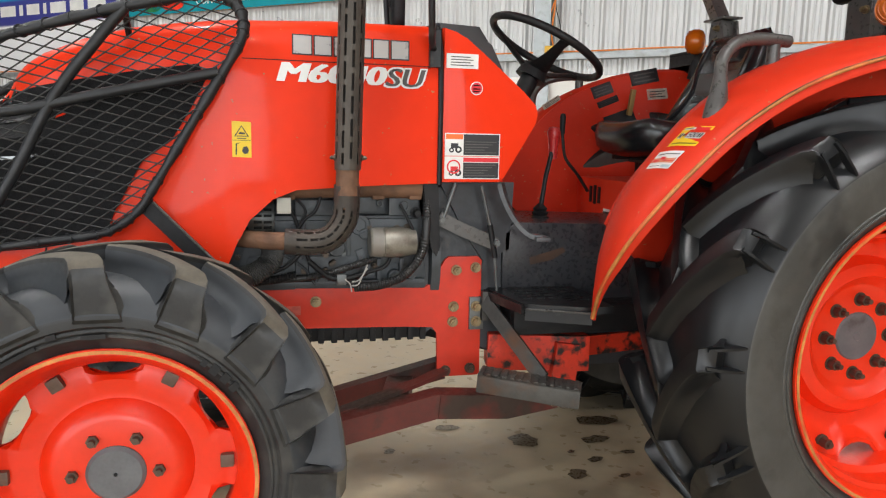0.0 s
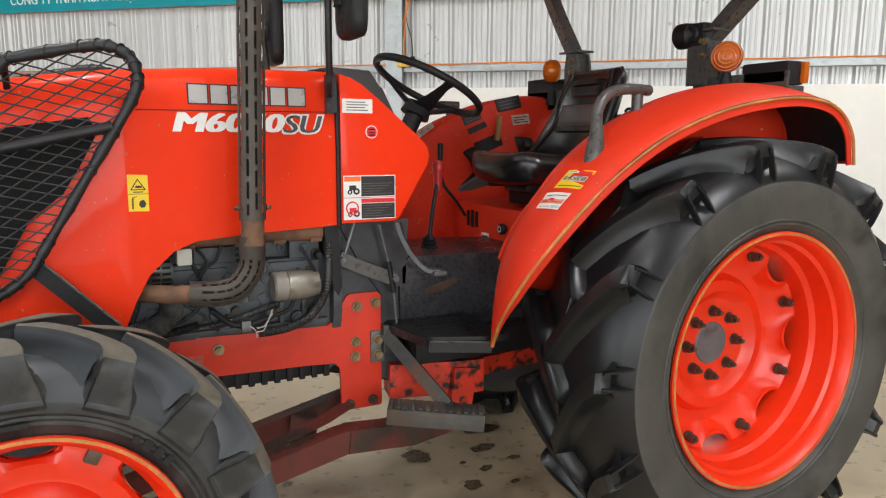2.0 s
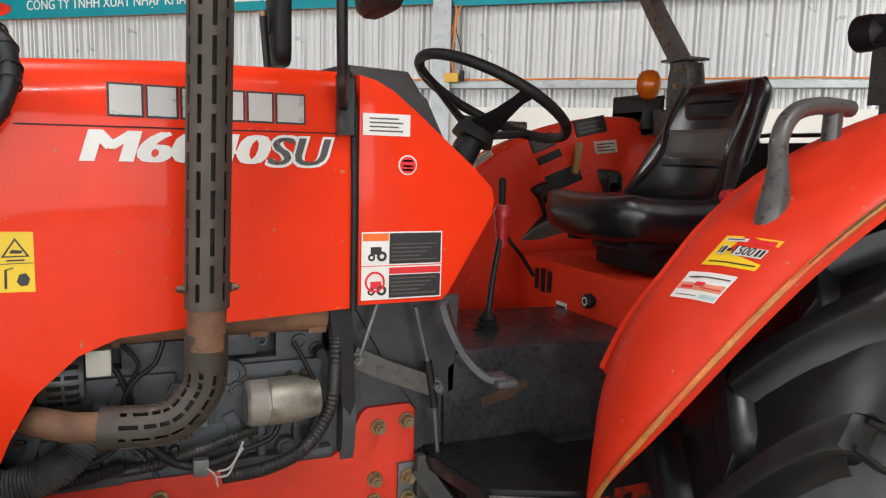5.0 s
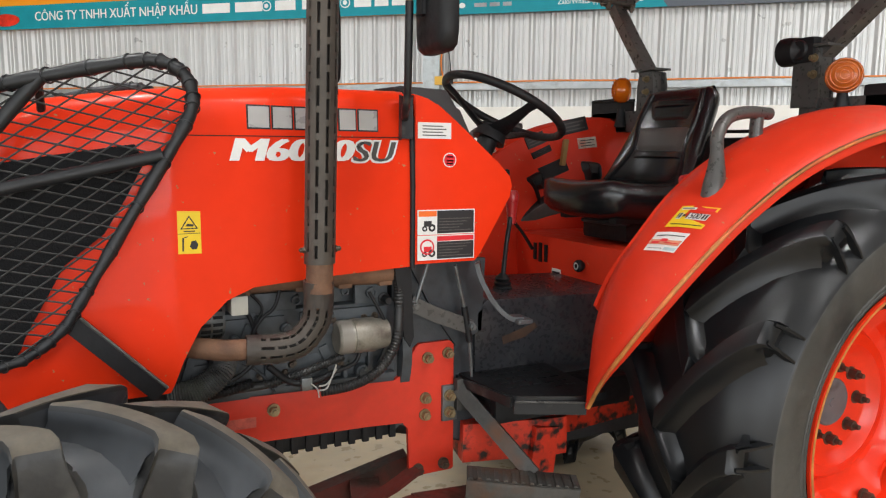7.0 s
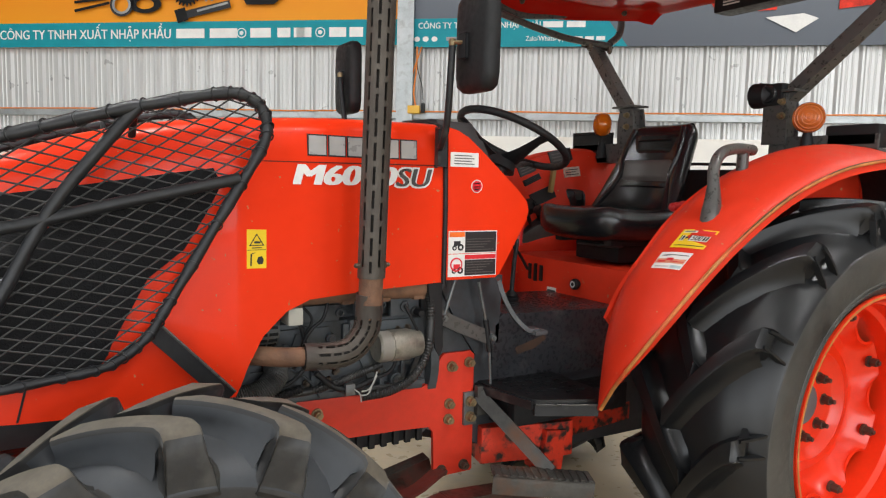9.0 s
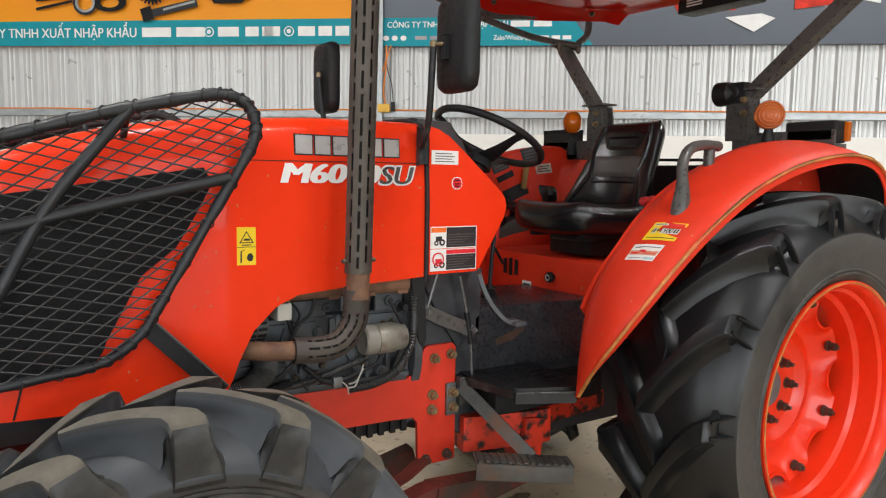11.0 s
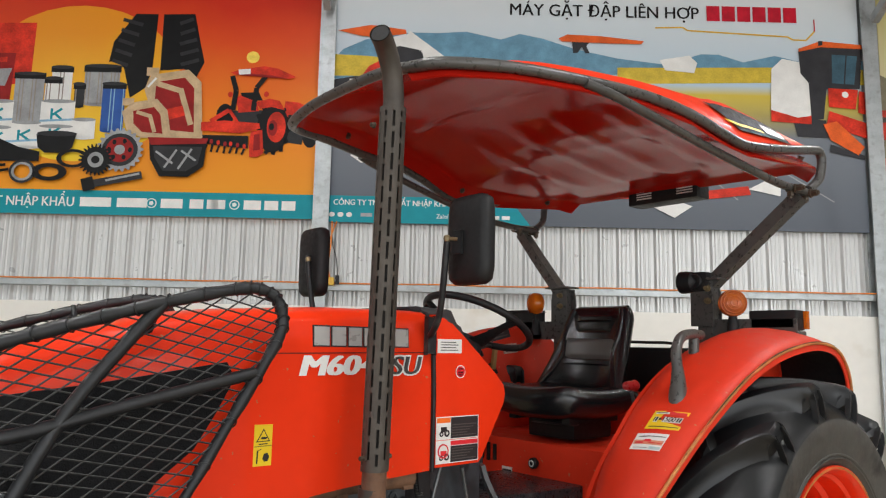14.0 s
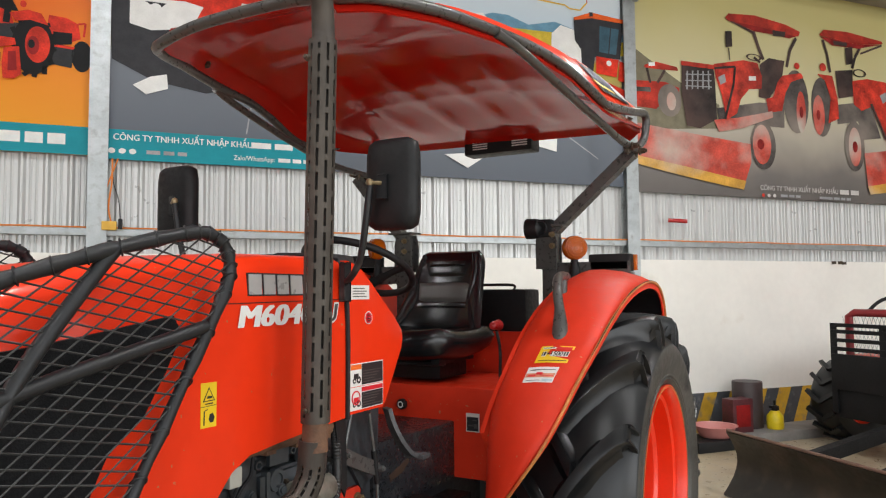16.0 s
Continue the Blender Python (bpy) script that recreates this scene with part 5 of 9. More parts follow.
# step and its arm
bm = BM()
bar(bm, [(0.83, 2.36, 0.77), (0.955, 2.12, 0.565)], 0.045, 0.018, (0, 1, 0.4))
box(bm, (0.82, 2.35, 0.70), (0.855, 2.374, 0.80), 0.003)
step = part("foot_step", bm, STEP_STEEL, tractor, "worn grey steel foot step with serrated edges")
T = Matrix.Translation((0.885, 2.067, 0.54)) @ Matrix.Rotation(radians(-27.5), 4, "Z") @ Matrix.Rotation(radians(4.0), 4, "Y")
bm = BM()
box(bm, (-0.16, -0.004, -0.024), (0.16, 0.004, 0.036), 0.002, T)
box(bm, (-0.16, -0.004, 0.028), (0.16, 0.085, 0.036), 0.002, T)
part("tread", bm, STEP_STEEL, step)
for i in range(13):
    bm = BM()
    box(bm, (-0.155 + i * 0.0245, -0.004, 0.036), (-0.143 + i * 0.0245, 0.075, 0.041), 0.002, T)
    part("tooth", bm, STEP_STEEL, step)
bm = BM()
box(bm, (0.03, 0.01, -0.03), (0.075, 0.07, 0.03), 0.004, T)
part("step_bracket", bm, STEP_STEEL, step)

# push frame of the blade
def beam(name, pts, w, h, mat, parent, label=""):
    bm = BM()
    bar(bm, pts, w, h)
    bmesh.ops.bevel(bm, geom=[e for e in bm.edges if len(e.link_faces) == 2 and e.calc_face_angle(0) > 1.2], offset=0.004, segments=1, affect="EDGES")
    return part(name, bm, mat, parent, label)


push = beam("push_frame", [(-0.75, 2.24, 0.19), (0.10, 2.24, 0.345), (0.32, 2.24, 0.392), (0.63, 2.25, 0.455), (0.66, 2.25, 0.457)], 0.07, 0.08, OXIDE, tractor, "dark oxide-red push frame of the front blade")
beam("rear_arm", [(0.64, 2.25, 0.457), (0.88, 2.27, 0.432), (1.06, 2.29, 0.45)], 0.08, 0.08, OXIDE, push)
beam("far_beam", [(-0.75, 2.62, 0.08), (0.10, 2.58, 0.31), (0.367, 2.55, 0.39), (0.72, 2.50, 0.495)], 0.06, 0.07, OXIDE, push)
beam("cross_strut", [(0.50, 2.27, 0.44), (0.58, 2.54, 0.45)], 0.09, 0.05, OXIDE, push)
beam("top_rail", [(0.30, 2.29, 0.425), (0.60, 2.34, 0.50), (0.70, 2.38, 0.525)], 0.05, 0.012, OXIDE, push)
beam("rear_cross_beam", [(0.86, 2.42, 0.585), (1.16, 2.36, 0.58), (1.2, 2.36, 0.58)], 0.12, 0.125, CHIPPED, push, "chipped red rear cross beam")
beam("hanger", [(1.12, 2.34, 0.62), (1.10, 2.34, 0.47)], 0.10, 0.09, CHIPPED, push, "chipped red hanger bracket")
beam("rear_strut", [(1.18, 2.40, 0.585), (1.75, 2.45, 0.60)], 0.07, 0.07, CHIPPED, push)
for x, z in ((1.045, 0.44), (1.085, 0.43), (1.04, 0.50)):
    bm = BM()
    hexbolt(bm, (x, 2.25, z), (0, -1, 0), 0.015, 0.03)
    part("pin_bolt", bm, BOLT, push)

# axles and chassis
bm = BM()
box(bm, (-0.36, 1.98, 0.45), (-0.20, 3.22, 0.60), 0.03)
box(bm, (-0.85, YC - 0.17, 0.58), (0.05, YC + 0.17, 0.86), 0.01)
part("front_axle", bm, CAST, tractor, "grey front axle and frame")
bm = BM()
box(bm, (-0.74, YC - 0.30, 0.835), (-0.02, YC + 0.30, 0.898), 0.006)
part("front_tray", bm, BLACK, tractor, "black lower edge of the front body")
bm = BM()
box(bm, (-0.80, 2.20, 0.66), (-0.42, 2.42, 0.80), 0.008)
part("blade_mount", bm, CHIPPED, push, "chipped red blade mount")
bm = BM()
cyl(bm, (1.915, 1.95, 0.715), (1.915, 3.25, 0.715), 0.10, 24)
box(bm, (1.75, YC - 0.25, 0.55), (2.1, YC + 0.25, 1.0), 0.03)
part("rear_axle", bm, CAST, tractor, "grey rear axle housing")

# foot deck, tunnel and rear platform
bm = BM()
prism(bm, [(0.85, 2.42), (0.85, 2.345), (0.889, 2.152), (0.91, 2.13), (1.07, 2.06), (1.16, 2.06), (1.16, 2.42)], 0.782, 0.805, "xy")
deck = part("foot_deck", bm, RUBBER, tractor, "black rubber-covered foot deck with grey lip")
bm = BM()
prism(bm, [(0.895, 2.137), (1.08, 2.046), (1.08, 2.062), (0.90, 2.152)], 0.752, 0.788, "xy")
part("lip", bm, BLACK_PAINT, deck)
bm = BM()
tube(bm, [(0.897, 2.135, 0.789), (1.08, 2.044, 0.789)], 0.0035, 6)
part("lip_edge", bm, GREY_PAINT, deck, "lighter grey edge line of the lip")
# boxes for a dark frame, added to deepen the shade under the deck
bm = BM()
box(bm, (0.90, 2.25, 0.69), (1.20, 2.29, 0.78), 0.006)
box(bm, (0.90, 2.29, 0.66), (1.45, 2.40, 0.755), 0.006)
part("deck_frame", bm, BLACK, deck, "black frame boxes under the deck, added to darken its shade")
bm = BM()
prism(bm, [(0.84, 2.42), (0.84, 2.345), (0.882, 2.14), (0.895, 2.148), (0.856, 2.345), (0.856, 2.42)], 0.772, 0.800, "xy")
part("front_lip", bm, BLACK_PAINT, deck)
for i in range(6):
    for j in range(5):
        x, y = 0.91 + j * 0.045, 2.16 + i * 0.042
        if j > 2 or i > 0:
            bm = BM()
            box(bm, (x, y, 0.804), (x + 0.03, y + 0.006, 0.809))
            part("mat_rib", bm, RUBBER, deck)
bm = BM()
prism(bm, [(0.90, 0.79), (0.895, 1.0), (0.94, 1.035), (1.49, 1.02), (1.49, 0.79)], 2.385, 2.83, bevel=0.012)
tunnel = part("tunnel_cover", bm, TUNNEL, tractor, "dark grey scratched gearbox cover")
bm = BM()
prism(bm, [(1.00, 0.885), (1.08, 0.90), (1.13, 0.93), (1.12, 0.945), (1.05, 0.925), (0.995, 0.91)], 2.3845, 2.384)
part("rust_patch", bm, material("brown_rust_patch", (0.06, 0.028, 0.014), 0.7, var=0.5, scale=20), tunnel)
bm = BM()
box(bm, (1.49, YC - 0.51, 0.79), (2.02, YC + 0.51, 1.16), 0.012)
plat = part("seat_platform", bm, RED_FADED, tractor, "orange-red seat platform with knob and labels")
bm = BM()
lathe(bm, [(0.001, -0.032), (0.018, -0.032), (0.023, -0.026), (0.023, -0.012), (0.014, -0.006), (0.014, 0.0)], (1.49, 2.63, 1.075), "x", 12)
knob = part("adjuster_knob", bm, BLACK, plat, "black plastic knob")
bm = BM()
lathe(bm, [(0.009, -0.0325), (0.014, -0.0325)], (1.49, 2.63, 1.075), "x", 16)
part("knob_mark", bm, WHITE_STICK, knob)
for y, z, h in ((2.80, 1.01, 0.055), (2.30, 1.02, 0.075)):
    bm = BM()
    box(bm, (1.487, y - 0.03, z - h / 2), (1.4895, y + 0.03, z + h / 2))
    lb = part("info_label", bm, WHITE_STICK, plat, "small white and black printed label")
    bm = BM()
    box(bm, (1.4862, y - 0.026, z - h / 2 + 0.004), (1.4872, y + 0.026, z + h * 0.30))
    part("label_field", bm, BLACK_STICK, lb)
    for a, b, c, d in ((-0.02, 0.10, 0.0, 0.16), (-0.004, -0.2, 0.02, -0.12), (-0.022, -0.30, -0.006, -0.06)):
        bm = BM()
        box(bm, (1.4856, y + a, z + b * h), (1.4863, y + c, z + d * h))
        part("print", bm, VINYL_GREY, lb)

# slotted gate with the bent lever
bm = BM()
box(bm, (1.484, 2.905, 1.05), (1.4895, 2.925, 1.13), 0.002)
gate = part("lever_gate", bm, BLACK, plat)
for y in (2.875, 2.955):
    bm = BM()
    box(bm, (1.484, y - 0.01, 1.055), (1.4895, y + 0.01, 1.125), 0.002)
    part("slot", bm, BLACK, gate)
bm = BM()
tube(bm, smooth_path([(1.47, 2.95, 1.10), (1.42, 2.95, 1.17), (1.36, 2.95, 1.24), (1.345, 2.95, 1.31), (1.34, 2.95, 1.345)], 4), 0.007, 8)
lv = part("range_lever", bm, BLACK_PAINT, tractor, "black bent lever with a slim grip")
bm = BM()
lathe(bm, [(0.001, -0.045), (0.011, -0.04), (0.0125, 0.03), (0.010, 0.042), (0.001, 0.046)], (1.339, 2.95, 1.385), "z", 14)
part("grip", bm, BLACK, lv)
bm = BM()
tube(bm, [(1.095, 2.56, 1.03), (1.125, 2.585, 1.18), (1.155, 2.61, 1.27)], 0.0085, 10)
gl = part("gear_lever", bm, BLACK_PAINT, tractor, "black gear lever with a red grip")
bm = BM()
lathe(bm, [(0.001, -0.06), (0.016, -0.058), (0.017, -0.02), (0.022, 0.02), (0.026, 0.04), (0.018, 0.058), (0.001, 0.06)], (1.163, 2.616, 1.305), "z", 18)
part("grip", bm, RED_KNOB, gl, "red plastic grip")
bm = BM()
lathe(bm, [(0.032, -0.03), (0.034, -0.02), (0.026, -0.015), (0.031, -0.005), (0.022, 0.0), (0.027, 0.01), (0.016, 0.02), (0.009, 0.028)], (1.098, 2.56, 1.055), "z", 18)
part("boot", bm, BLACK, gl, "black rubber bellows")
bm = BM()
tube(bm, smooth_path([(1.46, 2.82, 1.0), (1.40, 2.80, 1.01), (1.36, 2.79, 1.015)], 4), 0.011, 10)
part("short_lever", bm, BLACK, tractor)
bm = BM()
lathe(bm, [(0.001, -0.03), (0.02, -0.025), (0.024, 0.0), (0.018, 0.02), (0.001, 0.024)], (1.60, 3.05, 1.36), "y", 14)
part("throttle_knob", bm, BLACK, tractor)
# console on the far fender
yw = YC + 0.53
WORN_PAPER = material("worn_paper_label", (0.52, 0.46, 0.38), 0.6, var=0.3, scale=30, stain=(0.45, 0.08, 0.04), stain_scale=22, stain_amount=0.3)
for x0, x1, z0, z1, tilt, mat_, nm in ((1.585, 1.69, 1.525, 1.58, -20, BLACK_STICK, "dial_label"), (1.785, 1.93, 1.59, 1.655, -12, BLACK_STICK, "dial_label"), (1.87, 1.975, 1.52, 1.57, -6, WORN_PAPER, "worn_label"), (1.335, 1.43, 1.475, 1.50, -32, WORN_PAPER, "worn_label"), (1.61, 1.72, 1.485, 1.515, -22, BLACK, "worn_label"), (1.645, 1.80, 1.39, 1.455, -20, BLACK, "lever_slot")):
    c = ((x0 + x1) / 2, yw, (z0 + z1) / 2)
    w, h = (x1 - x0) / 2, (z1 - z0) / 2
    bm = BM()
    box(bm, (-w, -0.006, -h), (w, 0.004, h), 0.002, Matrix.Translation((c[0], c[1] + LEAN * (c[2] - 1.16), c[2])) @ Matrix.Rotation(-math.atan(LEAN), 4, "X") @ Matrix.Rotation(radians(tilt), 4, "Y"))
    lb = part(nm, bm, mat_, fender_r)
    if nm != "lever_slot":
        for k in range(3):
            bm = BM()
            box(bm, (-w * 0.8, -0.0075, h * (0.45 - 0.5 * k) - h * 0.09), (w * (0.75 - 0.35 * (k % 2)), -0.0065, h * (0.45 - 0.5 * k) + h * 0.09), 0.0, Matrix.Translation((c[0], c[1] + LEAN * (c[2] - 1.16), c[2])) @ Matrix.Rotation(-math.atan(LEAN), 4, "X") @ Matrix.Rotation(radians(tilt), 4, "Y"))
            part("print", bm, VINYL_GREY if mat_ is BLACK_STICK else BLACK_STICK, lb)
bm = BM()
box(bm, (-0.011, -0.02, -0.01), (0.011, 0.0, 0.11), 0.003, Matrix.Translation((1.765, yw + LEAN * 0.29 - 0.006, 1.45)) @ Matrix.Rotation(radians(8), 4, "Y"))
part("hand_lever", bm, material("worn_brass", (0.32, 0.22, 0.08), 0.5, metal=0.4), fender_r, "worn brown hand lever")
bm = BM()
box(bm, (2.045, YC - 0.528, 1.06), (2.065, YC + 0.528, 1.36), 0.004)
part("rear_upstand", bm, RED_FADED, plat)
# black tool box behind the seat
bm = BM()
box(bm, (2.17, YC - 0.26, 1.20), (2.36, YC + 0.33, 1.565), 0.02)
tool = part("rear_box", bm, BLACK, tractor, "black plastic box behind the seat")
bm = BM()
tube(bm, smooth_path([(2.18, YC - 0.19, 1.56), (2.18, YC - 0.19, 1.585), (2.18, YC - 0.05, 1.588), (2.18, YC + 0.1, 1.588), (2.18, YC + 0.1, 1.56)], 3), 0.007, 8)
part("handle", bm, BLACK_PAINT, tool)
# working lamp on the roll bar
bm = BM()
box(bm, (2.065, 2.16, 1.812), (2.125, 2.26, 1.90), 0.02)
wl = part("work_lamp", bm, BLACK, tractor, "black work lamp on the roll bar")
bm = BM()
lathe(bm, [(0.001, -0.055), (0.02, -0.055), (0.03, -0.045), (0.046, -0.03), (0.05, 0.0), (0.05, 0.03), (0.001, 0.035)], (2.085, 2.262, 1.856), "y", 18)
part("lamp_shell", bm, BLACK, wl)
bm = BM()
lathe(bm, [(0.012, -0.006), (0.03, -0.010), (0.034, -0.004), (0.034, 0.01)], (2.064, 2.215, 1.856), "x", 16)
part("lamp_back", bm, BLACK_PAINT, wl)

# mesh guard over the nose
G = [(x + 0.018, z + 0.013) for x, z in [(-0.98, 1.30), (-0.90, 1.375), (-0.78, 1.455), (-0.65, 1.509), (-0.52, 1.553), (-0.39, 1.594), (-0.25, 1.634), (-0.09, 1.672), (-0.025, 1.676), (0.022, 1.652), (0.040, 1.60), (0.02, 1.535), (-0.09, 1.35), (-0.20, 1.165), (-0.25, 1.085), (-0.31, 1.036),
     (-0.37, 1.013), (-0.52, 0.995), (-0.71, 0.968), (-0.92, 0.945), (-1.0, 0.98), (-1.02, 1.10), (-1.01, 1.25)]]
GY = 0.388


def inside(x, z):
    c = False
    for (x0, z0), (x1, z1) in zip(G, G[1:] + G[:1]):
        if (z0 > z) != (z1 > z) and x < (x1 - x0) * (z - z0) / (z1 - z0) + x0:
            c = not c
    return c


def clip_line(ox, oz, dx, dz):
    """Stretches of a line that lie inside the guard's outline."""
    hits = []
    for (x0, z0), (x1, z1) in zip(G, G[1:] + G[:1]):
        ex, ez = x1 - x0, z1 - z0
        det = dx * ez - dz * ex
        if abs(det) > 1e-9:
            t = ((x0 - ox) * ez - (z0 - oz) * ex) / det
            u = ((x0 - ox) * dz - (z0 - oz) * dx) / det
            if 0 <= u < 1:
                hits.append(t)
    hits.sort()
    return list(zip(hits[::2], hits[1::2]))


for s in (-1, 1):
    gy = YC + s * GY
    bm = BM()
    P = smooth_path([(x, gy, z) for x, z in G] + [(G[0][0], gy, G[0][1])], 4)[:-1]
    thick = [interp(p.z, [(0.95, 0.0115), (1.1, 0.0125), (1.5, 0.0150), (1.7, 0.0155)]) for p in P]
    tube(bm, P, 0.015, 12, closed=True, radii=[r + 0.0018 * ((i * 7) % 3 - 1) for i, r in enumerate(thick)])
    guard = part("guard_frame", bm, TAPE, tractor, "black tape-wrapped tube frame with wire mesh")
    # strips of tape wound round the tube
    for i in range(0, len(P), 2):
        p, d = P[i], (P[(i + 1) % len(P)] - P[i - 1]).normalized()
        _, ta, tb = frame_of(d, (0, 1, 0))
        bm = BM()
        tube(bm, [p + (ta * math.cos(q) + tb * math.sin(q)) * (thick[i] + 0.0015) + d * (0.012 * math.sin(q)) for q in [2 * math.pi * k / 12 for k in range(12)]], 0.0022, 5, closed=True)
        part("tape_turn", bm, TAPE, guard)
    for pts in ([(-0.262, 1.632), (-0.33, 1.55), (-0.45, 1.39), (-0.56, 1.18), (-0.68, 0.985)], [(-1.0, 1.30), (-0.79, 1.325), (-0.55, 1.348), (-0.33, 1.40), (-0.03, 1.468)]):
        bm = BM()
        tube(bm, smooth_path([(x + 0.018, gy, z + 0.013) for x, z in pts], 5), 0.0155, 10)
        part("guard_bar", bm, TAPE, guard)
    bm = BM()
    for ang, gap in ((-13, 0.026), (36, 0.031)):
        a = radians(ang)
        dx, dz = math.cos(a), math.sin(a)
        k = -60
        while k < 60:
            ox, oz = -0.5 - dz * k * gap, 1.3 + dx * k * gap
            for t0, t1 in clip_line(ox, oz, dx, dz):
                if t1 - t0 > 0.01:
                    tube(bm, [(ox + dx * t0, gy + s * 0.004, oz + dz * t0), (ox + dx * t1, gy + s * 0.004, oz + dz * t1)], 0.0021, 4, caps=False)
            k += 1
    tagged(part("wire_mesh", bm, WIRE, guard, "black diamond wire mesh"), kind="stuff")
    # stay between guard and bonnet
    bm = BM()
    tube(bm, [(-0.252, YC + s * 0.30, 1.56), (-0.252, gy, 1.655)], 0.009, 8)
    part("stay", bm, BLACK_PAINT, guard)
    bm = BM()
    bar(bm, [(-0.222, YC + s * 0.368, 1.112), (-0.035, YC + s * 0.368, 0.915)], 0.016, 0.044, (1, 0, 1))
    strip = part("trim_strip", bm, BLACK, tractor)
    # grey line that draws the highlight along the strip's edge
    bm = BM()
    tube(bm, [(-0.206, YC + s * 0.377, 1.125), (-0.021, YC + s * 0.377, 0.930)], 0.004, 6)
    part("strip_edge", bm, GREY_PAINT, strip)
for z, x in ((1.33, -0.98), (0.98, -1.0), (1.15, -1.02)):
    bm = BM()
    tube(bm, [(x, YC - GY, z), (x, YC + GY, z)], 0.016, 10)
    part("guard_cross_tube", bm, TAPE, tractor)
# dark grille on the flank, with the red strip behind it left bare
for s in (-1, 1):
    flank([(-0.685, 1.31), (-0.645, 1.37), (-0.625, 1.395), (-0.58, 1.418), (-0.50, 1.436), (-0.36, 1.458), (-0.22, 1.482), (-0.068, 1.506), (-0.048, 1.466), (-0.09, 1.385), (-0.140, 1.302), (-0.225, 1.233), (-0.285, 1.15), (-0.318, 1.053), (-0.345, 1.012), (-0.5, 0.985), (-0.70, 0.965), (-0.745, 1.02), (-0.745, 1.20)], "side_grille", GRILLE, bonnet, 0.012, label="black perforated side grille", s=s, cuts=9)
    flank([(-0.748, 1.215), (-0.66, 1.225), (-0.625, 1.25), (-0.615, 1.29), (-0.64, 1.325), (-0.68, 1.325), (-0.72, 1.29)], "headlight", GLASS, bonnet, 0.014, label="clear headlight glass behind the guard", s=s)
    flank([(-0.60, 1.405), (-0.625, 1.392), (-0.655, 1.352), (-0.695, 1.305), (-0.66, 1.335), (-0.61, 1.375)], "headlight_rim", GLASS, bonnet, 0.016, label="clear upper rim of the headlight", s=s)
    flank([(-0.728, 1.262), (-0.655, 1.272), (-0.64, 1.298), (-0.715, 1.292)], "reflector", RED_KNOB, bonnet, 0.017, label="red reflector in the headlight", s=s)
    flank([(-0.745, 1.30), (-0.66, 1.322), (-0.56, 1.335), (-0.50, 1.355), (-0.56, 1.352), (-0.66, 1.340), (-0.72, 1.312)], "headlight_trim", BLACK, bonnet, 0.020, s=s)
    flank([(-0.60, 1.228), (-0.52, 1.232), (-0.50, 1.246), (-0.54, 1.240), (-0.60, 1.236)], "chrome_strip", GLASS, bonnet, 0.014, s=s)
    flank([(-0.512, 0.906), (-0.507, 0.906), (-0.488, 0.985), (-0.493, 0.985)], "panel_joint", DARK, bonnet, 0.002, s=s)

# decals on the bonnet
def flank_text(body, x0, z0, width, height, mat, out, shear=0.0, heavy=0.03):
    """Lettering laid on the bonnet's near flank."""
    me = text_mesh(body, heavy)
    xs, ys = [v.co.x for v in me.vertices], [v.co.y for v in me.vertices]
    lo, hi, b, t = min(xs), max(xs), min(ys), max(ys)
    for v in me.vertices:
        fx, fz = (v.co.x - lo) / (hi - lo), (v.co.y - b) / (t - b)
        x, z = x0 + fx * width + shear * fz * height, z0 + fz * height
        v.co = (x, YC - bonnet_side(x, z) - out - v.co.z * 0.03, z)
    me.materials.append(mat)
    ob = new("lettering", me)
    ob.parent = bonnet
    ob.matrix_parent_inverse = (tractor.matrix_basis @ bonnet.matrix_parent_inverse).inverted()
    return ob


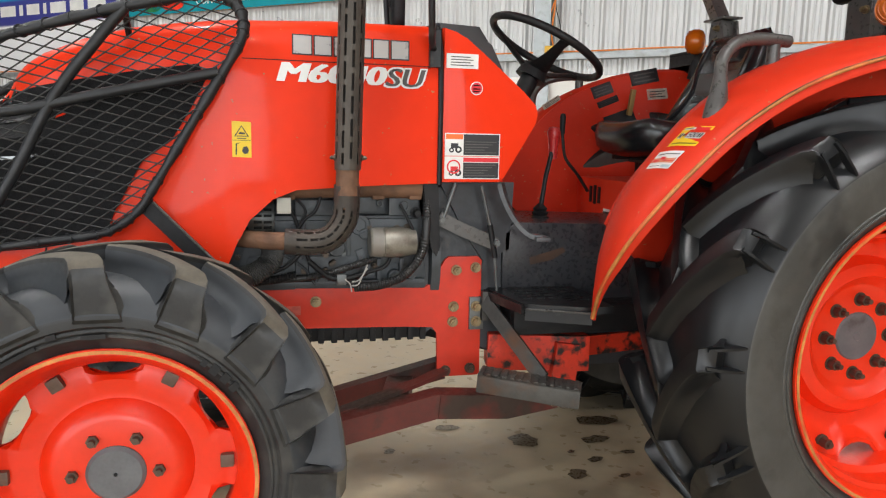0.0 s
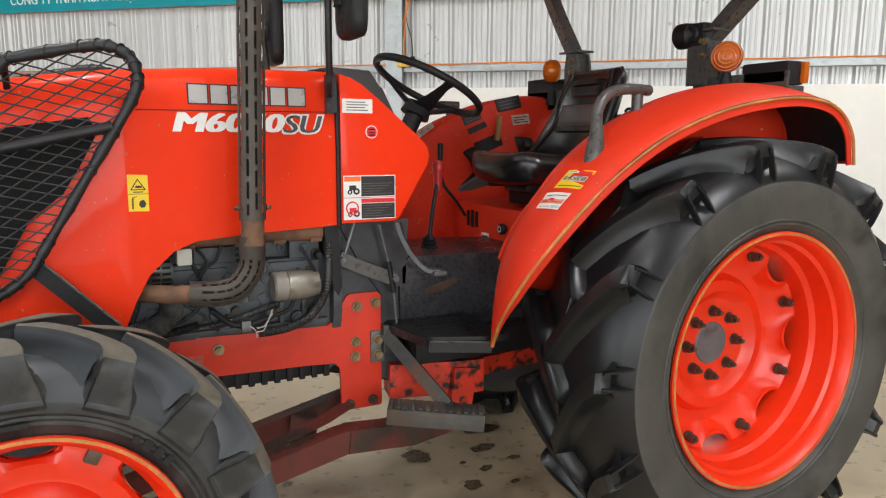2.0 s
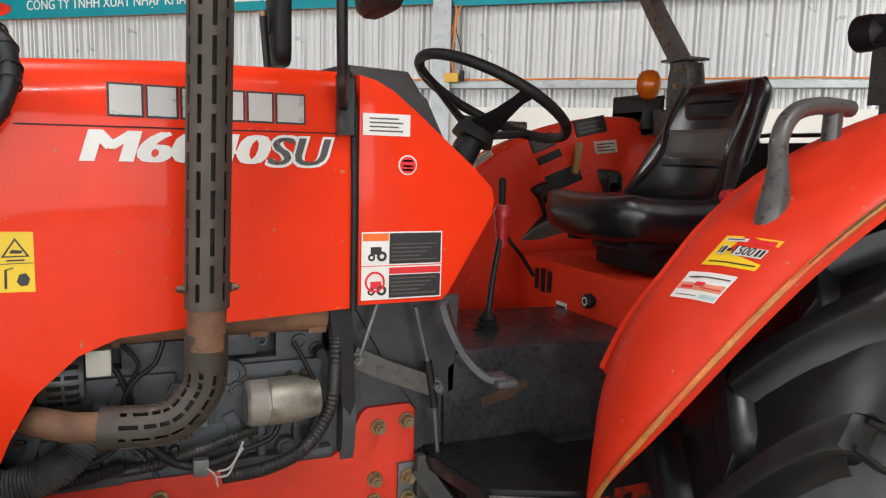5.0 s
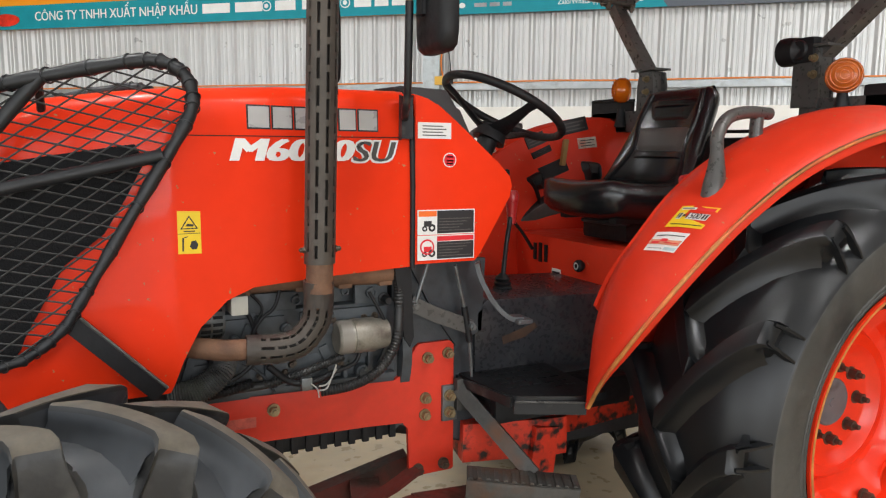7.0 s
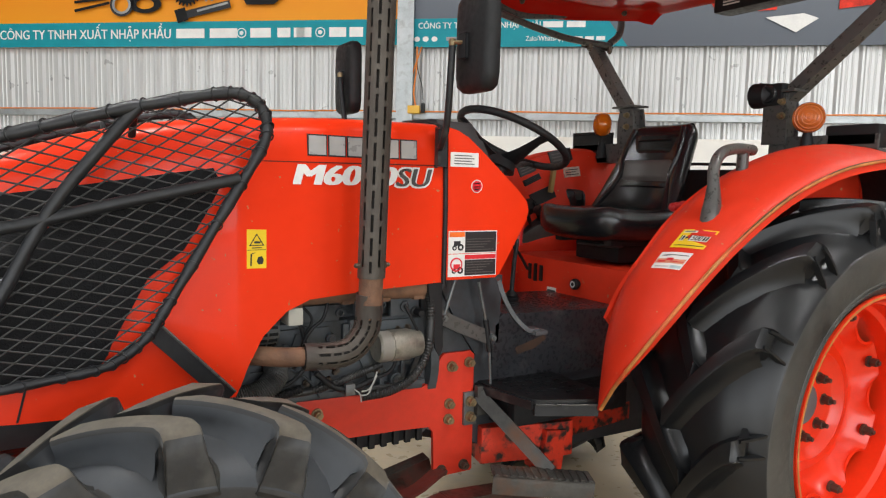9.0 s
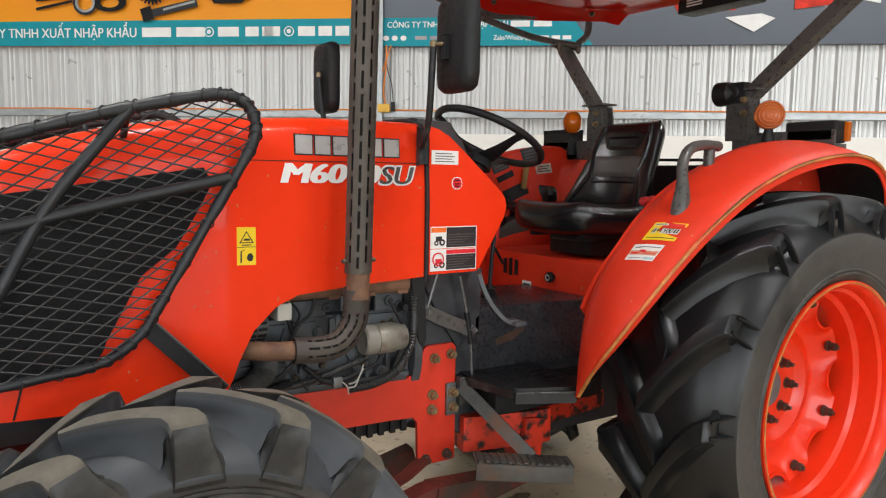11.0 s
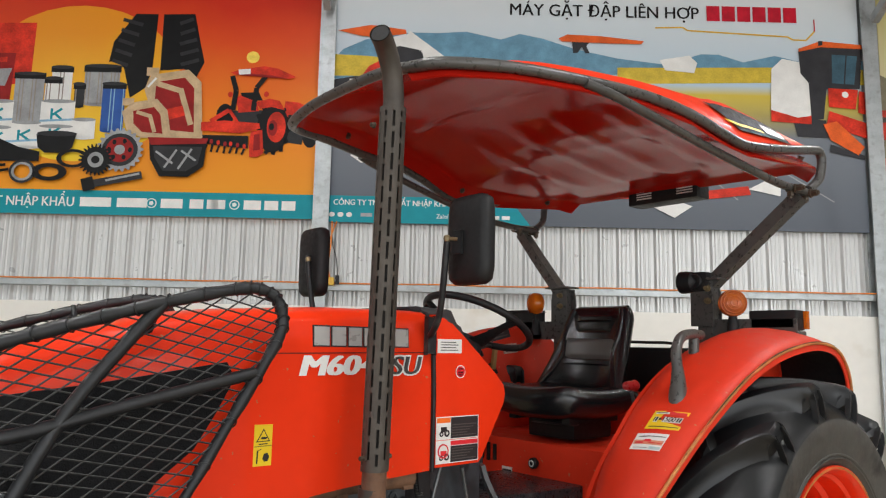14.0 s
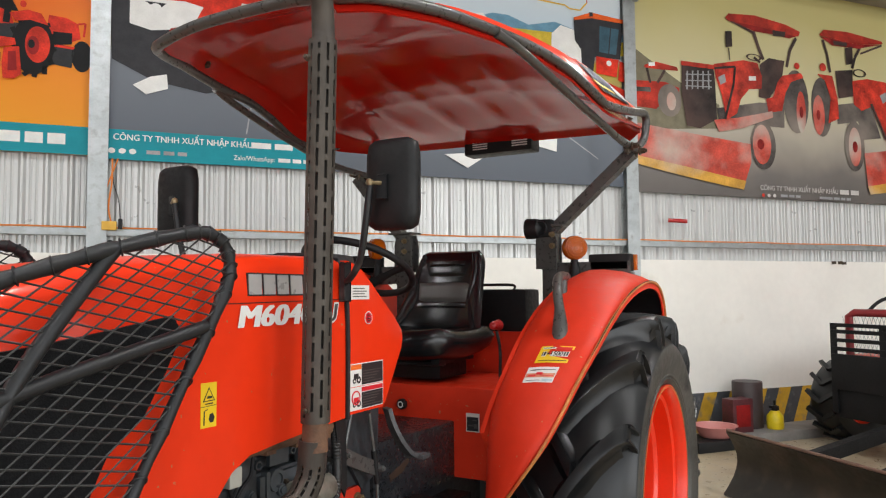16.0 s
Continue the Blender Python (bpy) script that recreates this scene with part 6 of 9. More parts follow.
for s, k in ((-1, 1),):
    flank([(0.018, 1.246), (0.072, 1.244), (0.072, 1.347), (0.018, 1.349)], "warning_label", YELLOW_STICK, bonnet, 0.0012, label="yellow warning label with black symbols")
    flank([(0.045, 1.338), (0.066, 1.305), (0.024, 1.305)], "label_triangle", BLACK_STICK, bonnet, 0.0018)
    flank([(0.045, 1.333), (0.061, 1.3075), (0.029, 1.3075)], "label_triangle", YELLOW_STICK, bonnet, 0.0024)
    flank([(0.036, 1.312), (0.054, 1.311), (0.056, 1.316), (0.04, 1.318)], "label_mark", BLACK_STICK, bonnet, 0.003)
    flank([(0.032, 1.2985), (0.058, 1.2985), (0.058, 1.301), (0.032, 1.301)], "label_mark", BLACK_STICK, bonnet, 0.003)
    flank([(0.027, 1.252), (0.031, 1.252), (0.032, 1.284), (0.028, 1.284)], "label_mark", BLACK_STICK, bonnet, 0.0018)
    flank([(0.028, 1.282), (0.041, 1.286), (0.041, 1.288), (0.028, 1.284)], "label_mark", BLACK_STICK, bonnet, 0.0018)
    flank([(0.045, 1.263), (0.051, 1.255), (0.061, 1.256), (0.065, 1.267), (0.059, 1.277), (0.049, 1.275)], "label_mark", BLACK_STICK, bonnet, 0.0018)
    flank([(0.019, 1.2935), (0.071, 1.2935), (0.071, 1.2948), (0.019, 1.2948)], "label_mark", BLACK_STICK, bonnet, 0.0018)
    # maker's lettering as plain blocks, silver on dark
    x = 0.194
    for w in (0.063, 0.059, 0.057, 0.063, 0.055, 0.063):
        flank([(x - 0.002, 1.547), (x + w - 0.005, 1.547), (x + w - 0.005, 1.607), (x - 0.002, 1.607)], "emblem_block", BLACK_STICK, bonnet, 0.0015)
        flank([(x + 0.002, 1.551), (x + w - 0.009, 1.551), (x + w - 0.009, 1.603), (x + 0.002, 1.603)], "emblem_block", SILVER, bonnet, 0.004)
        x += w
    flank_text("M6040", 0.145, 1.468, 0.325, 0.056, WHITE_STICK, 0.004, 0.30, 0.055)
    flank_text("SU", 0.464, 1.462, 0.126, 0.064, WHITE_STICK, 0.003, 0.30, 0.07)
    flank_text("SU", 0.470, 1.467, 0.115, 0.054, GREY_PAINT, 0.005, 0.30, 0.02)
    flank([(0.05, 1.527), (0.64, 1.532), (0.64, 1.5345), (0.05, 1.5295)], "panel_joint", DARK, bonnet, 0.001)


def decal(name, x0, z0, x1, z1, mat, out, parent, label=""):
    bm = BM()
    y = YC - 0.284
    box(bm, (x0, y - 0.0008 - out, z0), (x1, y - out + 0.0004, z1))
    return part(name, bm, mat, parent, label)


CP = cowl[-1]
decal("paper_label", 0.668, 1.532, 0.772, 1.577, WHITE_STICK, 0.0006, CP, "white paper label with faint print")
for i in range(4):
    decal("print", 0.682, 1.540 + i * 0.0085, 0.756 - 0.01 * (i % 2), 1.543 + i * 0.0085, VINYL_GREY, 0.0016, CP)
bm = BM()
lathe(bm, [(0.0005, -0.0014), (0.021, -0.0014), (0.021, 0)], (0.768, YC - 0.2846, 1.472), "y", 28)
part("round_label", bm, WHITE_STICK, CP, "round red and white inspection label")
bm = BM()
lathe(bm, [(0.0005, -0.0024), (0.018, -0.0024), (0.018, 0)], (0.768, YC - 0.2846, 1.472), "y", 28)
part("round_label", bm, RED_STICK, CP)
for z in (1.479, 1.468, 1.460):
    decal("print", 0.757, z, 0.779, z + 0.004, WHITE_STICK, 0.0022, CP)
for z0, head in ((1.258, ORANGE_STICK), (1.184, RED_STICK)):
    decal("warning_label", 0.668, z0, 0.852, z0 + 0.072, WHITE_STICK, 0.0006, CP, "white, black and red warning label")
    if head is ORANGE_STICK:
        decal("label_head", 0.671, z0 + 0.053, 0.728, z0 + 0.069, head, 0.0012, CP)
        decal("label_field", 0.73, z0 + 0.003, 0.849, z0 + 0.069, BLACK_STICK, 0.0012, CP)
    else:
        decal("label_head", 0.73, z0 + 0.055, 0.849, z0 + 0.069, head, 0.0012, CP)
        decal("label_field", 0.73, z0 + 0.003, 0.849, z0 + 0.053, BLACK_STICK, 0.0012, CP)
    for i in range(5):
        decal("print", 0.735, z0 + 0.010 + i * 0.0085, 0.84 - 0.013 * ((i * 3) % 4), z0 + 0.0125 + i * 0.0085, VINYL_GREY, 0.002, CP)
    for x, z, r in ((0.69, 0.018, 0.008), (0.713, 0.02, 0.011)):
        bm = BM()
        lathe(bm, [(r * 0.45, -0.0022), (r, -0.0022), (r, 0)], (x, YC - 0.2846, z0 + z), "y", 18)
        part("symbol", bm, BLACK_STICK, CP)
    decal("symbol", 0.688, z0 + 0.024, 0.712, z0 + 0.040, BLACK_STICK if head is ORANGE_STICK else RED_STICK, 0.0018, CP)
bm = BM()
lathe(bm, [(0.018, -0.0026), (0.0225, -0.0026), (0.0225, 0)], (0.698, YC - 0.2846, 1.223), "y", 28)
part("symbol", bm, RED_STICK, CP)


# decals on the near fender
def on_fender(u, f, lift):
    """A point on the near fender: u along the arc (0 to 12), f from the bead to the inner edge; sheared so labels look
    level in the camera's view.
    """
    u -= 0.5 * (f - 0.2)
    i = min(int(u), 11)
    t = u - i
    a0, a1 = FEN[i], FEN[i + 1]
    b0, b1 = FEN_IN[i], FEN_IN[i + 1]
    p = Vector((a0[0] + (a1[0] - a0[0]) * t, a0[2] + (a1[2] - a0[2]) * t, a0[1] + (a1[1] - a0[1]) * t))
    q = Vector((b0[0] + (b1[0] - b0[0]) * t, 0, b0[1] + (b1[1] - b0[1]) * t - 0.02))
    q.y = 2.06 - LEAN * max(0, q.z - 1.16)
    d = Vector((a1[0] - a0[0], 0, a1[1] - a0[1])).normalized()
    nrm = Vector((-d.z, 0, d.x))
    crown = interp(f, [(0, -0.01), (0.05, 0.003), (0.18, 0.014), (0.45, 0.022), (0.75, 0.018), (0.93, 0.008), (1, -0.012)])
    return p + (q - p) * f + nrm * (crown + lift)


def fender_decal(name, u0, u1, f0, f1, mat, lift, label=""):
    bm = BM()
    rows = [[on_fender(u0 + (u1 - u0) * i / 5, f0 + (f1 - f0) * j / 5, lift) for j in range(6)] for i in range(6)]
    grid_surface(bm, rows)
    return part(name, bm, mat, fender_l, label)


fender_decal("yellow_label", 4.36, 4.84, 0.20, 0.60, YELLOW_STICK, 0.004, "yellow service label with black print")
fender_decal("label_field", 4.535, 4.675, 0.230, 0.442, WHITE_STICK, 0.0055)
fender_decal("label_field", 4.535, 4.675, 0.497, 0.552, WHITE_STICK, 0.0055)
fender_decal("label_head", 4.74, 4.81, 0.22, 0.40, RED_STICK, 0.005)
fender_decal("label_head", 4.75, 4.80, 0.41, 0.57, WHITE_STICK, 0.005)
fender_decal("print", 4.765, 4.785, 0.43, 0.56, VINYL_GREY, 0.006)
fender_decal("print", 4.55, 4.66, 0.535, 0.547, BLACK_STICK, 0.007)
fender_decal("print", 4.55, 4.66, 0.502, 0.525, BLACK_STICK, 0.007)
fender_decal("print", 4.58, 4.63, 0.455, 0.485, BLACK_STICK, 0.007)
me = text_mesh("1500", 0.03)
xs, ys = [v.co.x for v in me.vertices], [v.co.y for v in me.vertices]
for v in me.vertices:
    v.co = on_fender(4.545 + 0.13 * (v.co.y - min(ys)) / (max(ys) - min(ys)), 0.437 - 0.140 * (v.co.x - min(xs)) / (max(xs) - min(xs)), 0.007 + v.co.z * 0.02)
me.materials.append(BLACK_STICK)
ob = new("lettering", me)
ob.parent = fender_l
ob.matrix_parent_inverse = (tractor.matrix_basis @ fender_l.matrix_parent_inverse).inverted()
fender_decal("print", 4.55, 4.66, 0.235, 0.255, BLACK_STICK, 0.007)
fender_decal("print", 4.55, 4.66, 0.265, 0.285, BLACK_STICK, 0.007)
fender_decal("print", 4.41, 4.43, 0.22, 0.56, BLACK_STICK, 0.005)
fender_decal("white_label", 3.80, 4.24, 0.26, 0.64, WHITE_STICK, 0.004, "white label with orange stripe")
fender_decal("label_stripe", 3.95, 4.07, 0.27, 0.63, material("pale_orange_print", (0.72, 0.28, 0.16), 0.45, var=0.2, scale=40), 0.005)
fender_decal("label_stripe", 3.97, 4.02, 0.50, 0.60, RED_STICK, 0.006)
fender_decal("label_stripe", 4.02, 4.09, 0.42, 0.50, RED_STICK, 0.006)
fender_decal("print", 4.15, 4.17, 0.28, 0.60, VINYL_GREY, 0.005)
fender_decal("print", 3.99, 4.01, 0.28, 0.44, RED_STICK, 0.006)
fender_decal("print", 3.85, 3.865, 0.42, 0.60, VINYL_GREY, 0.005)
fender_decal("label_stripe", 3.83, 3.90, 0.27, 0.40, material("pale_blue_print", (0.45, 0.60, 0.62), 0.45, var=0.2, scale=40), 0.005)


# ---- things along the far wall ----
# girt rail with an orange conduit
bm = BM()
box(bm, (-24, -0.03, 2.02), (24, 0.035, 2.075), 0.004)
hall_ob("wall_rail", bm, ZINC, "galvanised steel rail along the wall sheeting", "rail")
bm = BM()
P = [(x * 0.5, -0.035 - 0.004 * math.sin(x * 1.7), 2.084 + 0.004 * math.sin(x * 2.3)) for x in range(-40, 41)]
tube(bm, P, 0.007, 6)
ORANGE_CABLE = plain("orange_cable", (0.75, 0.22, 0.03), 0.5)
hall_ob("wall_cable", bm, ORANGE_CABLE, "orange electric cable laid along the wall rail", "cable", kind="structure")
bm = BM()
tube(bm, smooth_path([(-1.90, -0.05, 2.64), (-1.90, -0.06, 2.45), (-1.92, -0.06, 2.25), (-1.90, -0.06, 2.12)], 5), 0.007, 6)
tube(bm, smooth_path([(-1.86, -0.05, 2.64), (-1.93, -0.06, 2.42), (-1.96, -0.06, 2.3), (-1.94, -0.06, 2.12)], 5), 0.006, 6)
drop = hall_ob("socket_cable", bm, ORANGE_CABLE, "orange cables hanging down to a wall socket", "cable", kind="")
bm = BM()
box(bm, (-1.965, -0.10, 2.06), (-1.86, -0.05, 2.13), 0.008)
hall_ob("socket", bm, plain("socket_yellow", (0.72, 0.42, 0.05), 0.5), "yellow socket box", parent=drop)
bm = BM()
box(bm, (-1.85, -0.095, 2.07), (-1.82, -0.05, 2.15), 0.005)
hall_ob("plug", bm, BLACK, "black plug", parent=drop)
bm = BM()
tube(bm, smooth_path([(-1.835, -0.07, 2.14), (-1.85, -0.06, 2.3), (-1.89, -0.06, 2.45), (-1.9, -0.05, 2.64)], 4), 0.004, 6)
hall_ob("plug_cable", bm, BLACK, "", parent=drop)

# red peg on the wall
bm = BM()
cyl(bm, (3.30, -0.06, 2.30), (3.46, -0.16, 2.285), 0.022, 12)
hall_ob("wall_peg", bm, RED_KNOB, "small red cylinder fixed to the wall sheeting", "peg", kind="")
for x, z in ((5.72, 1.87), (5.78, 1.865), (5.62, 1.87)):
    bm = BM()
    box(bm, (x, -0.04, z - 0.02), (x + 0.03, 0.002, z + 0.015), 0.004)
    hall_ob("wall_hook", bm, BOLT, "small rusty hook at the top of the plaster wall", "hook", kind="")


# ---- banners ----
def gradient(name, stops, axis=2, lo=0.0, hi=1.0, wobble=0.0, rough=0.45):
    m = bpy.data.materials.new(name)
    m.use_nodes = True
    n, k = m.node_tree.nodes, m.node_tree.links
    co = n.new("ShaderNodeTexCoord")
    sep = n.new("ShaderNodeSeparateXYZ")
    k.new(co.outputs["Object"], sep.inputs[0])
    mr = n.new("ShaderNodeMapRange")
    mr.inputs[1].default_value, mr.inputs[2].default_value = lo, hi
    k.new(sep.outputs[axis], mr.inputs[0])
    src = mr.outputs[0]
    if wobble:
        t = n.new("ShaderNodeTexNoise")
        t.inputs["Scale"].default_value, t.inputs["Detail"].default_value = 1.3, 3
        k.new(co.outputs["Object"], t.inputs["Vector"])
        ma = n.new("ShaderNodeMath")
        ma.operation = "MULTIPLY_ADD"
        k.new(t.outputs[0], ma.inputs[0])
        ma.inputs[1].default_value = wobble
        k.new(src, ma.inputs[2])
        src = ma.outputs[0]
    cr = n.new("ShaderNodeValToRGB")
    while len(cr.color_ramp.elements) < len(stops):
        cr.color_ramp.elements.new(0.5)
    for e, (p, c) in zip(cr.color_ramp.elements, stops):
        e.position, e.color = p, (*c, 1)
    k.new(src, cr.inputs[0])
    b = n["Principled BSDF"]
    k.new(cr.outputs[0], b.inputs["Base Color"])
    b.inputs["Roughness"].default_value = rough
    b.inputs["Specular IOR Level"].default_value = 0.25
    return m


def ink(name, c, var=0.22, scale=9, haze=None):
    return material("ink_" + name, c, 0.5, var=var, scale=scale, rough_var=0.04, spec=0.2, stain=haze, stain_scale=1.6, stain_amount=0.75)


TEAL = ink("teal", (0.01, 0.27, 0.33), 0.08)
I_RED, I_DRED, I_BLACK, I_WHITE = ink("red", (0.66, 0.035, 0.015), 0.4), ink("dark_red", (0.28, 0.012, 0.012)), ink("black", (0.006, 0.006, 0.007)), ink("white", (0.78, 0.78, 0.76), 0.08)
I_GREY, I_BEIGE, I_BLUE, I_ORANGE = ink("grey", (0.33, 0.34, 0.35)), ink("beige", (0.55, 0.40, 0.24)), ink("blue", (0.03, 0.10, 0.36)), ink("orange", (0.75, 0.12, 0.02))
I_YELLOW, I_SKY, I_FIELD, I_HILL = ink("yellow", (0.80, 0.48, 0.04)), ink("sky_blue", (0.25, 0.45, 0.62)), ink("field", (0.62, 0.46, 0.05)), ink("hill", (0.14, 0.30, 0.42))
I_ROAD, I_DGREY, I_SMOKE = ink("road", (0.10, 0.115, 0.14)), ink("dark_grey", (0.03, 0.031, 0.034)), ink("smoke", (0.30, 0.26, 0.23))
BANNER_Y = -0.012


class Banner:
    """A flat printed banner: a sheet with its prints laid on in thin layers."""

    def __init__(self, x0, x1, z0, z1, mat, label):
        bm = BM()
        box(bm, (x0, BANNER_Y, z0), (x1, BANNER_Y + 0.012, z1))
        self.ob = hall_ob("banner", bm, mat, label, "banner", kind="")

    def poly(self, pts, mat, up=1, name="print"):
        bm = BM()
        y = BANNER_Y - 0.0022 * up
        vs = [bm.verts.new((x, y, z)) for x, z in pts]
        bm.faces.new(vs)
        return hall_ob(name, bm, mat, "", parent=self.ob)

    def disc(self, x, z, rx, rz, mat, up=1, n=24, inner=0.0):
        bm = BM()
        y = BANNER_Y - 0.0022 * up
        A = [bm.verts.new((x + rx * math.cos(2 * math.pi * k / n), y, z + rz * math.sin(2 * math.pi * k / n))) for k in range(n)]
        if inner:
            B = [bm.verts.new((x + inner * rx * math.cos(2 * math.pi * k / n), y, z + inner * rz * math.sin(2 * math.pi * k / n))) for k in range(n)]
            for k in range(n):
                bm.faces.new((A[k], A[(k + 1) % n], B[(k + 1) % n], B[k]))
        else:
            bm.faces.new(A)
        return hall_ob("print", bm, mat, "", parent=self.ob)

    def cog(self, x, z, r, mat, up=1, teeth=14, deep=0.12):
        pts = []
        for k in range(teeth * 4):
            q = 2 * math.pi * k / (teeth * 4)
            rr = r * (1 if k % 4 in (0, 1) else 1 - deep)
            pts.append((x + rr * math.cos(q), z + rr * math.sin(q)))
        return self.poly(pts, mat, up)

    def line(self, a, b, w, mat, up=1):
        d = Vector((b[0] - a[0], b[1] - a[1])).normalized() * w / 2
        return self.poly([(a[0] - d.y, a[1] + d.x), (b[0] - d.y, b[1] + d.x), (b[0] + d.y, b[1] - d.x), (a[0] + d.y, a[1] - d.x)], mat, up)

    def rect(self, x0, z0, x1, z1, mat, up=1):
        return self.poly([(x0, z0), (x1, z0), (x1, z1), (x0, z1)], mat, up)

    def text(self, body, x0, z0, width, height, mat, up=3, heavy=0.012):
        me = text_mesh(body, heavy)
        xs = [v.co.x for v in me.vertices]
        lo, hi = min(xs), max(xs)
        for v in me.vertices:
            v.co = (x0 + (v.co.x - lo) / (hi - lo) * width, BANNER_Y - 0.0022 * up - v.co.z * 0.05, z0 + v.co.y / 0.69 * height)
        me.materials.append(mat)
        ob = new("lettering", me)
        ob.parent = self.ob
        return ob

    def bars(self, x0, z0, widths, gap, h, mat, up=3):
        """Plain bars that stand for writing."""
        x = x0
        for w in widths:
            self.rect(x, z0, x + w, z0 + h, mat, up)
            x += w + gap


# orange banner with spare parts
B1 = Banner(-6.88, -2.06, 2.66, 5.04, gradient("orange_print", [(0.0, (0.80, 0.34, 0.015)), (0.45, (0.80, 0.22, 0.01)), (0.8, (0.72, 0.075, 0.01)), (1.0, (0.62, 0.03, 0.01))], 2, 2.9, 5.0, 0.25), "large orange banner printed with tractor parts and a teal strip")
B1.disc(-4.2, 3.9, 0.9, 0.75, gradient("yellow_flare", [(0, (0.85, 0.62, 0.03)), (1, (0.80, 0.30, 0.01))], 2, 3.3, 4.6, 0.3), 1, 32)
B1.rect(-6.88, 2.66, -2.06, 2.885, TEAL, 2)
B1.text("CÔNG TY TNHH XUẤT NHẬP KHẨU", -5.87, 2.735, 1.72, 0.085, I_WHITE, 3, 0.02)
B1.bars(-4.10, 2.735, (0.27, 0.26), 0.05, 0.085, I_WHITE)
for sx in (-3.48, -2.76):
    B1.disc(sx, 2.777, 0.045, 0.045, I_WHITE, 3)
    B1.disc(sx, 2.777, 0.036, 0.036, TEAL, 4)
    B1.disc(sx, 2.777, 0.022, 0.022, I_WHITE, 5, 5)
B1.bars(-3.40, 2.735, (0.19,), 0.05, 0.085, I_WHITE)
B1.bars(-3.15, 2.735, (0.12, 0.10), 0.03, 0.085, I_WHITE)
B1.bars(-2.98, 2.735, (0.14,), 0.03, 0.085, I_WHITE)
B1.bars(-2.68, 2.735, (0.15, 0.12, 0.12), 0.03, 0.085, I_WHITE)
B1.poly([(-5.4, 4.45), (-4.62, 4.47), (-4.63, 3.95), (-4.76, 3.87), (-5.4, 3.77)], I_RED, 2)
B1.poly([(-5.12, 4.16), (-4.78, 4.17), (-4.8, 3.61), (-5.13, 3.57)], I_DRED, 3)
B1.poly([(-5.09, 4.0), (-4.8, 4.02), (-4.85, 3.85), (-5.07, 3.85)], I_GREY, 4)
B1.poly([(-5.08, 4.11), (-4.85, 4.13), (-4.85, 4.08), (-5.08, 4.07)], I_RED, 4)
B1.poly([(-3.92, 4.3), (-3.74, 4.58), (-3.54, 4.58), (-3.56, 4.04), (-3.61, 3.86), (-3.74, 3.76), (-3.81, 4.04), (-3.88, 4.12), (-3.95, 4.1)], I_BLACK, 3)
B1.poly([(-3.49, 4.58), (-3.21, 4.59), (-3.15, 4.32), (-3.1, 4.12), (-3.17, 3.96), (-3.28, 4.05), (-3.49, 4.03)], I_BLACK, 3)
B1.line((-3.92, 4.12), (-3.78, 4.07), 0.035, I_DGREY, 4)
B1.line((-3.15, 4.14), (-3.31, 4.09), 0.035, I_DGREY, 4)
B1.line((-3.9, 4.22), (-3.75, 4.17), 0.035, I_DGREY, 4)
B1.line((-3.16, 4.24), (-3.32, 4.19), 0.035, I_DGREY, 4)
B1.line((-3.88, 4.32), (-3.73, 4.27), 0.035, I_DGREY, 4)
B1.line((-3.18, 4.34), (-3.33, 4.29), 0.035, I_DGREY, 4)
B1.line((-3.86, 4.42), (-3.7, 4.37), 0.035, I_DGREY, 4)
B1.line((-3.2, 4.44), (-3.33, 4.39), 0.035, I_DGREY, 4)
B1.line((-3.85, 4.52), (-3.67, 4.47), 0.035, I_DGREY, 4)
B1.line((-3.22, 4.54), (-3.34, 4.49), 0.035, I_DGREY, 4)
B1.rect(-4.44, 3.7, -4.26, 4.02, I_WHITE, 4)
B1.disc(-4.35, 3.71, 0.088, 0.018, I_WHITE, 4, 28)
B1.rect(-4.45, 3.99, -4.25, 4.04, I_BLACK, 5)
B1.disc(-4.35, 4.04, 0.097, 0.018, I_DGREY, 6, 28)
B1.rect(-4.42, 3.7, -4.42, 3.98, I_SMOKE, 5)
B1.rect(-4.39, 3.71, -4.39, 3.98, I_SMOKE, 5)
B1.rect(-4.37, 3.71, -4.36, 3.99, I_SMOKE, 5)
B1.rect(-4.34, 3.71, -4.33, 3.99, I_SMOKE, 5)
B1.rect(-4.31, 3.71, -4.31, 3.99, I_SMOKE, 5)
B1.rect(-4.28, 3.71, -4.28, 3.99, I_SMOKE, 5)
B1.rect(-4.15, 3.69, -3.84, 4.03, I_GREY, 4)
B1.disc(-3.99, 3.69, 0.157, 0.018, I_GREY, 4, 28)
B1.rect(-4.16, 4.0, -3.83, 4.06, I_BLACK, 5)
B1.disc(-3.99, 4.06, 0.166, 0.018, I_DGREY, 6, 28)
B1.rect(-4.14, 3.69, -4.13, 4.0, I_SMOKE, 5)
B1.rect(-4.11, 3.69, -4.1, 4.0, I_SMOKE, 5)
B1.rect(-4.08, 3.69, -4.08, 4.0, I_SMOKE, 5)
B1.rect(-4.05, 3.69, -4.05, 4.0, I_SMOKE, 5)
B1.rect(-4.03, 3.69, -4.02, 4.0, I_SMOKE, 5)
B1.rect(-4.0, 3.69, -3.99, 4.0, I_SMOKE, 5)
B1.rect(-3.97, 3.69, -3.97, 4.0, I_SMOKE, 5)
B1.rect(-3.94, 3.69, -3.94, 4.01, I_SMOKE, 5)
B1.rect(-3.92, 3.7, -3.91, 4.01, I_SMOKE, 5)
B1.rect(-3.89, 3.7, -3.88, 4.01, I_SMOKE, 5)
B1.rect(-3.86, 3.7, -3.85, 4.01, I_SMOKE, 5)
B1.rect(-4.23, 3.66, -4.14, 3.86, I_DGREY, 5)
B1.disc(-4.19, 3.67, 0.046, 0.018, I_DGREY, 5, 28)
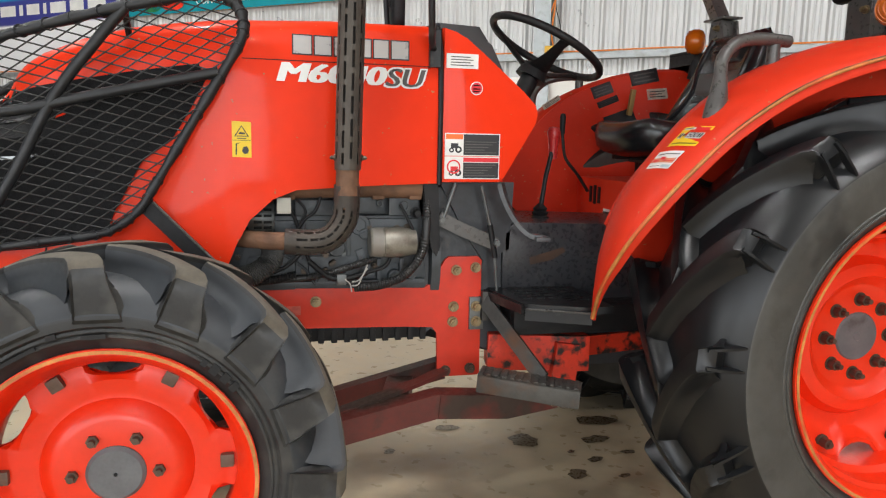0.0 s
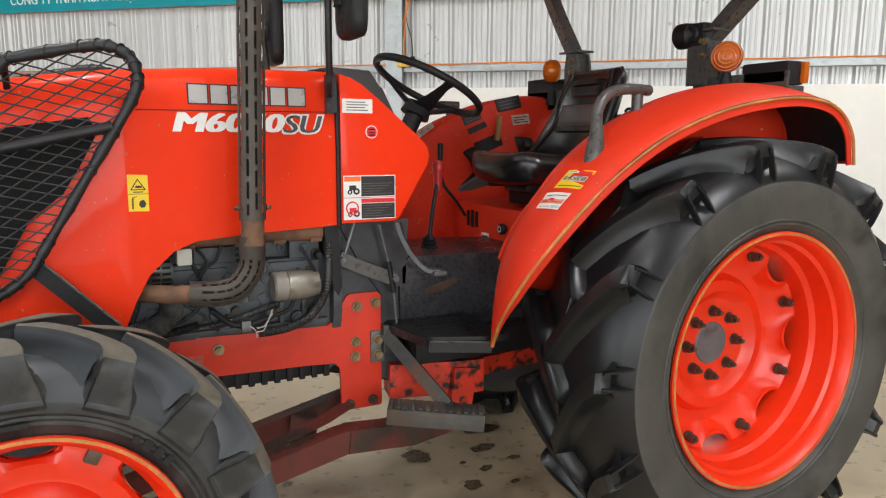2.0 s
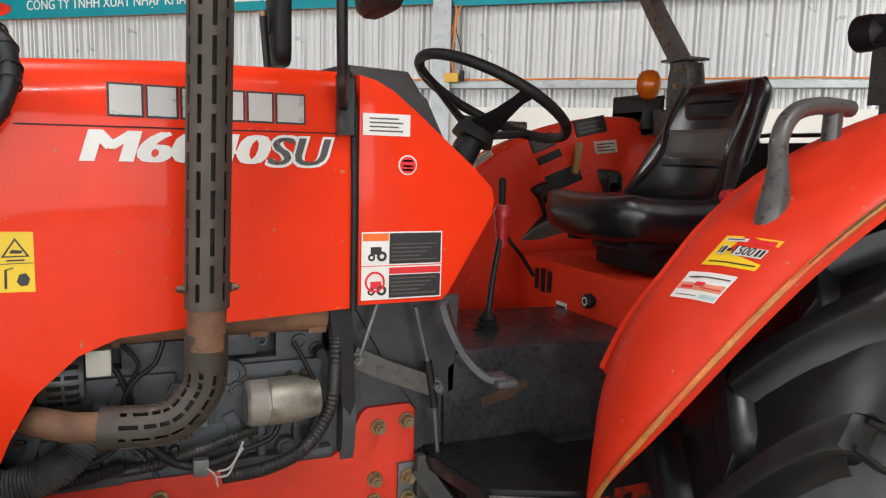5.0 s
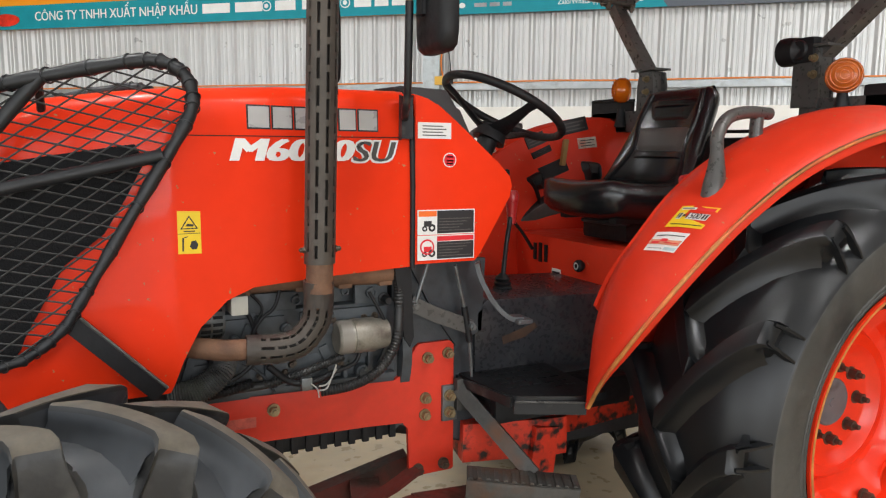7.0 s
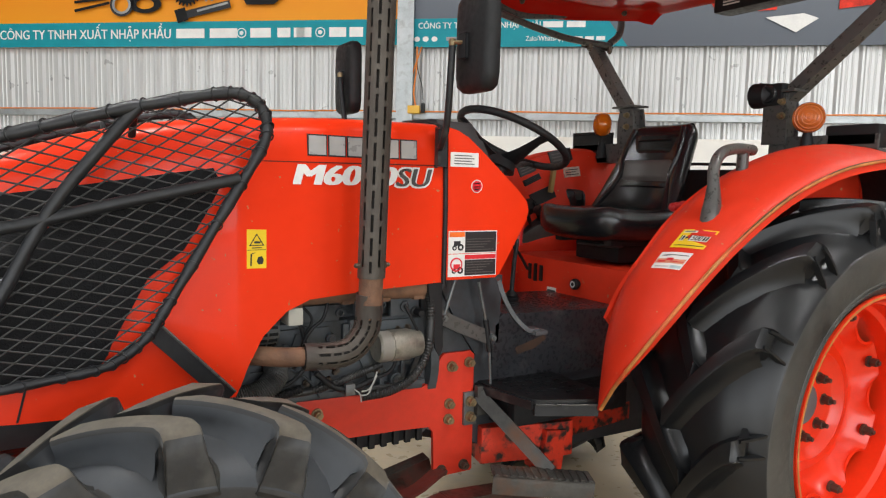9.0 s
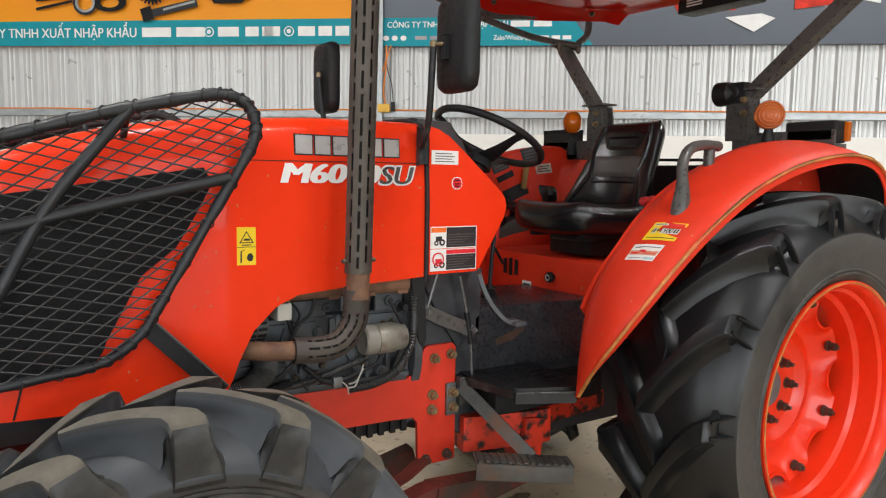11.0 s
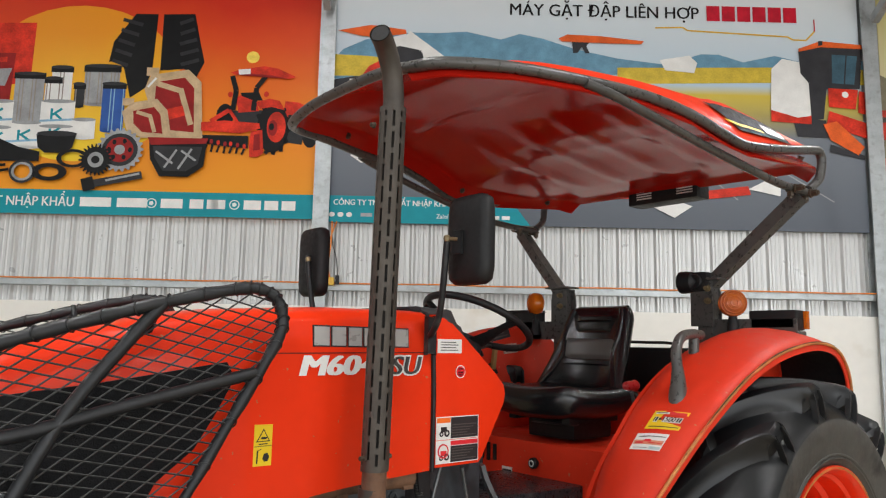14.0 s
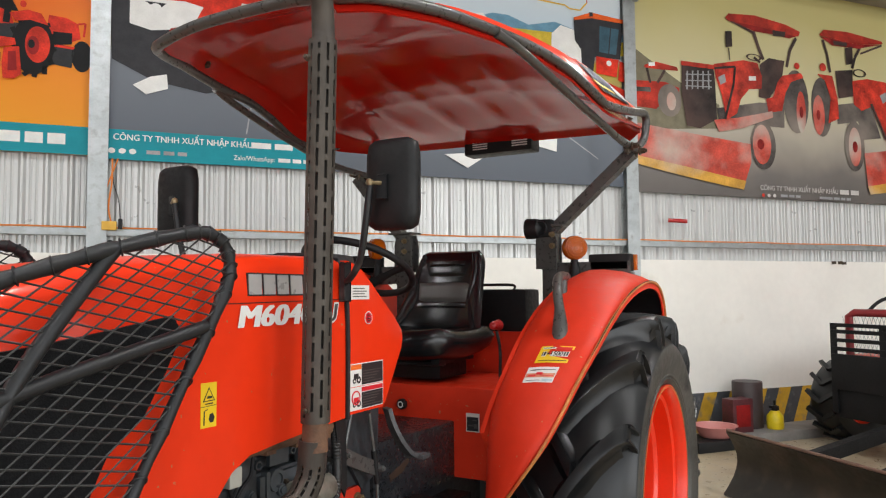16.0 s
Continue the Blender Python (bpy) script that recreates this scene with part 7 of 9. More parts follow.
B1.rect(-4.24, 3.83, -4.13, 3.88, I_BLACK, 6)
B1.disc(-4.19, 3.88, 0.055, 0.018, I_DGREY, 7, 28)
B1.rect(-4.22, 3.66, -4.21, 3.83, I_SMOKE, 6)
B1.rect(-4.19, 3.67, -4.19, 3.83, I_SMOKE, 6)
B1.rect(-4.16, 3.67, -4.16, 3.83, I_SMOKE, 6)
B1.rect(-4.49, 3.7, -4.35, 3.91, I_WHITE, 5)
B1.disc(-4.42, 3.7, 0.069, 0.018, I_WHITE, 5, 28)
B1.rect(-4.5, 3.88, -4.34, 3.94, I_BLACK, 6)
B1.disc(-4.42, 3.93, 0.078, 0.018, I_DGREY, 7, 28)
B1.rect(-4.48, 3.7, -4.47, 3.88, I_SMOKE, 6)
B1.rect(-4.45, 3.7, -4.44, 3.88, I_SMOKE, 6)
B1.rect(-4.42, 3.7, -4.42, 3.88, I_SMOKE, 6)
B1.rect(-4.39, 3.71, -4.39, 3.88, I_SMOKE, 6)
B1.rect(-4.37, 3.71, -4.36, 3.88, I_SMOKE, 6)
B1.rect(-4.76, 3.49, -4.5, 3.95, I_GREY, 5)
B1.disc(-4.63, 3.5, 0.129, 0.018, I_GREY, 5, 28)
B1.rect(-4.77, 3.92, -4.49, 3.98, I_BLACK, 6)
B1.disc(-4.63, 3.97, 0.138, 0.018, I_DGREY, 7, 28)
B1.rect(-4.74, 3.49, -4.74, 3.92, I_SMOKE, 6)
B1.rect(-4.72, 3.49, -4.71, 3.92, I_SMOKE, 6)
B1.rect(-4.69, 3.5, -4.68, 3.92, I_SMOKE, 6)
B1.rect(-4.66, 3.5, -4.66, 3.92, I_SMOKE, 6)
B1.rect(-4.63, 3.5, -4.63, 3.92, I_SMOKE, 6)
B1.rect(-4.61, 3.5, -4.6, 3.92, I_SMOKE, 6)
B1.rect(-4.58, 3.5, -4.57, 3.92, I_SMOKE, 6)
B1.rect(-4.55, 3.5, -4.55, 3.92, I_SMOKE, 6)
B1.rect(-4.52, 3.5, -4.52, 3.92, I_SMOKE, 6)
B1.rect(-3.98, 3.44, -3.78, 3.87, I_BLUE, 6)
B1.disc(-3.88, 3.44, 0.097, 0.018, I_BLUE, 6, 28)
B1.rect(-3.98, 3.84, -3.77, 3.89, I_BLACK, 7)
B1.disc(-3.88, 3.89, 0.106, 0.018, I_DGREY, 8, 28)
B1.rect(-3.96, 3.44, -3.96, 3.83, I_SKY, 7)
B1.rect(-3.93, 3.44, -3.93, 3.83, I_SKY, 7)
B1.rect(-3.91, 3.44, -3.9, 3.84, I_SKY, 7)
B1.rect(-3.88, 3.44, -3.87, 3.84, I_SKY, 7)
B1.rect(-3.85, 3.44, -3.85, 3.84, I_SKY, 7)
B1.rect(-3.82, 3.44, -3.82, 3.84, I_SKY, 7)
B1.rect(-3.8, 3.44, -3.79, 3.84, I_SKY, 7)
B1.rect(-5.0, 3.46, -4.75, 3.71, I_WHITE, 7)
B1.disc(-4.87, 3.46, 0.124, 0.018, I_WHITE, 7, 28)
B1.disc(-4.87, 3.7, 0.124, 0.018, I_GREY, 8, 28)
B1.line((-4.93, 3.63), (-4.93, 3.53), 0.022, TEAL, 8)
B1.line((-4.92, 3.57), (-4.84, 3.63), 0.022, TEAL, 8)
B1.line((-4.9, 3.58), (-4.84, 3.53), 0.022, TEAL, 8)
B1.poly([(-5.0, 3.52), (-4.75, 3.54), (-4.75, 3.52), (-5.0, 3.5)], I_SKY, 8)
B1.rect(-4.51, 3.47, -4.21, 3.71, I_WHITE, 7)
B1.disc(-4.36, 3.47, 0.150, 0.018, I_WHITE, 7, 28)
B1.disc(-4.36, 3.71, 0.150, 0.018, I_GREY, 8, 28)
B1.line((-4.41, 3.64), (-4.41, 3.54), 0.022, TEAL, 8)
B1.line((-4.4, 3.58), (-4.32, 3.64), 0.022, TEAL, 8)
B1.line((-4.38, 3.59), (-4.32, 3.54), 0.022, TEAL, 8)
B1.poly([(-4.51, 3.53), (-4.21, 3.55), (-4.21, 3.53), (-4.51, 3.51)], I_SKY, 8)
B1.rect(-4.23, 3.37, -4.02, 3.54, I_WHITE, 8)
B1.disc(-4.12, 3.37, 0.104, 0.018, I_WHITE, 8, 28)
B1.disc(-4.12, 3.54, 0.104, 0.018, I_GREY, 9, 28)
B1.rect(-4.75, 3.26, -4.49, 3.5, I_WHITE, 9)
B1.disc(-4.62, 3.27, 0.129, 0.018, I_WHITE, 9, 28)
B1.disc(-4.62, 3.5, 0.129, 0.018, I_GREY, 10, 28)
B1.line((-4.68, 3.43), (-4.68, 3.33), 0.022, TEAL, 10)
B1.line((-4.67, 3.38), (-4.58, 3.43), 0.022, TEAL, 10)
B1.line((-4.65, 3.38), (-4.58, 3.33), 0.022, TEAL, 10)
B1.poly([(-4.75, 3.33), (-4.49, 3.35), (-4.49, 3.33), (-4.75, 3.31)], I_SKY, 10)
B1.rect(-4.51, 3.33, -4.21, 3.48, I_WHITE, 9)
B1.disc(-4.36, 3.34, 0.150, 0.018, I_WHITE, 9, 28)
B1.disc(-4.36, 3.47, 0.150, 0.018, I_GREY, 10, 28)
B1.line((-4.41, 3.45), (-4.41, 3.35), 0.022, TEAL, 10)
B1.line((-4.4, 3.4), (-4.32, 3.46), 0.022, TEAL, 10)
B1.line((-4.38, 3.4), (-4.32, 3.36), 0.022, TEAL, 10)
B1.poly([(-4.51, 3.4), (-4.21, 3.42), (-4.21, 3.4), (-4.51, 3.38)], I_SKY, 10)
B1.rect(-4.97, 3.25, -4.75, 3.45, I_WHITE, 9)
B1.disc(-4.86, 3.25, 0.111, 0.018, I_WHITE, 9, 28)
B1.disc(-4.86, 3.45, 0.111, 0.018, I_GREY, 10, 28)
B1.line((-4.92, 3.4), (-4.92, 3.3), 0.022, TEAL, 10)
B1.line((-4.91, 3.34), (-4.82, 3.4), 0.022, TEAL, 10)
B1.line((-4.89, 3.35), (-4.82, 3.3), 0.022, TEAL, 10)
B1.poly([(-4.97, 3.31), (-4.75, 3.33), (-4.75, 3.31), (-4.97, 3.29)], I_SKY, 10)
B1.poly([(-5.22, 3.22), (-5.04, 3.31), (-4.92, 3.42), (-4.85, 3.35), (-4.67, 3.27), (-4.48, 3.23), (-4.48, 3.14), (-5.22, 3.13)], I_BLACK, 11)
B1.poly([(-4.52, 3.39), (-4.17, 3.4), (-4.2, 3.27), (-4.27, 3.22), (-4.44, 3.22), (-4.5, 3.27)], I_BLACK, 12)
B1.disc(-4.34, 3.4, 0.175, 0.027, I_DGREY, 13, 28)
B1.poly([(-3.61, 3.84), (-3.56, 3.98), (-3.23, 4.04), (-3.11, 3.92), (-3.07, 3.37), (-3.44, 3.39), (-3.54, 3.64)], I_BEIGE, 10)
B1.rect(-3.6, 3.97, -3.49, 4.05, I_BEIGE, 11)
B1.poly([(-3.51, 3.91), (-3.26, 3.96), (-3.17, 3.86), (-3.15, 3.44), (-3.4, 3.46), (-3.51, 3.73)], I_DRED, 11)
B1.poly([(-3.46, 3.64), (-3.26, 3.69), (-3.23, 3.6), (-3.41, 3.54)], I_RED, 12)
B1.line((-3.51, 3.9), (-3.28, 3.83), 0.050, I_BEIGE, 12)
B1.line((-3.29, 3.85), (-3.18, 3.51), 0.050, I_BEIGE, 12)
B1.line((-3.58, 3.86), (-3.51, 3.95), 0.020, I_WHITE, 12)
B1.poly([(-3.79, 3.62), (-3.7, 3.71), (-3.49, 3.75), (-3.39, 3.64), (-3.34, 3.37), (-3.61, 3.38), (-3.74, 3.45)], I_BEIGE, 13)
B1.rect(-3.79, 3.68, -3.69, 3.75, I_BEIGE, 13)
B1.poly([(-3.69, 3.63), (-3.51, 3.67), (-3.45, 3.6), (-3.42, 3.42), (-3.6, 3.43), (-3.68, 3.51)], I_DRED, 14)
B1.line((-3.66, 3.62), (-3.53, 3.58), 0.035, I_BEIGE, 15)
B1.line((-3.54, 3.59), (-3.49, 3.43), 0.035, I_BEIGE, 15)
B1.cog(-3.78, 3.26, 0.205, I_GREY, 14, 22, 0.12)
B1.disc(-3.78, 3.26, 0.157, 0.153, I_DGREY, 15, 28)
B1.disc(-3.78, 3.26, 0.120, 0.117, I_DRED, 16, 28)
B1.disc(-3.78, 3.26, 0.046, 0.045, I_GREY, 17, 28)
B1.disc(-3.69, 3.26, 0.018, 0.023, I_BLACK, 17, 28)
B1.disc(-3.74, 3.19, 0.018, 0.023, I_BLACK, 17, 28)
B1.disc(-3.83, 3.19, 0.018, 0.023, I_BLACK, 17, 28)
B1.disc(-3.87, 3.26, 0.018, 0.023, I_BLACK, 17, 28)
B1.disc(-3.83, 3.33, 0.018, 0.023, I_BLACK, 17, 28)
B1.disc(-3.74, 3.34, 0.018, 0.023, I_BLACK, 17, 28)
B1.cog(-3.98, 3.16, 0.15, I_BLACK, 18, 24, 0.2)
B1.disc(-3.98, 3.16, 0.069, 0.072, I_GREY, 19, 28)
B1.disc(-3.98, 3.16, 0.037, 0.036, I_BLACK, 20, 28)
B1.disc(-4.18, 3.17, 0.143, 0.086, I_BLACK, 17, 28, 0.7)
B1.disc(-4.38, 3.04, 0.157, 0.081, I_BLACK, 16, 28, 0.55)
B1.disc(-4.61, 3.04, 0.115, 0.108, I_DGREY, 16, 28, 0.62)
B1.disc(-4.61, 3.04, 0.092, 0.086, I_GREY, 17, 28, 0.75)
B1.line((-5.08, 3.07), (-4.76, 3.1), 0.025, I_BLACK, 14)
B1.line((-5.08, 2.99), (-4.73, 3.06), 0.025, I_BLACK, 14)
B1.line((-4.08, 2.92), (-3.57, 3.03), 0.070, I_DGREY, 18)
B1.line((-4.08, 2.92), (-3.98, 2.95), 0.120, I_BLACK, 19)
B1.line((-3.88, 2.97), (-3.59, 3.04), 0.020, I_GREY, 19)
B1.poly([(-3.53, 3.37), (-3.02, 3.37), (-3.04, 3.12), (-3.17, 3.02), (-3.42, 3.02), (-3.51, 3.18)], I_BLACK, 18)
B1.poly([(-3.49, 3.3), (-3.06, 3.3), (-3.09, 3.14), (-3.19, 3.07), (-3.39, 3.07), (-3.47, 3.19)], I_DGREY, 19)
B1.line((-3.46, 3.25), (-3.31, 3.14), 0.020, I_GREY, 20)
B1.line((-3.28, 3.27), (-3.38, 3.1), 0.020, I_GREY, 20)
B1.line((-3.24, 3.26), (-3.11, 3.17), 0.020, I_GREY, 20)
B1.line((-3.15, 3.28), (-3.26, 3.09), 0.020, I_GREY, 20)
B1.poly([(-3.54, 3.38), (-3.01, 3.38), (-3.03, 3.33), (-3.51, 3.31)], I_DRED, 20)
B1.disc(-2.67, 4.18, 0.058, 0.057, ink("sun_glow", (0.95, 0.70, 0.12)), 2, 28)
B1.disc(-2.89, 3.61, 0.077, 0.114, I_BLACK, 3, 28)
B1.disc(-2.13, 3.45, 0.072, 0.126, I_BLACK, 3, 28)
B1.poly([(-2.36, 3.54), (-2.18, 3.52), (-2.2, 3.35), (-2.34, 3.37)], I_DGREY, 3)
B1.poly([(-2.33, 3.53), (-2.18, 3.52), (-2.19, 3.5), (-2.33, 3.51)], I_RED, 4)
B1.poly([(-2.36, 3.76), (-2.24, 3.75), (-2.16, 3.71), (-2.14, 3.59), (-2.2, 3.56), (-2.32, 3.55), (-2.37, 3.67)], I_RED, 5)
B1.poly([(-2.33, 3.63), (-2.2, 3.63), (-2.2, 3.54), (-2.33, 3.52)], I_BLACK, 6)
B1.line((-2.11, 3.72), (-2.12, 3.61), 0.015, I_RED, 5)
B1.line((-2.16, 3.71), (-2.11, 3.72), 0.015, I_RED, 5)
B1.poly([(-2.8, 3.78), (-2.74, 3.82), (-2.63, 3.81), (-2.59, 3.66), (-2.77, 3.64)], I_RED, 5)
B1.poly([(-2.76, 3.83), (-2.6, 3.84), (-2.56, 3.76), (-2.65, 3.76), (-2.75, 3.8)], I_BLACK, 6)
B1.poly([(-2.82, 3.66), (-2.51, 3.67), (-2.51, 3.55), (-2.8, 3.54)], I_DGREY, 4)
B1.disc(-2.46, 3.5, 0.141, 0.232, I_BLACK, 6, 28)
B1.line((-2.34, 3.5), (-2.31, 3.47), 0.035, I_BLACK, 6)
B1.line((-2.35, 3.41), (-2.33, 3.36), 0.035, I_BLACK, 6)
B1.line((-2.38, 3.34), (-2.38, 3.28), 0.035, I_BLACK, 6)
B1.line((-2.44, 3.29), (-2.45, 3.25), 0.035, I_BLACK, 6)
B1.line((-2.49, 3.29), (-2.52, 3.26), 0.035, I_BLACK, 6)
B1.line((-2.54, 3.33), (-2.58, 3.32), 0.035, I_BLACK, 6)
B1.line((-2.58, 3.4), (-2.61, 3.41), 0.035, I_BLACK, 6)
B1.line((-2.59, 3.5), (-2.62, 3.53), 0.035, I_BLACK, 6)
B1.line((-2.58, 3.59), (-2.6, 3.63), 0.035, I_BLACK, 6)
B1.line((-2.54, 3.66), (-2.55, 3.71), 0.035, I_BLACK, 6)
B1.line((-2.49, 3.71), (-2.48, 3.75), 0.035, I_BLACK, 6)
B1.line((-2.44, 3.71), (-2.41, 3.74), 0.035, I_BLACK, 6)
B1.line((-2.38, 3.67), (-2.35, 3.68), 0.035, I_BLACK, 6)
B1.line((-2.35, 3.59), (-2.31, 3.59), 0.035, I_BLACK, 6)
B1.disc(-2.43, 3.51, 0.083, 0.145, I_RED, 7, 28)
B1.disc(-2.46, 3.5, 0.041, 0.074, I_DRED, 8, 28)
B1.disc(-2.47, 3.51, 0.022, 0.034, I_BLACK, 9, 28)
B1.poly([(-2.62, 3.74), (-2.5, 3.78), (-2.41, 3.76), (-2.36, 3.67), (-2.48, 3.7), (-2.58, 3.68)], I_RED, 8)
B1.line((-2.84, 3.99), (-2.8, 3.85), 0.045, I_BLACK, 8)
B1.line((-2.8, 3.85), (-2.82, 3.66), 0.045, I_BLACK, 8)
B1.line((-2.53, 4.01), (-2.62, 3.88), 0.045, I_BLACK, 8)
B1.line((-2.62, 3.88), (-2.64, 3.66), 0.045, I_BLACK, 8)
B1.poly([(-2.86, 4.02), (-2.78, 4.05), (-2.56, 4.09), (-2.44, 4.07), (-2.27, 3.99), (-2.34, 3.97), (-2.51, 3.98), (-2.8, 4.0)], I_RED, 9)
B1.poly([(-2.8, 4.0), (-2.51, 3.98), (-2.34, 3.97), (-2.48, 4.0), (-2.72, 4.02)], I_DRED, 10)
B1.poly([(-2.79, 4.05), (-2.68, 4.06), (-2.68, 4.01), (-2.78, 4.0)], I_WHITE, 11)
B1.disc(-2.53, 3.82, 0.021, 0.027, I_RED, 9, 28)
B1.disc(-2.85, 3.81, 0.021, 0.027, I_RED, 9, 28)
B1.poly([(-3.08, 3.42), (-2.67, 3.42), (-2.67, 3.3), (-2.82, 3.31), (-3.06, 3.34)], I_BLACK, 9)
B1.disc(-3.05, 3.36, 0.015, 0.022, I_RED, 10, 28)
B1.disc(-2.99, 3.36, 0.015, 0.022, I_DRED, 10, 28)
B1.disc(-2.93, 3.35, 0.015, 0.022, I_RED, 10, 28)
B1.disc(-2.87, 3.34, 0.015, 0.022, I_DRED, 10, 28)
B1.disc(-2.82, 3.34, 0.015, 0.022, I_RED, 10, 28)
B1.disc(-2.76, 3.33, 0.015, 0.022, I_DRED, 10, 28)
B1.disc(-2.7, 3.32, 0.015, 0.022, I_RED, 10, 28)
B1.line((-3.03, 3.33), (-3.05, 3.27), 0.020, I_BLACK, 9)
B1.line((-2.98, 3.33), (-2.99, 3.26), 0.020, I_BLACK, 9)
B1.line((-2.92, 3.32), (-2.94, 3.26), 0.020, I_BLACK, 9)
B1.line((-2.87, 3.32), (-2.88, 3.25), 0.020, I_BLACK, 9)
B1.line((-2.81, 3.31), (-2.83, 3.25), 0.020, I_BLACK, 9)
B1.line((-2.76, 3.31), (-2.77, 3.25), 0.020, I_BLACK, 9)
B1.line((-2.7, 3.3), (-2.72, 3.24), 0.020, I_BLACK, 9)
B1.poly([(-3.09, 3.54), (-2.89, 3.56), (-2.58, 3.54), (-2.57, 3.49), (-2.74, 3.44), (-3.09, 3.46)], I_RED, 10)
B1.line((-2.85, 3.66), (-3.01, 3.55), 0.040, I_RED, 10)
B1.line((-2.85, 3.66), (-2.77, 3.54), 0.030, I_RED, 10)
B1.poly([(-2.65, 3.46), (-2.55, 3.48), (-2.53, 3.26), (-2.58, 3.22), (-2.65, 3.22), (-2.66, 3.33)], I_RED, 11)
B1.poly([(-2.62, 3.43), (-2.57, 3.44), (-2.56, 3.29), (-2.62, 3.28)], I_DRED, 12)

# harvester banner
B2 = Banner(-1.94, 2.80, 2.64, 4.92, gradient("sky_print", [(0.0, (0.10, 0.115, 0.14)), (0.38, (0.17, 0.19, 0.22)), (0.48, (0.40, 0.33, 0.10)), (0.56, (0.60, 0.46, 0.06)), (0.60, (0.45, 0.58, 0.68)), (1.0, (0.72, 0.76, 0.78))], 2, 2.64, 4.92), "large banner showing combine harvesters on a road under a pale sky")
B2.poly([(-1.94, 2.64), (-0.18, 2.64), (-0.36, 2.885), (-1.94, 2.885)], TEAL, 2)
B2.text("CÔNG TY TNHH XUẤT NHẬP KHẨU", -1.90, 2.80, 1.05, 0.05, I_WHITE, 3, 0.02)
B2.bars(-0.86, 2.80, (0.16, 0.15), 0.03, 0.05, I_WHITE)
for k in range(3):
    B2.disc(-1.91 + k * 0.075, 2.71, 0.026, 0.022, I_WHITE, 3)
B2.bars(-1.66, 2.695, (0.10, 0.08, 0.07), 0.025, 0.032, I_GREY)
B2.text("Zalo/WhatsApp:", -1.0, 2.69, 0.33, 0.04, I_WHITE, 3, 0.01)
B2.bars(-0.64, 2.69, (0.10, 0.07, 0.07), 0.02, 0.034, I_WHITE)
B2.text("MÁY GẶT ĐẬP LIÊN HOP", -0.37, 4.655, 1.72, 0.115, I_BLACK, 3, 0.012)
# the dot below and the horn of the O
B2.disc(1.212, 4.628, 0.012, 0.012, I_BLACK, 3, 12)
B2.line((1.255, 4.745), (1.275, 4.785), 0.016, I_BLACK, 3)
B2.bars(1.42, 4.64, (0.12, 0.12, 0.12, 0.12, 0.12, 0.12), 0.02, 0.15, ink("crimson", (0.55, 0.01, 0.03)))
for a, b in (((0.95, 4.56), (1.20, 4.57)), ((1.20, 4.57), (1.24, 4.54)), ((1.24, 4.54), (2.15, 4.50)), ((2.15, 4.50), (2.20, 4.47)), ((2.20, 4.47), (2.32, 4.47)), ((2.32, 4.47), (2.40, 4.56))):
    B2.line(a, b, 0.014, I_YELLOW, 3)
B2.line((2.40, 4.56), (2.40, 4.68), 0.010, ink("crimson_line", (0.55, 0.01, 0.03)), 3)
for k in range(9):
    B2.line((-1.9 + k * 0.55, 3.60), (-2.6 + k * 0.85 if k > 0 else -1.92, 2.92), 0.012, I_GREY, 1) if 1 < k < 7 else None


I_CAB = ink("cab_glass", (0.05, 0.11, 0.15))


HARV_DARK = ink("machine_dark", (0.035, 0.035, 0.040))
B2.poly([(-1.96, 4.16), (-1.87, 4.28), (-1.67, 4.38), (-1.27, 4.46), (-1.02, 4.46), (-0.76, 4.48), (-0.45, 4.41), (-0.28, 4.47), (-0.08, 4.43), (0.23, 4.33), (0.6, 4.25), (1.03, 4.2), (1.36, 4.31), (1.52, 4.31), (1.74, 4.24), (2.03, 4.31), (2.24, 4.26), (2.84, 4.28), (2.83, 4.11), (0.6, 4.09), (-1.95, 3.99)], I_HILL, 1)
B2.poly([(-1.96, 4.23), (-1.66, 4.22), (-1.26, 4.19), (-1.25, 4.03), (-1.95, 4.02)], I_FIELD, 2)
B2.poly([(0.6, 4.16), (1.09, 4.17), (2.18, 4.2), (2.84, 4.19), (2.83, 4.04), (2.17, 4.05), (0.6, 4.0)], I_FIELD, 2)
B2.poly([(-1.95, 3.98), (-1.75, 4.02), (-0.95, 4.02), (-0.83, 3.35), (-1.22, 3.24), (-1.62, 3.31), (-1.92, 3.46)], HARV_DARK, 3)
B2.poly([(-1.71, 4.0), (-1.63, 4.12), (-1.51, 4.19), (-1.46, 4.12), (-1.01, 4.15), (-0.65, 4.13), (-0.64, 3.71), (-0.99, 3.67), (-1.45, 3.86)], I_RED, 4)
B2.poly([(-0.95, 4.06), (-0.75, 4.06), (-0.77, 3.82), (-0.97, 3.82)], I_WHITE, 5)
B2.poly([(-0.6, 4.11), (-0.34, 4.1), (-0.34, 3.93), (-0.62, 3.94)], I_YELLOW, 5)
B2.poly([(-1.8, 3.99), (-1.39, 4.01), (-1.25, 3.98), (-1.34, 3.78), (-1.64, 3.73), (-1.8, 3.77)], I_WHITE, 6)
B2.poly([(-1.69, 3.97), (-1.53, 3.97), (-1.59, 3.91)], HARV_DARK, 7)
B2.disc(-1.61, 3.93, 0.040, 0.030, I_WHITE, 8, 28)
B2.poly([(-1.45, 4.4), (-1.31, 4.44), (-1.19, 4.35), (-1.01, 4.24), (-1.06, 4.15), (-1.26, 4.15), (-1.4, 4.19)], I_WHITE, 5)
B2.line((-1.3, 4.43), (-0.99, 4.19), 0.100, I_WHITE, 6)
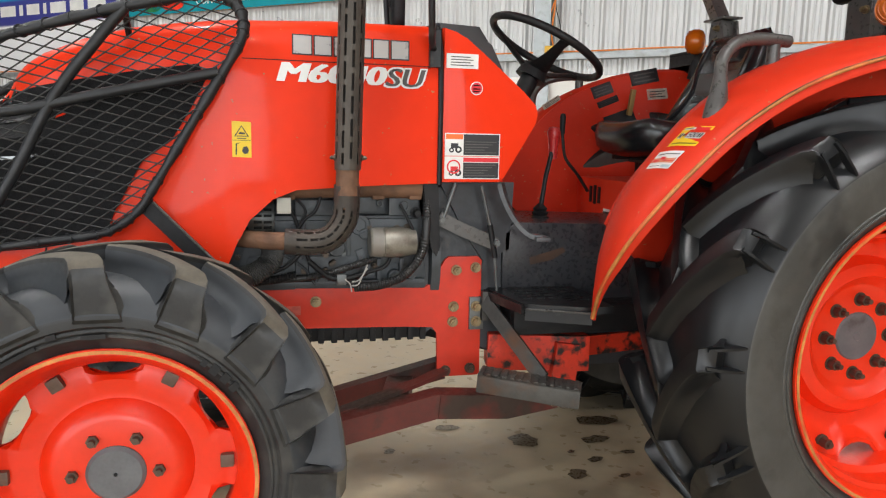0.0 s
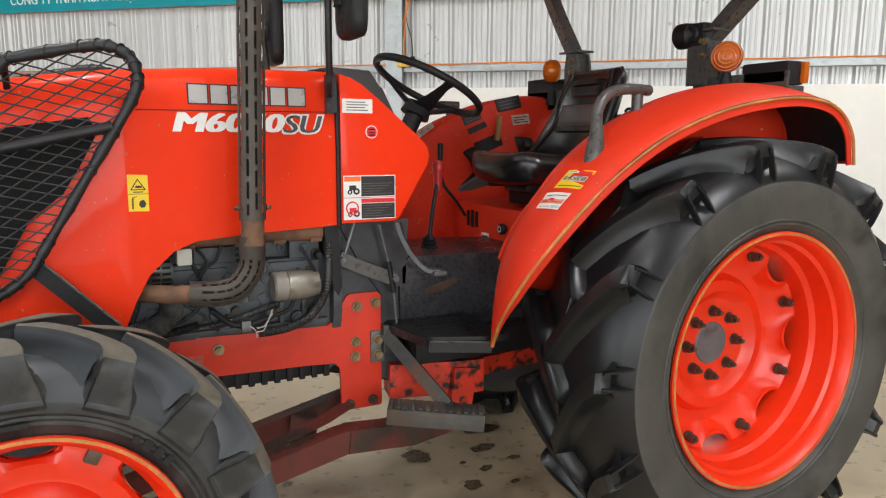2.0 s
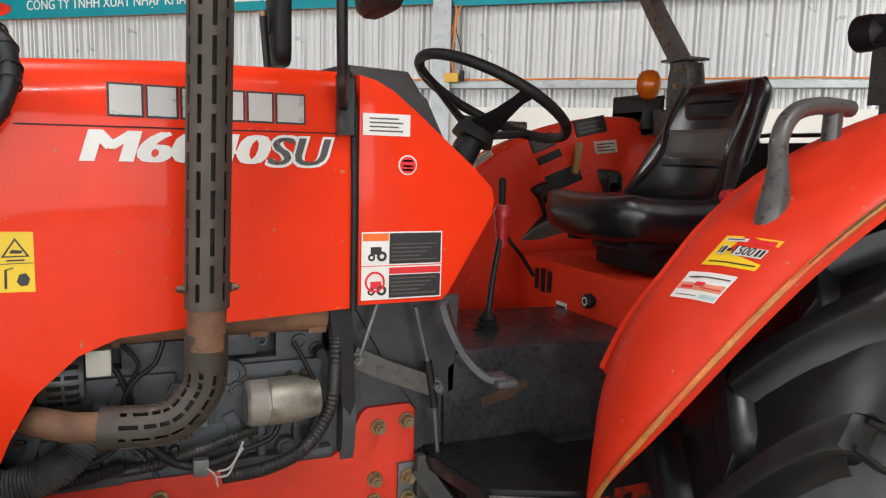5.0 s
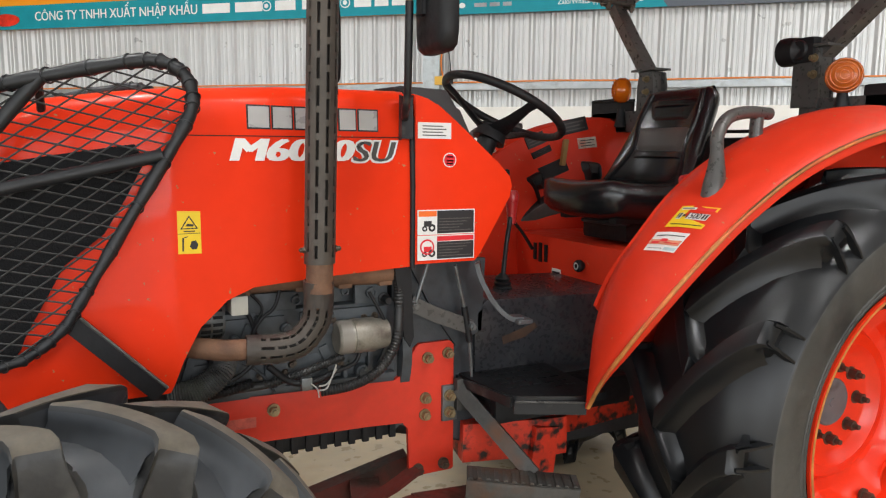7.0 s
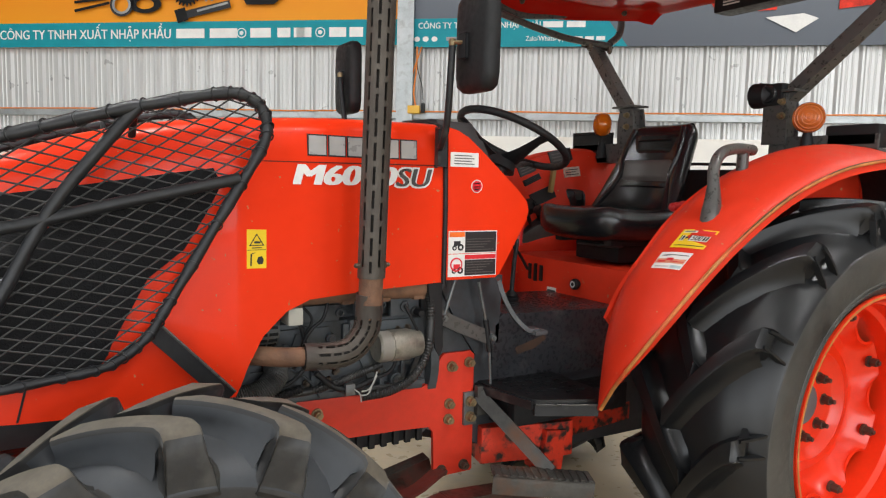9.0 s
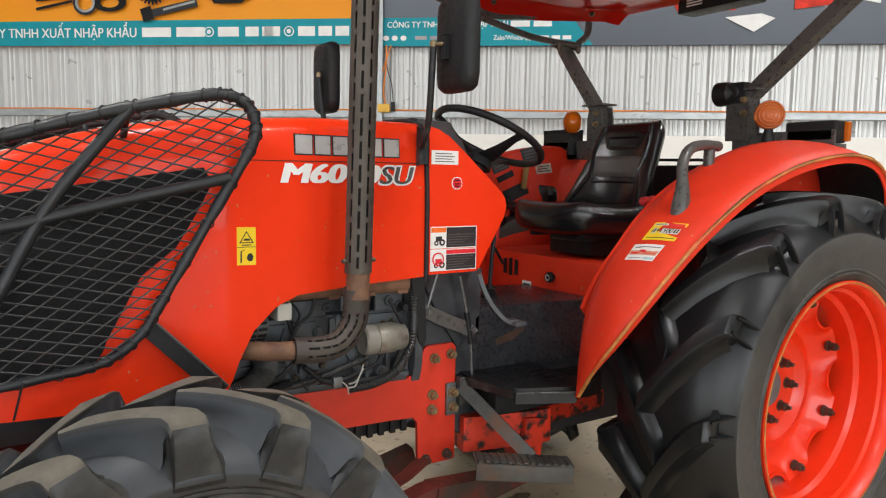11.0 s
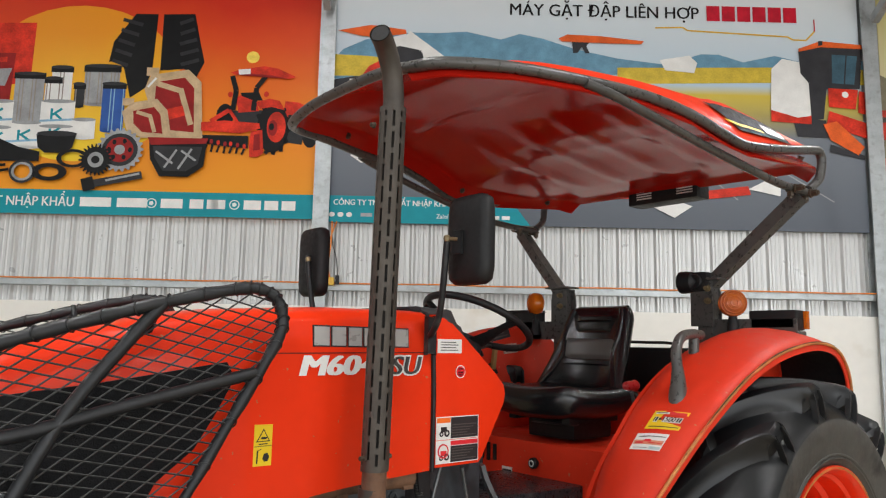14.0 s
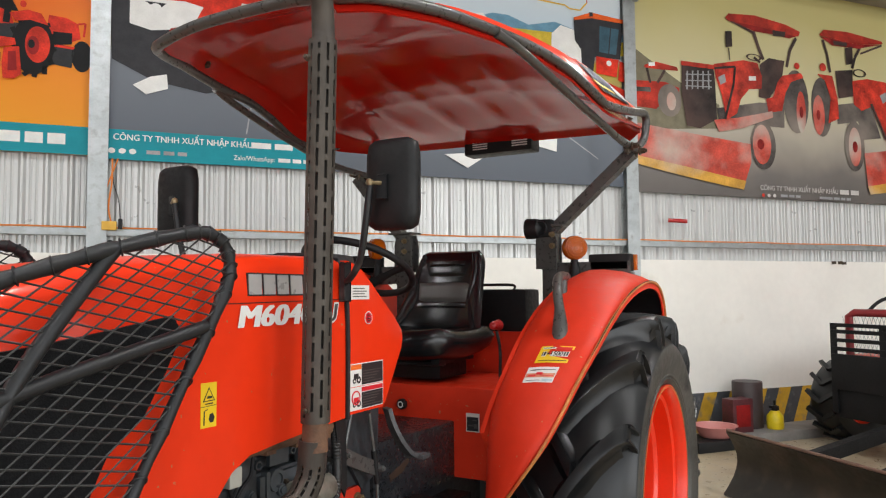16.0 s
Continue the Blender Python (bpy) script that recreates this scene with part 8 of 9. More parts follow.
B2.poly([(-1.43, 4.3), (-1.36, 4.32), (-1.16, 4.28), (-1.14, 4.18), (-1.26, 4.15), (-1.38, 4.16)], HARV_DARK, 6)
B2.poly([(-1.92, 4.46), (-1.62, 4.52), (-1.31, 4.48), (-1.3, 4.44), (-1.56, 4.4), (-1.71, 4.41)], I_ORANGE, 7)
B2.line((-1.55, 4.41), (-1.48, 4.13), 0.030, HARV_DARK, 5)
B2.poly([(-1.77, 3.26), (-1.64, 3.34), (-1.52, 3.37), (-1.51, 3.25), (-1.67, 3.19)], I_WHITE, 7)
B2.poly([(-1.49, 3.67), (-1.24, 3.65), (-0.94, 3.62), (-0.93, 3.51), (-1.43, 3.52)], I_GREY, 5)
B2.poly([(0.07, 4.43), (0.15, 4.47), (0.46, 4.46), (0.84, 4.42), (0.82, 4.39), (0.53, 4.39), (0.1, 4.4)], I_ORANGE, 7)
B2.poly([(0.19, 4.41), (0.35, 4.4), (0.32, 4.36), (0.35, 4.29), (0.31, 4.29), (0.28, 4.35), (0.24, 4.29), (0.2, 4.29)], HARV_DARK, 6)
B2.poly([(0.98, 4.24), (1.25, 4.29), (1.32, 4.22), (1.29, 4.12), (1.03, 4.14)], I_WHITE, 6)
B2.poly([(0.29, 3.24), (0.97, 3.28), (0.93, 2.92), (0.49, 2.9)], I_RED, 5)
B2.poly([(-0.12, 3.39), (1.12, 3.34), (1.54, 3.07), (1.12, 2.99), (-0.02, 3.12)], HARV_DARK, 4)
B2.poly([(0.85, 2.86), (1.13, 2.89), (1.24, 2.85), (1.08, 2.74)], I_WHITE, 7)
B2.poly([(1.74, 3.02), (1.98, 3.15), (2.03, 3.1), (2.02, 2.96)], I_WHITE, 7)
B2.poly([(1.38, 3.0), (1.74, 3.05), (1.76, 2.97), (1.38, 2.92)], I_RED, 6)
B2.poly([(2.16, 3.72), (2.46, 3.69), (2.49, 3.52), (2.2, 3.53)], HARV_DARK, 4)
B2.poly([(1.99, 4.18), (2.09, 4.28), (2.25, 4.25), (2.33, 4.05), (2.35, 3.73), (2.21, 3.69), (1.97, 3.76)], I_WHITE, 5)
B2.poly([(1.97, 3.78), (2.21, 3.71), (2.33, 3.73), (2.33, 3.65), (1.97, 3.67)], I_RED, 6)
B2.poly([(2.24, 4.36), (2.44, 4.43), (2.82, 4.4), (2.78, 4.0), (2.48, 3.99), (2.44, 3.7), (2.33, 3.69), (2.32, 4.05), (2.25, 4.14)], HARV_DARK, 6)
B2.poly([(2.54, 4.33), (2.77, 4.32), (2.73, 4.04), (2.53, 4.05)], I_CAB, 7)
B2.line((2.67, 4.32), (2.64, 4.04), 0.012, HARV_DARK, 8)
B2.poly([(2.24, 4.38), (2.44, 4.46), (2.82, 4.43), (2.82, 4.39), (2.44, 4.4), (2.24, 4.35)], I_ORANGE, 8)
B2.poly([(2.42, 4.46), (2.46, 4.46), (2.46, 4.42), (2.42, 4.41)], HARV_DARK, 9)
B2.poly([(2.49, 4.0), (2.76, 3.99), (2.73, 3.8), (2.49, 3.82)], I_RED, 8)
B2.disc(2.64, 3.94, 0.030, 0.030, I_WHITE, 9, 28)
B2.poly([(2.49, 3.78), (2.82, 3.67), (2.82, 3.52), (2.46, 3.64)], I_RED, 8)
B2.poly([(2.43, 3.65), (2.55, 3.68), (2.79, 3.44), (2.73, 3.36), (2.49, 3.5)], I_ORANGE, 9)
B2.poly([(2.49, 3.46), (2.79, 3.36), (2.79, 3.32), (2.48, 3.39)], HARV_DARK, 7)
B2.poly([(2.77, 3.98), (2.85, 3.96), (2.83, 3.75), (2.75, 3.77)], I_RED, 7)

# tractor banner
B3 = Banner(2.98, 9.6, 2.60, 5.12, gradient("dusk_print", [(0.0, (0.085, 0.078, 0.072)), (0.22, (0.17, 0.155, 0.145)), (0.40, (0.44, 0.40, 0.33)), (0.60, (0.60, 0.56, 0.36)), (1.0, (0.52, 0.46, 0.20))], 2, 2.6, 5.0, 0.2), "large banner showing red tractors with front blades at dusk")
MIST = (0.50, 0.45, 0.39)
HAZE_RED, HAZE_BLACK, HAZE_GOLD, HAZE_WHITE = ink("hazy_red", (0.55, 0.075, 0.05), 0.4, 6, MIST), ink("hazy_black", (0.075, 0.066, 0.062), 0.5, 8, (0.26, 0.22, 0.19)), ink("hazy_gold", (0.62, 0.34, 0.06), 0.3, 6, MIST), ink("hazy_white", (0.58, 0.56, 0.54), 0.05)
DUSK_RED, DUSK_DRED, DUSK_BLACK = ink("dusk_red", (0.58, 0.045, 0.025), 0.6, 7, (0.20, 0.02, 0.015)), ink("dusk_dark_red", (0.26, 0.016, 0.014), 0.5), ink("dusk_black", (0.035, 0.026, 0.024), 0.6, 9, (0.12, 0.07, 0.06))
B3.poly([(2.97, 4.15), (3.23, 4.0), (3.59, 3.81), (4.05, 3.63), (4.04, 3.36), (2.95, 3.27)], ink("far_hill", (0.20, 0.18, 0.12)), 1)
B3.disc(3.39, 3.62, 0.150, 0.180, HAZE_BLACK, 3, 28)
B3.disc(3.41, 3.61, 0.060, 0.100, HAZE_RED, 4, 28)
B3.poly([(2.96, 3.8), (3.33, 3.82), (3.52, 3.77), (3.51, 3.6), (3.29, 3.58), (3.22, 3.51), (2.95, 3.52)], DUSK_RED, 2)
B3.poly([(2.96, 3.73), (3.15, 3.74), (3.15, 3.69), (2.95, 3.68)], HAZE_BLACK, 5)
B3.poly([(3.08, 3.98), (3.23, 4.03), (3.49, 4.0), (3.51, 3.96), (3.3, 3.95), (3.08, 3.95)], DUSK_RED, 4)
B3.poly([(3.13, 4.01), (3.21, 4.02), (3.21, 3.98), (3.13, 3.97)], I_WHITE, 5)
B3.line((3.11, 3.95), (3.15, 3.79), 0.030, DUSK_BLACK, 3)
B3.line((3.34, 3.95), (3.24, 3.8), 0.030, DUSK_BLACK, 3)
B3.disc(5.15, 3.77, 0.190, 0.380, HAZE_BLACK, 3, 28)
B3.disc(5.22, 3.65, 0.070, 0.250, HAZE_RED, 4, 28)
B3.disc(5.22, 3.65, 0.030, 0.070, DUSK_DRED, 5, 28)
B3.disc(4.64, 3.21, 0.180, 0.280, HAZE_BLACK, 5, 28)
B3.disc(4.62, 3.22, 0.130, 0.230, HAZE_RED, 6, 28)
B3.disc(4.6, 3.22, 0.050, 0.060, DUSK_DRED, 7, 28)
B3.poly([(4.01, 3.59), (4.61, 3.71), (4.97, 3.72), (4.96, 3.44), (4.52, 3.44), (4.05, 3.33)], HAZE_BLACK, 4)
B3.poly([(4.63, 4.16), (4.76, 4.25), (4.99, 4.24), (4.94, 3.99), (4.74, 3.76), (4.6, 3.77)], DUSK_BLACK, 5)
B3.poly([(3.98, 4.09), (4.39, 4.18), (4.59, 4.17), (4.65, 4.02), (4.64, 3.87), (4.46, 3.85), (4.34, 3.72), (4.28, 3.55), (4.14, 3.47), (4.07, 3.76), (4.0, 3.94)], DUSK_RED, 6)
B3.poly([(4.46, 4.0), (4.56, 4.01), (4.56, 3.96), (4.46, 3.95)], I_WHITE, 7)
B3.poly([(3.55, 4.03), (3.97, 4.05), (3.99, 3.88), (4.0, 3.46), (3.77, 3.34), (3.6, 3.36), (3.54, 3.7)], DUSK_BLACK, 7)
B3.line((3.62, 3.97), (3.61, 3.76), 0.020, I_GREY, 8)
B3.line((3.69, 3.98), (3.68, 3.77), 0.020, I_GREY, 8)
B3.line((3.76, 3.99), (3.75, 3.78), 0.020, I_GREY, 8)
B3.line((3.83, 3.99), (3.82, 3.79), 0.020, I_GREY, 8)
B3.line((3.9, 4.0), (3.9, 3.79), 0.020, I_GREY, 8)
B3.line((3.6, 3.93), (3.94, 3.96), 0.012, I_GREY, 8)
B3.line((3.59, 3.86), (3.94, 3.89), 0.012, I_GREY, 8)
B3.line((3.59, 3.8), (3.94, 3.82), 0.012, I_GREY, 8)
B3.line((3.54, 4.05), (3.98, 4.05), 0.050, DUSK_RED, 9)
B3.line((4.27, 4.09), (4.24, 3.88), 0.030, DUSK_BLACK, 8)
B3.line((4.24, 3.88), (4.11, 3.47), 0.030, DUSK_BLACK, 8)
B3.line((3.98, 4.04), (4.27, 4.09), 0.025, DUSK_BLACK, 8)
B3.poly([(4.03, 3.94), (4.12, 3.99), (4.14, 3.9), (4.06, 3.86)], I_GREY, 8)
B3.poly([(3.96, 3.45), (4.28, 3.5), (4.78, 3.62), (4.79, 3.55), (4.36, 3.39), (4.02, 3.32)], HAZE_RED, 8)
B3.poly([(4.95, 4.06), (5.23, 4.12), (5.27, 4.07), (5.08, 4.0), (4.99, 3.86), (4.93, 3.64), (4.73, 3.6), (4.7, 3.76), (4.8, 3.79), (4.88, 3.98)], DUSK_RED, 6)
B3.poly([(4.16, 4.65), (4.2, 4.7), (4.57, 4.73), (5.03, 4.68), (5.24, 4.62), (5.21, 4.56), (4.99, 4.57), (4.65, 4.6), (4.18, 4.62)], DUSK_RED, 7)
B3.poly([(4.18, 4.64), (4.65, 4.61), (4.99, 4.59), (5.21, 4.57), (5.07, 4.52), (4.83, 4.54), (4.56, 4.54)], DUSK_DRED, 6)
B3.poly([(4.82, 4.59), (5.02, 4.59), (5.0, 4.53), (4.83, 4.52)], DUSK_BLACK, 8)
B3.line((4.18, 4.64), (4.56, 4.52), 0.030, DUSK_BLACK, 5)
B3.line((4.55, 4.54), (4.61, 4.37), 0.045, DUSK_BLACK, 5)
B3.line((4.61, 4.37), (4.68, 4.22), 0.045, DUSK_BLACK, 5)
B3.line((5.18, 4.54), (5.08, 4.38), 0.040, DUSK_BLACK, 5)
B3.line((5.08, 4.38), (5.02, 4.17), 0.040, DUSK_BLACK, 5)
B3.poly([(4.15, 4.49), (4.24, 4.5), (4.24, 4.32), (4.15, 4.3)], DUSK_BLACK, 7)
B3.line((4.19, 4.3), (4.2, 4.16), 0.015, DUSK_BLACK, 7)
B3.disc(4.54, 4.23, 0.110, 0.040, DUSK_BLACK, 7, 28, 0.75)
B3.line((4.54, 4.23), (4.63, 4.18), 0.030, DUSK_BLACK, 7)
B3.disc(5.17, 4.2, 0.040, 0.040, DUSK_RED, 8, 28)
B3.disc(5.57, 4.23, 0.050, 0.050, DUSK_RED, 8, 28)
B3.disc(5.54, 3.74, 0.160, 0.360, HAZE_BLACK, 3, 28)
B3.disc(5.49, 3.64, 0.090, 0.240, HAZE_RED, 4, 28)
B3.disc(5.48, 3.64, 0.030, 0.060, DUSK_DRED, 5, 28)
B3.disc(6.04, 3.3, 0.160, 0.310, HAZE_BLACK, 5, 28)
B3.disc(6.04, 3.29, 0.100, 0.240, HAZE_RED, 6, 28)
B3.disc(6.04, 3.29, 0.040, 0.070, DUSK_DRED, 7, 28)
B3.poly([(5.77, 3.79), (6.32, 3.88), (6.48, 3.43), (6.19, 3.39), (6.11, 3.61), (5.78, 3.55)], HAZE_BLACK, 4)
B3.poly([(5.77, 4.21), (6.05, 4.25), (6.05, 3.92), (5.81, 3.87)], DUSK_BLACK, 5)
B3.poly([(5.48, 4.14), (5.72, 4.14), (5.79, 3.87), (5.8, 3.62), (5.63, 3.55), (5.68, 3.86), (5.6, 4.07)], DUSK_RED, 6)
B3.poly([(6.04, 4.11), (6.28, 4.16), (6.57, 4.15), (6.8, 4.1), (6.76, 3.41), (6.58, 3.38), (6.45, 3.63), (6.33, 3.81), (6.17, 3.75), (6.05, 3.82)], DUSK_RED, 6)
B3.line((6.33, 3.85), (6.56, 3.42), 0.040, DUSK_BLACK, 8)
B3.line((6.71, 3.96), (6.74, 3.48), 0.040, DUSK_BLACK, 8)
B3.poly([(6.48, 3.97), (6.58, 4.02), (6.63, 3.94), (6.53, 3.87)], I_GREY, 8)
B3.poly([(5.53, 4.62), (5.61, 4.7), (5.98, 4.72), (6.55, 4.67), (6.58, 4.64), (6.16, 4.58), (5.79, 4.6)], DUSK_RED, 7)
B3.poly([(5.55, 4.61), (5.79, 4.6), (6.16, 4.58), (6.55, 4.63), (6.16, 4.53), (5.74, 4.52)], DUSK_DRED, 6)
B3.poly([(5.75, 4.58), (5.98, 4.58), (5.96, 4.53), (5.76, 4.53)], DUSK_BLACK, 8)
B3.line((5.59, 4.57), (5.65, 4.41), 0.040, DUSK_BLACK, 5)
B3.line((5.65, 4.41), (5.69, 4.18), 0.040, DUSK_BLACK, 5)
B3.line((6.2, 4.56), (6.1, 4.41), 0.040, DUSK_BLACK, 5)
B3.line((6.1, 4.41), (6.05, 4.27), 0.040, DUSK_BLACK, 5)
B3.line((6.19, 4.47), (6.56, 4.62), 0.025, DUSK_BLACK, 5)
B3.poly([(5.94, 4.51), (6.06, 4.54), (6.06, 4.33), (5.95, 4.3)], DUSK_BLACK, 7)
B3.disc(6.16, 4.22, 0.110, 0.050, DUSK_BLACK, 7, 28, 0.75)
B3.poly([(2.93, 3.34), (3.14, 3.32), (3.8, 3.26), (4.45, 3.21), (4.45, 3.0), (4.36, 2.77), (3.57, 2.89), (2.92, 2.98)], HAZE_RED, 10)
B3.poly([(2.92, 2.99), (3.57, 2.9), (4.37, 2.78), (4.33, 2.68), (3.56, 2.79), (2.92, 2.9)], HAZE_GOLD, 11)
B3.poly([(6.18, 3.22), (6.75, 3.3), (6.73, 2.87), (6.22, 2.8)], HAZE_RED, 10)
B3.poly([(6.21, 2.81), (6.73, 2.89), (6.72, 2.77), (6.25, 2.71)], HAZE_GOLD, 11)
B3.text("CÔNG TY TNHH XUẤT NHẬP KHẨU", 4.56, 2.69, 1.16, 0.055, HAZE_WHITE, 13, 0.012)
B3.bars(5.75, 2.69, (0.14, 0.13), 0.03, 0.055, HAZE_WHITE, 13)
for k in range(3):
    B3.disc(4.60 + k * 0.08, 2.63, 0.022, 0.02, DUSK_RED if k == 0 else HAZE_WHITE, 13)
B3.bars(4.85, 2.62, (0.1, 0.08, 0.07), 0.02, 0.03, I_GREY, 13)
B3.bars(5.43, 2.62, (0.2, 0.09, 0.07, 0.07), 0.02, 0.03, I_GREY, 13)

# blue banner further along
B0 = Banner(-11.8, -7.02, 2.05, 5.04, gradient("blue_print", [(0.0, (0.80, 0.80, 0.82)), (0.205, (0.80, 0.80, 0.83)), (0.212, (0.05, 0.055, 0.26)), (0.31, (0.05, 0.06, 0.30)), (0.318, (0.02, 0.30, 0.55)), (1.0, (0.35, 0.5, 0.7))], 2, 2.05, 5.0), "large white and dark blue banner with white print")
B0.bars(-9.7, 2.78, (0.2, 0.2, 0.3, 0.07, 0.24, 0.06, 0.28, 0.24, 0.3), 0.07, 0.13, I_WHITE, 2)
B1.disc(-6.5, 2.74, 0.14, 0.05, ink("green", (0.05, 0.3, 0.1)), 2)
B1.disc(-6.2, 2.75, 0.16, 0.06, I_RED, 6)

# ---- hazard stripes painted on the foot of the wall ----
HAZ_Y = material("yellow_hazard_paint", (0.62, 0.36, 0.03), 0.6, var=0.2, scale=6, stain=(0.25, 0.2, 0.15), stain_scale=7, stain_amount=0.3)
HAZ_B = material("grey_hazard_paint", (0.07, 0.075, 0.085), 0.6, var=0.25, scale=6, stain=(0.2, 0.2, 0.2), stain_scale=7, stain_amount=0.2)
x = -1.0
k = 0
while x < 12:
    w = 0.17
    bm = BM()
    prism(bm, [(x, 0.02), (x + w, 0.02), (x + w + 0.16, 0.44), (x + 0.16, 0.44)], -0.004, 0.001)
    hall_ob("stripe", bm, HAZ_Y if k % 2 else HAZ_B, "", parent=wall_far)
    x += w
    k += 1

# ---- goods on the floor by the wall ----
def floor_thing(name, bm, mat, label, category, group=""):
    ob = hall_ob(name, bm, mat, label, category, kind="")
    if group:
        tagged(ob, group=group)
    return ob


bm = BM()
lathe(bm, [(0.001, 0), (0.15, 0), (0.152, 0.01), (0.15, 0.57), (0.145, 0.58), (0.001, 0.58)], (4.08, -0.26, 0), "z", 32)
floor_thing("steel_drum", bm, material("dark_brown_steel", (0.045, 0.03, 0.03), 0.5, var=0.25, scale=8), "dark brown steel cylinder standing by the wall", "drum")
bm = BM()
box(bm, (3.66, -0.52, 0.10), (3.91, -0.36, 0.44), 0.012)
tin = floor_thing("oil_tin", bm, material("dark_red_tin", (0.10, 0.025, 0.03), 0.4, var=0.5, scale=5), "dark red and black square oil tin", "tin")
bm = BM()
box(bm, (3.70, -0.525, 0.16), (3.87, -0.5195, 0.38), 0.002)
hall_ob("tin_label", bm, I_DRED, "", parent=tin)
bm = BM()
box(bm, (3.55, -0.62, 0), (5.15, -0.22, 0.098), 0.008)
floor_thing("concrete_slab", bm, material("grey_slab", (0.24, 0.23, 0.22), 0.7, var=0.2, scale=4, bump=0.2), "low grey concrete slab lying by the wall", "slab")
bm = BM()
lathe(bm, [(0.001, 0.099), (0.075, 0.099), (0.082, 0.108), (0.082, 0.16), (0.078, 0.165), (0.082, 0.17), (0.08, 0.23), (0.05, 0.275), (0.04, 0.285), (0.001, 0.286)], (4.245, -0.46, 0), "z", 24)
sprayer = floor_thing("spray_bottle", bm, plain("yellow_plastic", (0.82, 0.62, 0.02), 0.35), "yellow plastic pump spray bottle with a black head", "bottle")
bm = BM()
lathe(bm, [(0.03, 0.286), (0.035, 0.30), (0.03, 0.335), (0.012, 0.345), (0.012, 0.375), (0.02, 0.385), (0.001, 0.395)], (4.245, -0.46, 0), "z", 16)
box(bm, (4.185, -0.48, 0.315), (4.265, -0.44, 0.34), 0.005)
box(bm, (4.26, -0.475, 0.235), (4.29, -0.445, 0.33), 0.006)
hall_ob("pump_head", bm, BLACK, "black pump head", parent=sprayer)
bm = BM()
box(bm, (3.05, -0.75, 0), (3.72, -0.36, 0.10), 0.01)
floor_thing("rubber_block", bm, BLACK, "black rubber block on the floor", "block")
bm = BM()
lathe(bm, [(0.001, 0.101), (0.13, 0.101), (0.15, 0.115), (0.19, 0.205), (0.21, 0.212), (0.21, 0.218), (0.185, 0.215), (0.145, 0.125), (0.001, 0.112)], (3.40, -0.56, 0), "z", 36)
floor_thing("basin", bm, plain("pink_plastic", (0.62, 0.25, 0.23), 0.4), "pink plastic basin on a black block", "basin")
bm = BM()
lathe(bm, [(0.001, 0.0), (0.09, 0.0), (0.10, 0.02), (0.10, 0.38), (0.105, 0.385), (0.105, 0.42), (0.001, 0.42)], (3.16, -0.25, 0), "z", 24)
floor_thing("green_canister", bm, plain("green_plastic", (0.10, 0.17, 0.06), 0.45), "dull green plastic canister by the wall", "canister")
bm = BM()
box(bm, (2.15, -0.78, 0), (2.75, -0.38, 0.075), 0.01)
floor_thing("rubber_block", bm, BLACK, "black rubber block on the floor", "block")
bm = BM()
lathe(bm, [(0.001, 0.077), (0.135, 0.077), (0.14, 0.09), (0.158, 0.42), (0.166, 0.425), (0.168, 0.455), (0.16, 0.465), (0.001, 0.47)], (2.42, -0.58, 0), "z", 36)
bucket = floor_thing("paint_bucket", bm, plain("white_bucket", (0.72, 0.70, 0.65), 0.4), "white plastic bucket with a blue and yellow label", "bucket")
for z0, z1, mt in ((0.15, 0.25, I_YELLOW), (0.25, 0.33, I_BLUE)):
    bm = BM()
    lathe(bm, [(0.1415 + 0.0545 * (z0 - 0.09), z0), (0.1415 + 0.0545 * (z1 - 0.09), z1)], (2.42, -0.58, 0), "z", 36)
    hall_ob("bucket_label", bm, mt, "", parent=bucket)

# ---- the next tractor, seen in part ----
nt = new("parked_tractor")
nt.matrix_basis = HALL @ Matrix.Translation((4.8, -1.75, 0))
tagged(nt, "second tractor with black guard plates and a front blade", "tractor")


NT_BLACK = material("matt_black_guard_paint", (0.007, 0.007, 0.008), 0.6, spec=0.25, var=0.3, scale=7)


def nt_part(name, bm, mat, label="", parent=None):
    """Parts of the parked tractor, in the hall's axes."""
    bmesh.ops.translate(bm, vec=(-4.6, 1.75, 0), verts=bm.verts[:])
    ob = mesh_ob(name, bm, mat)
    ob.parent = parent or nt
    if label:
        tagged(ob, label)
    return ob


for v in (-0.90, -2.60):
    bm = BM()
    lathe(bm, [(0.24, -0.14), (0.30, -0.155), (0.38, -0.15), (0.41, -0.10), (0.415, 0.10), (0.38, 0.15), (0.30, 0.155), (0.24, 0.14)], (4.60, v, 0.44), "y", 40)
    tw = nt_part("tyre", bm, RUBBER, "black rubber tyre with chevron bars")
    for i in range(15):
        q = 2 * math.pi * i / 15
        for sgn in (-1, 1):
            bm = BM()
            bar(bm, [(4.60 + 0.42 * math.cos(q + a), v + sgn * w, 0.44 + 0.42 * math.sin(q + a)) for w, a in ((0.16, 0), (0.08, 0.12), (0.0, 0.24))], 0.04, 0.04, (math.cos(q), 0, math.sin(q)))
            nt_part("tread_bar", bm, RUBBER, parent=tw)
    bm = BM()
    lathe(bm, [(0.001, -0.06), (0.1, -0.06), (0.2, -0.04), (0.24, -0.14), (0.24, 0.14), (0.001, 0.1)], (4.60, v, 0.44), "y", 32)
    nt_part("rim", bm, RED_WHEEL)
bm = BM()
box(bm, (3.92, -2.35, 0.62), (3.96, -1.28, 0.95), 0.006)
nt_part("guard_plate", bm, NT_BLACK, "black slotted guard plate")
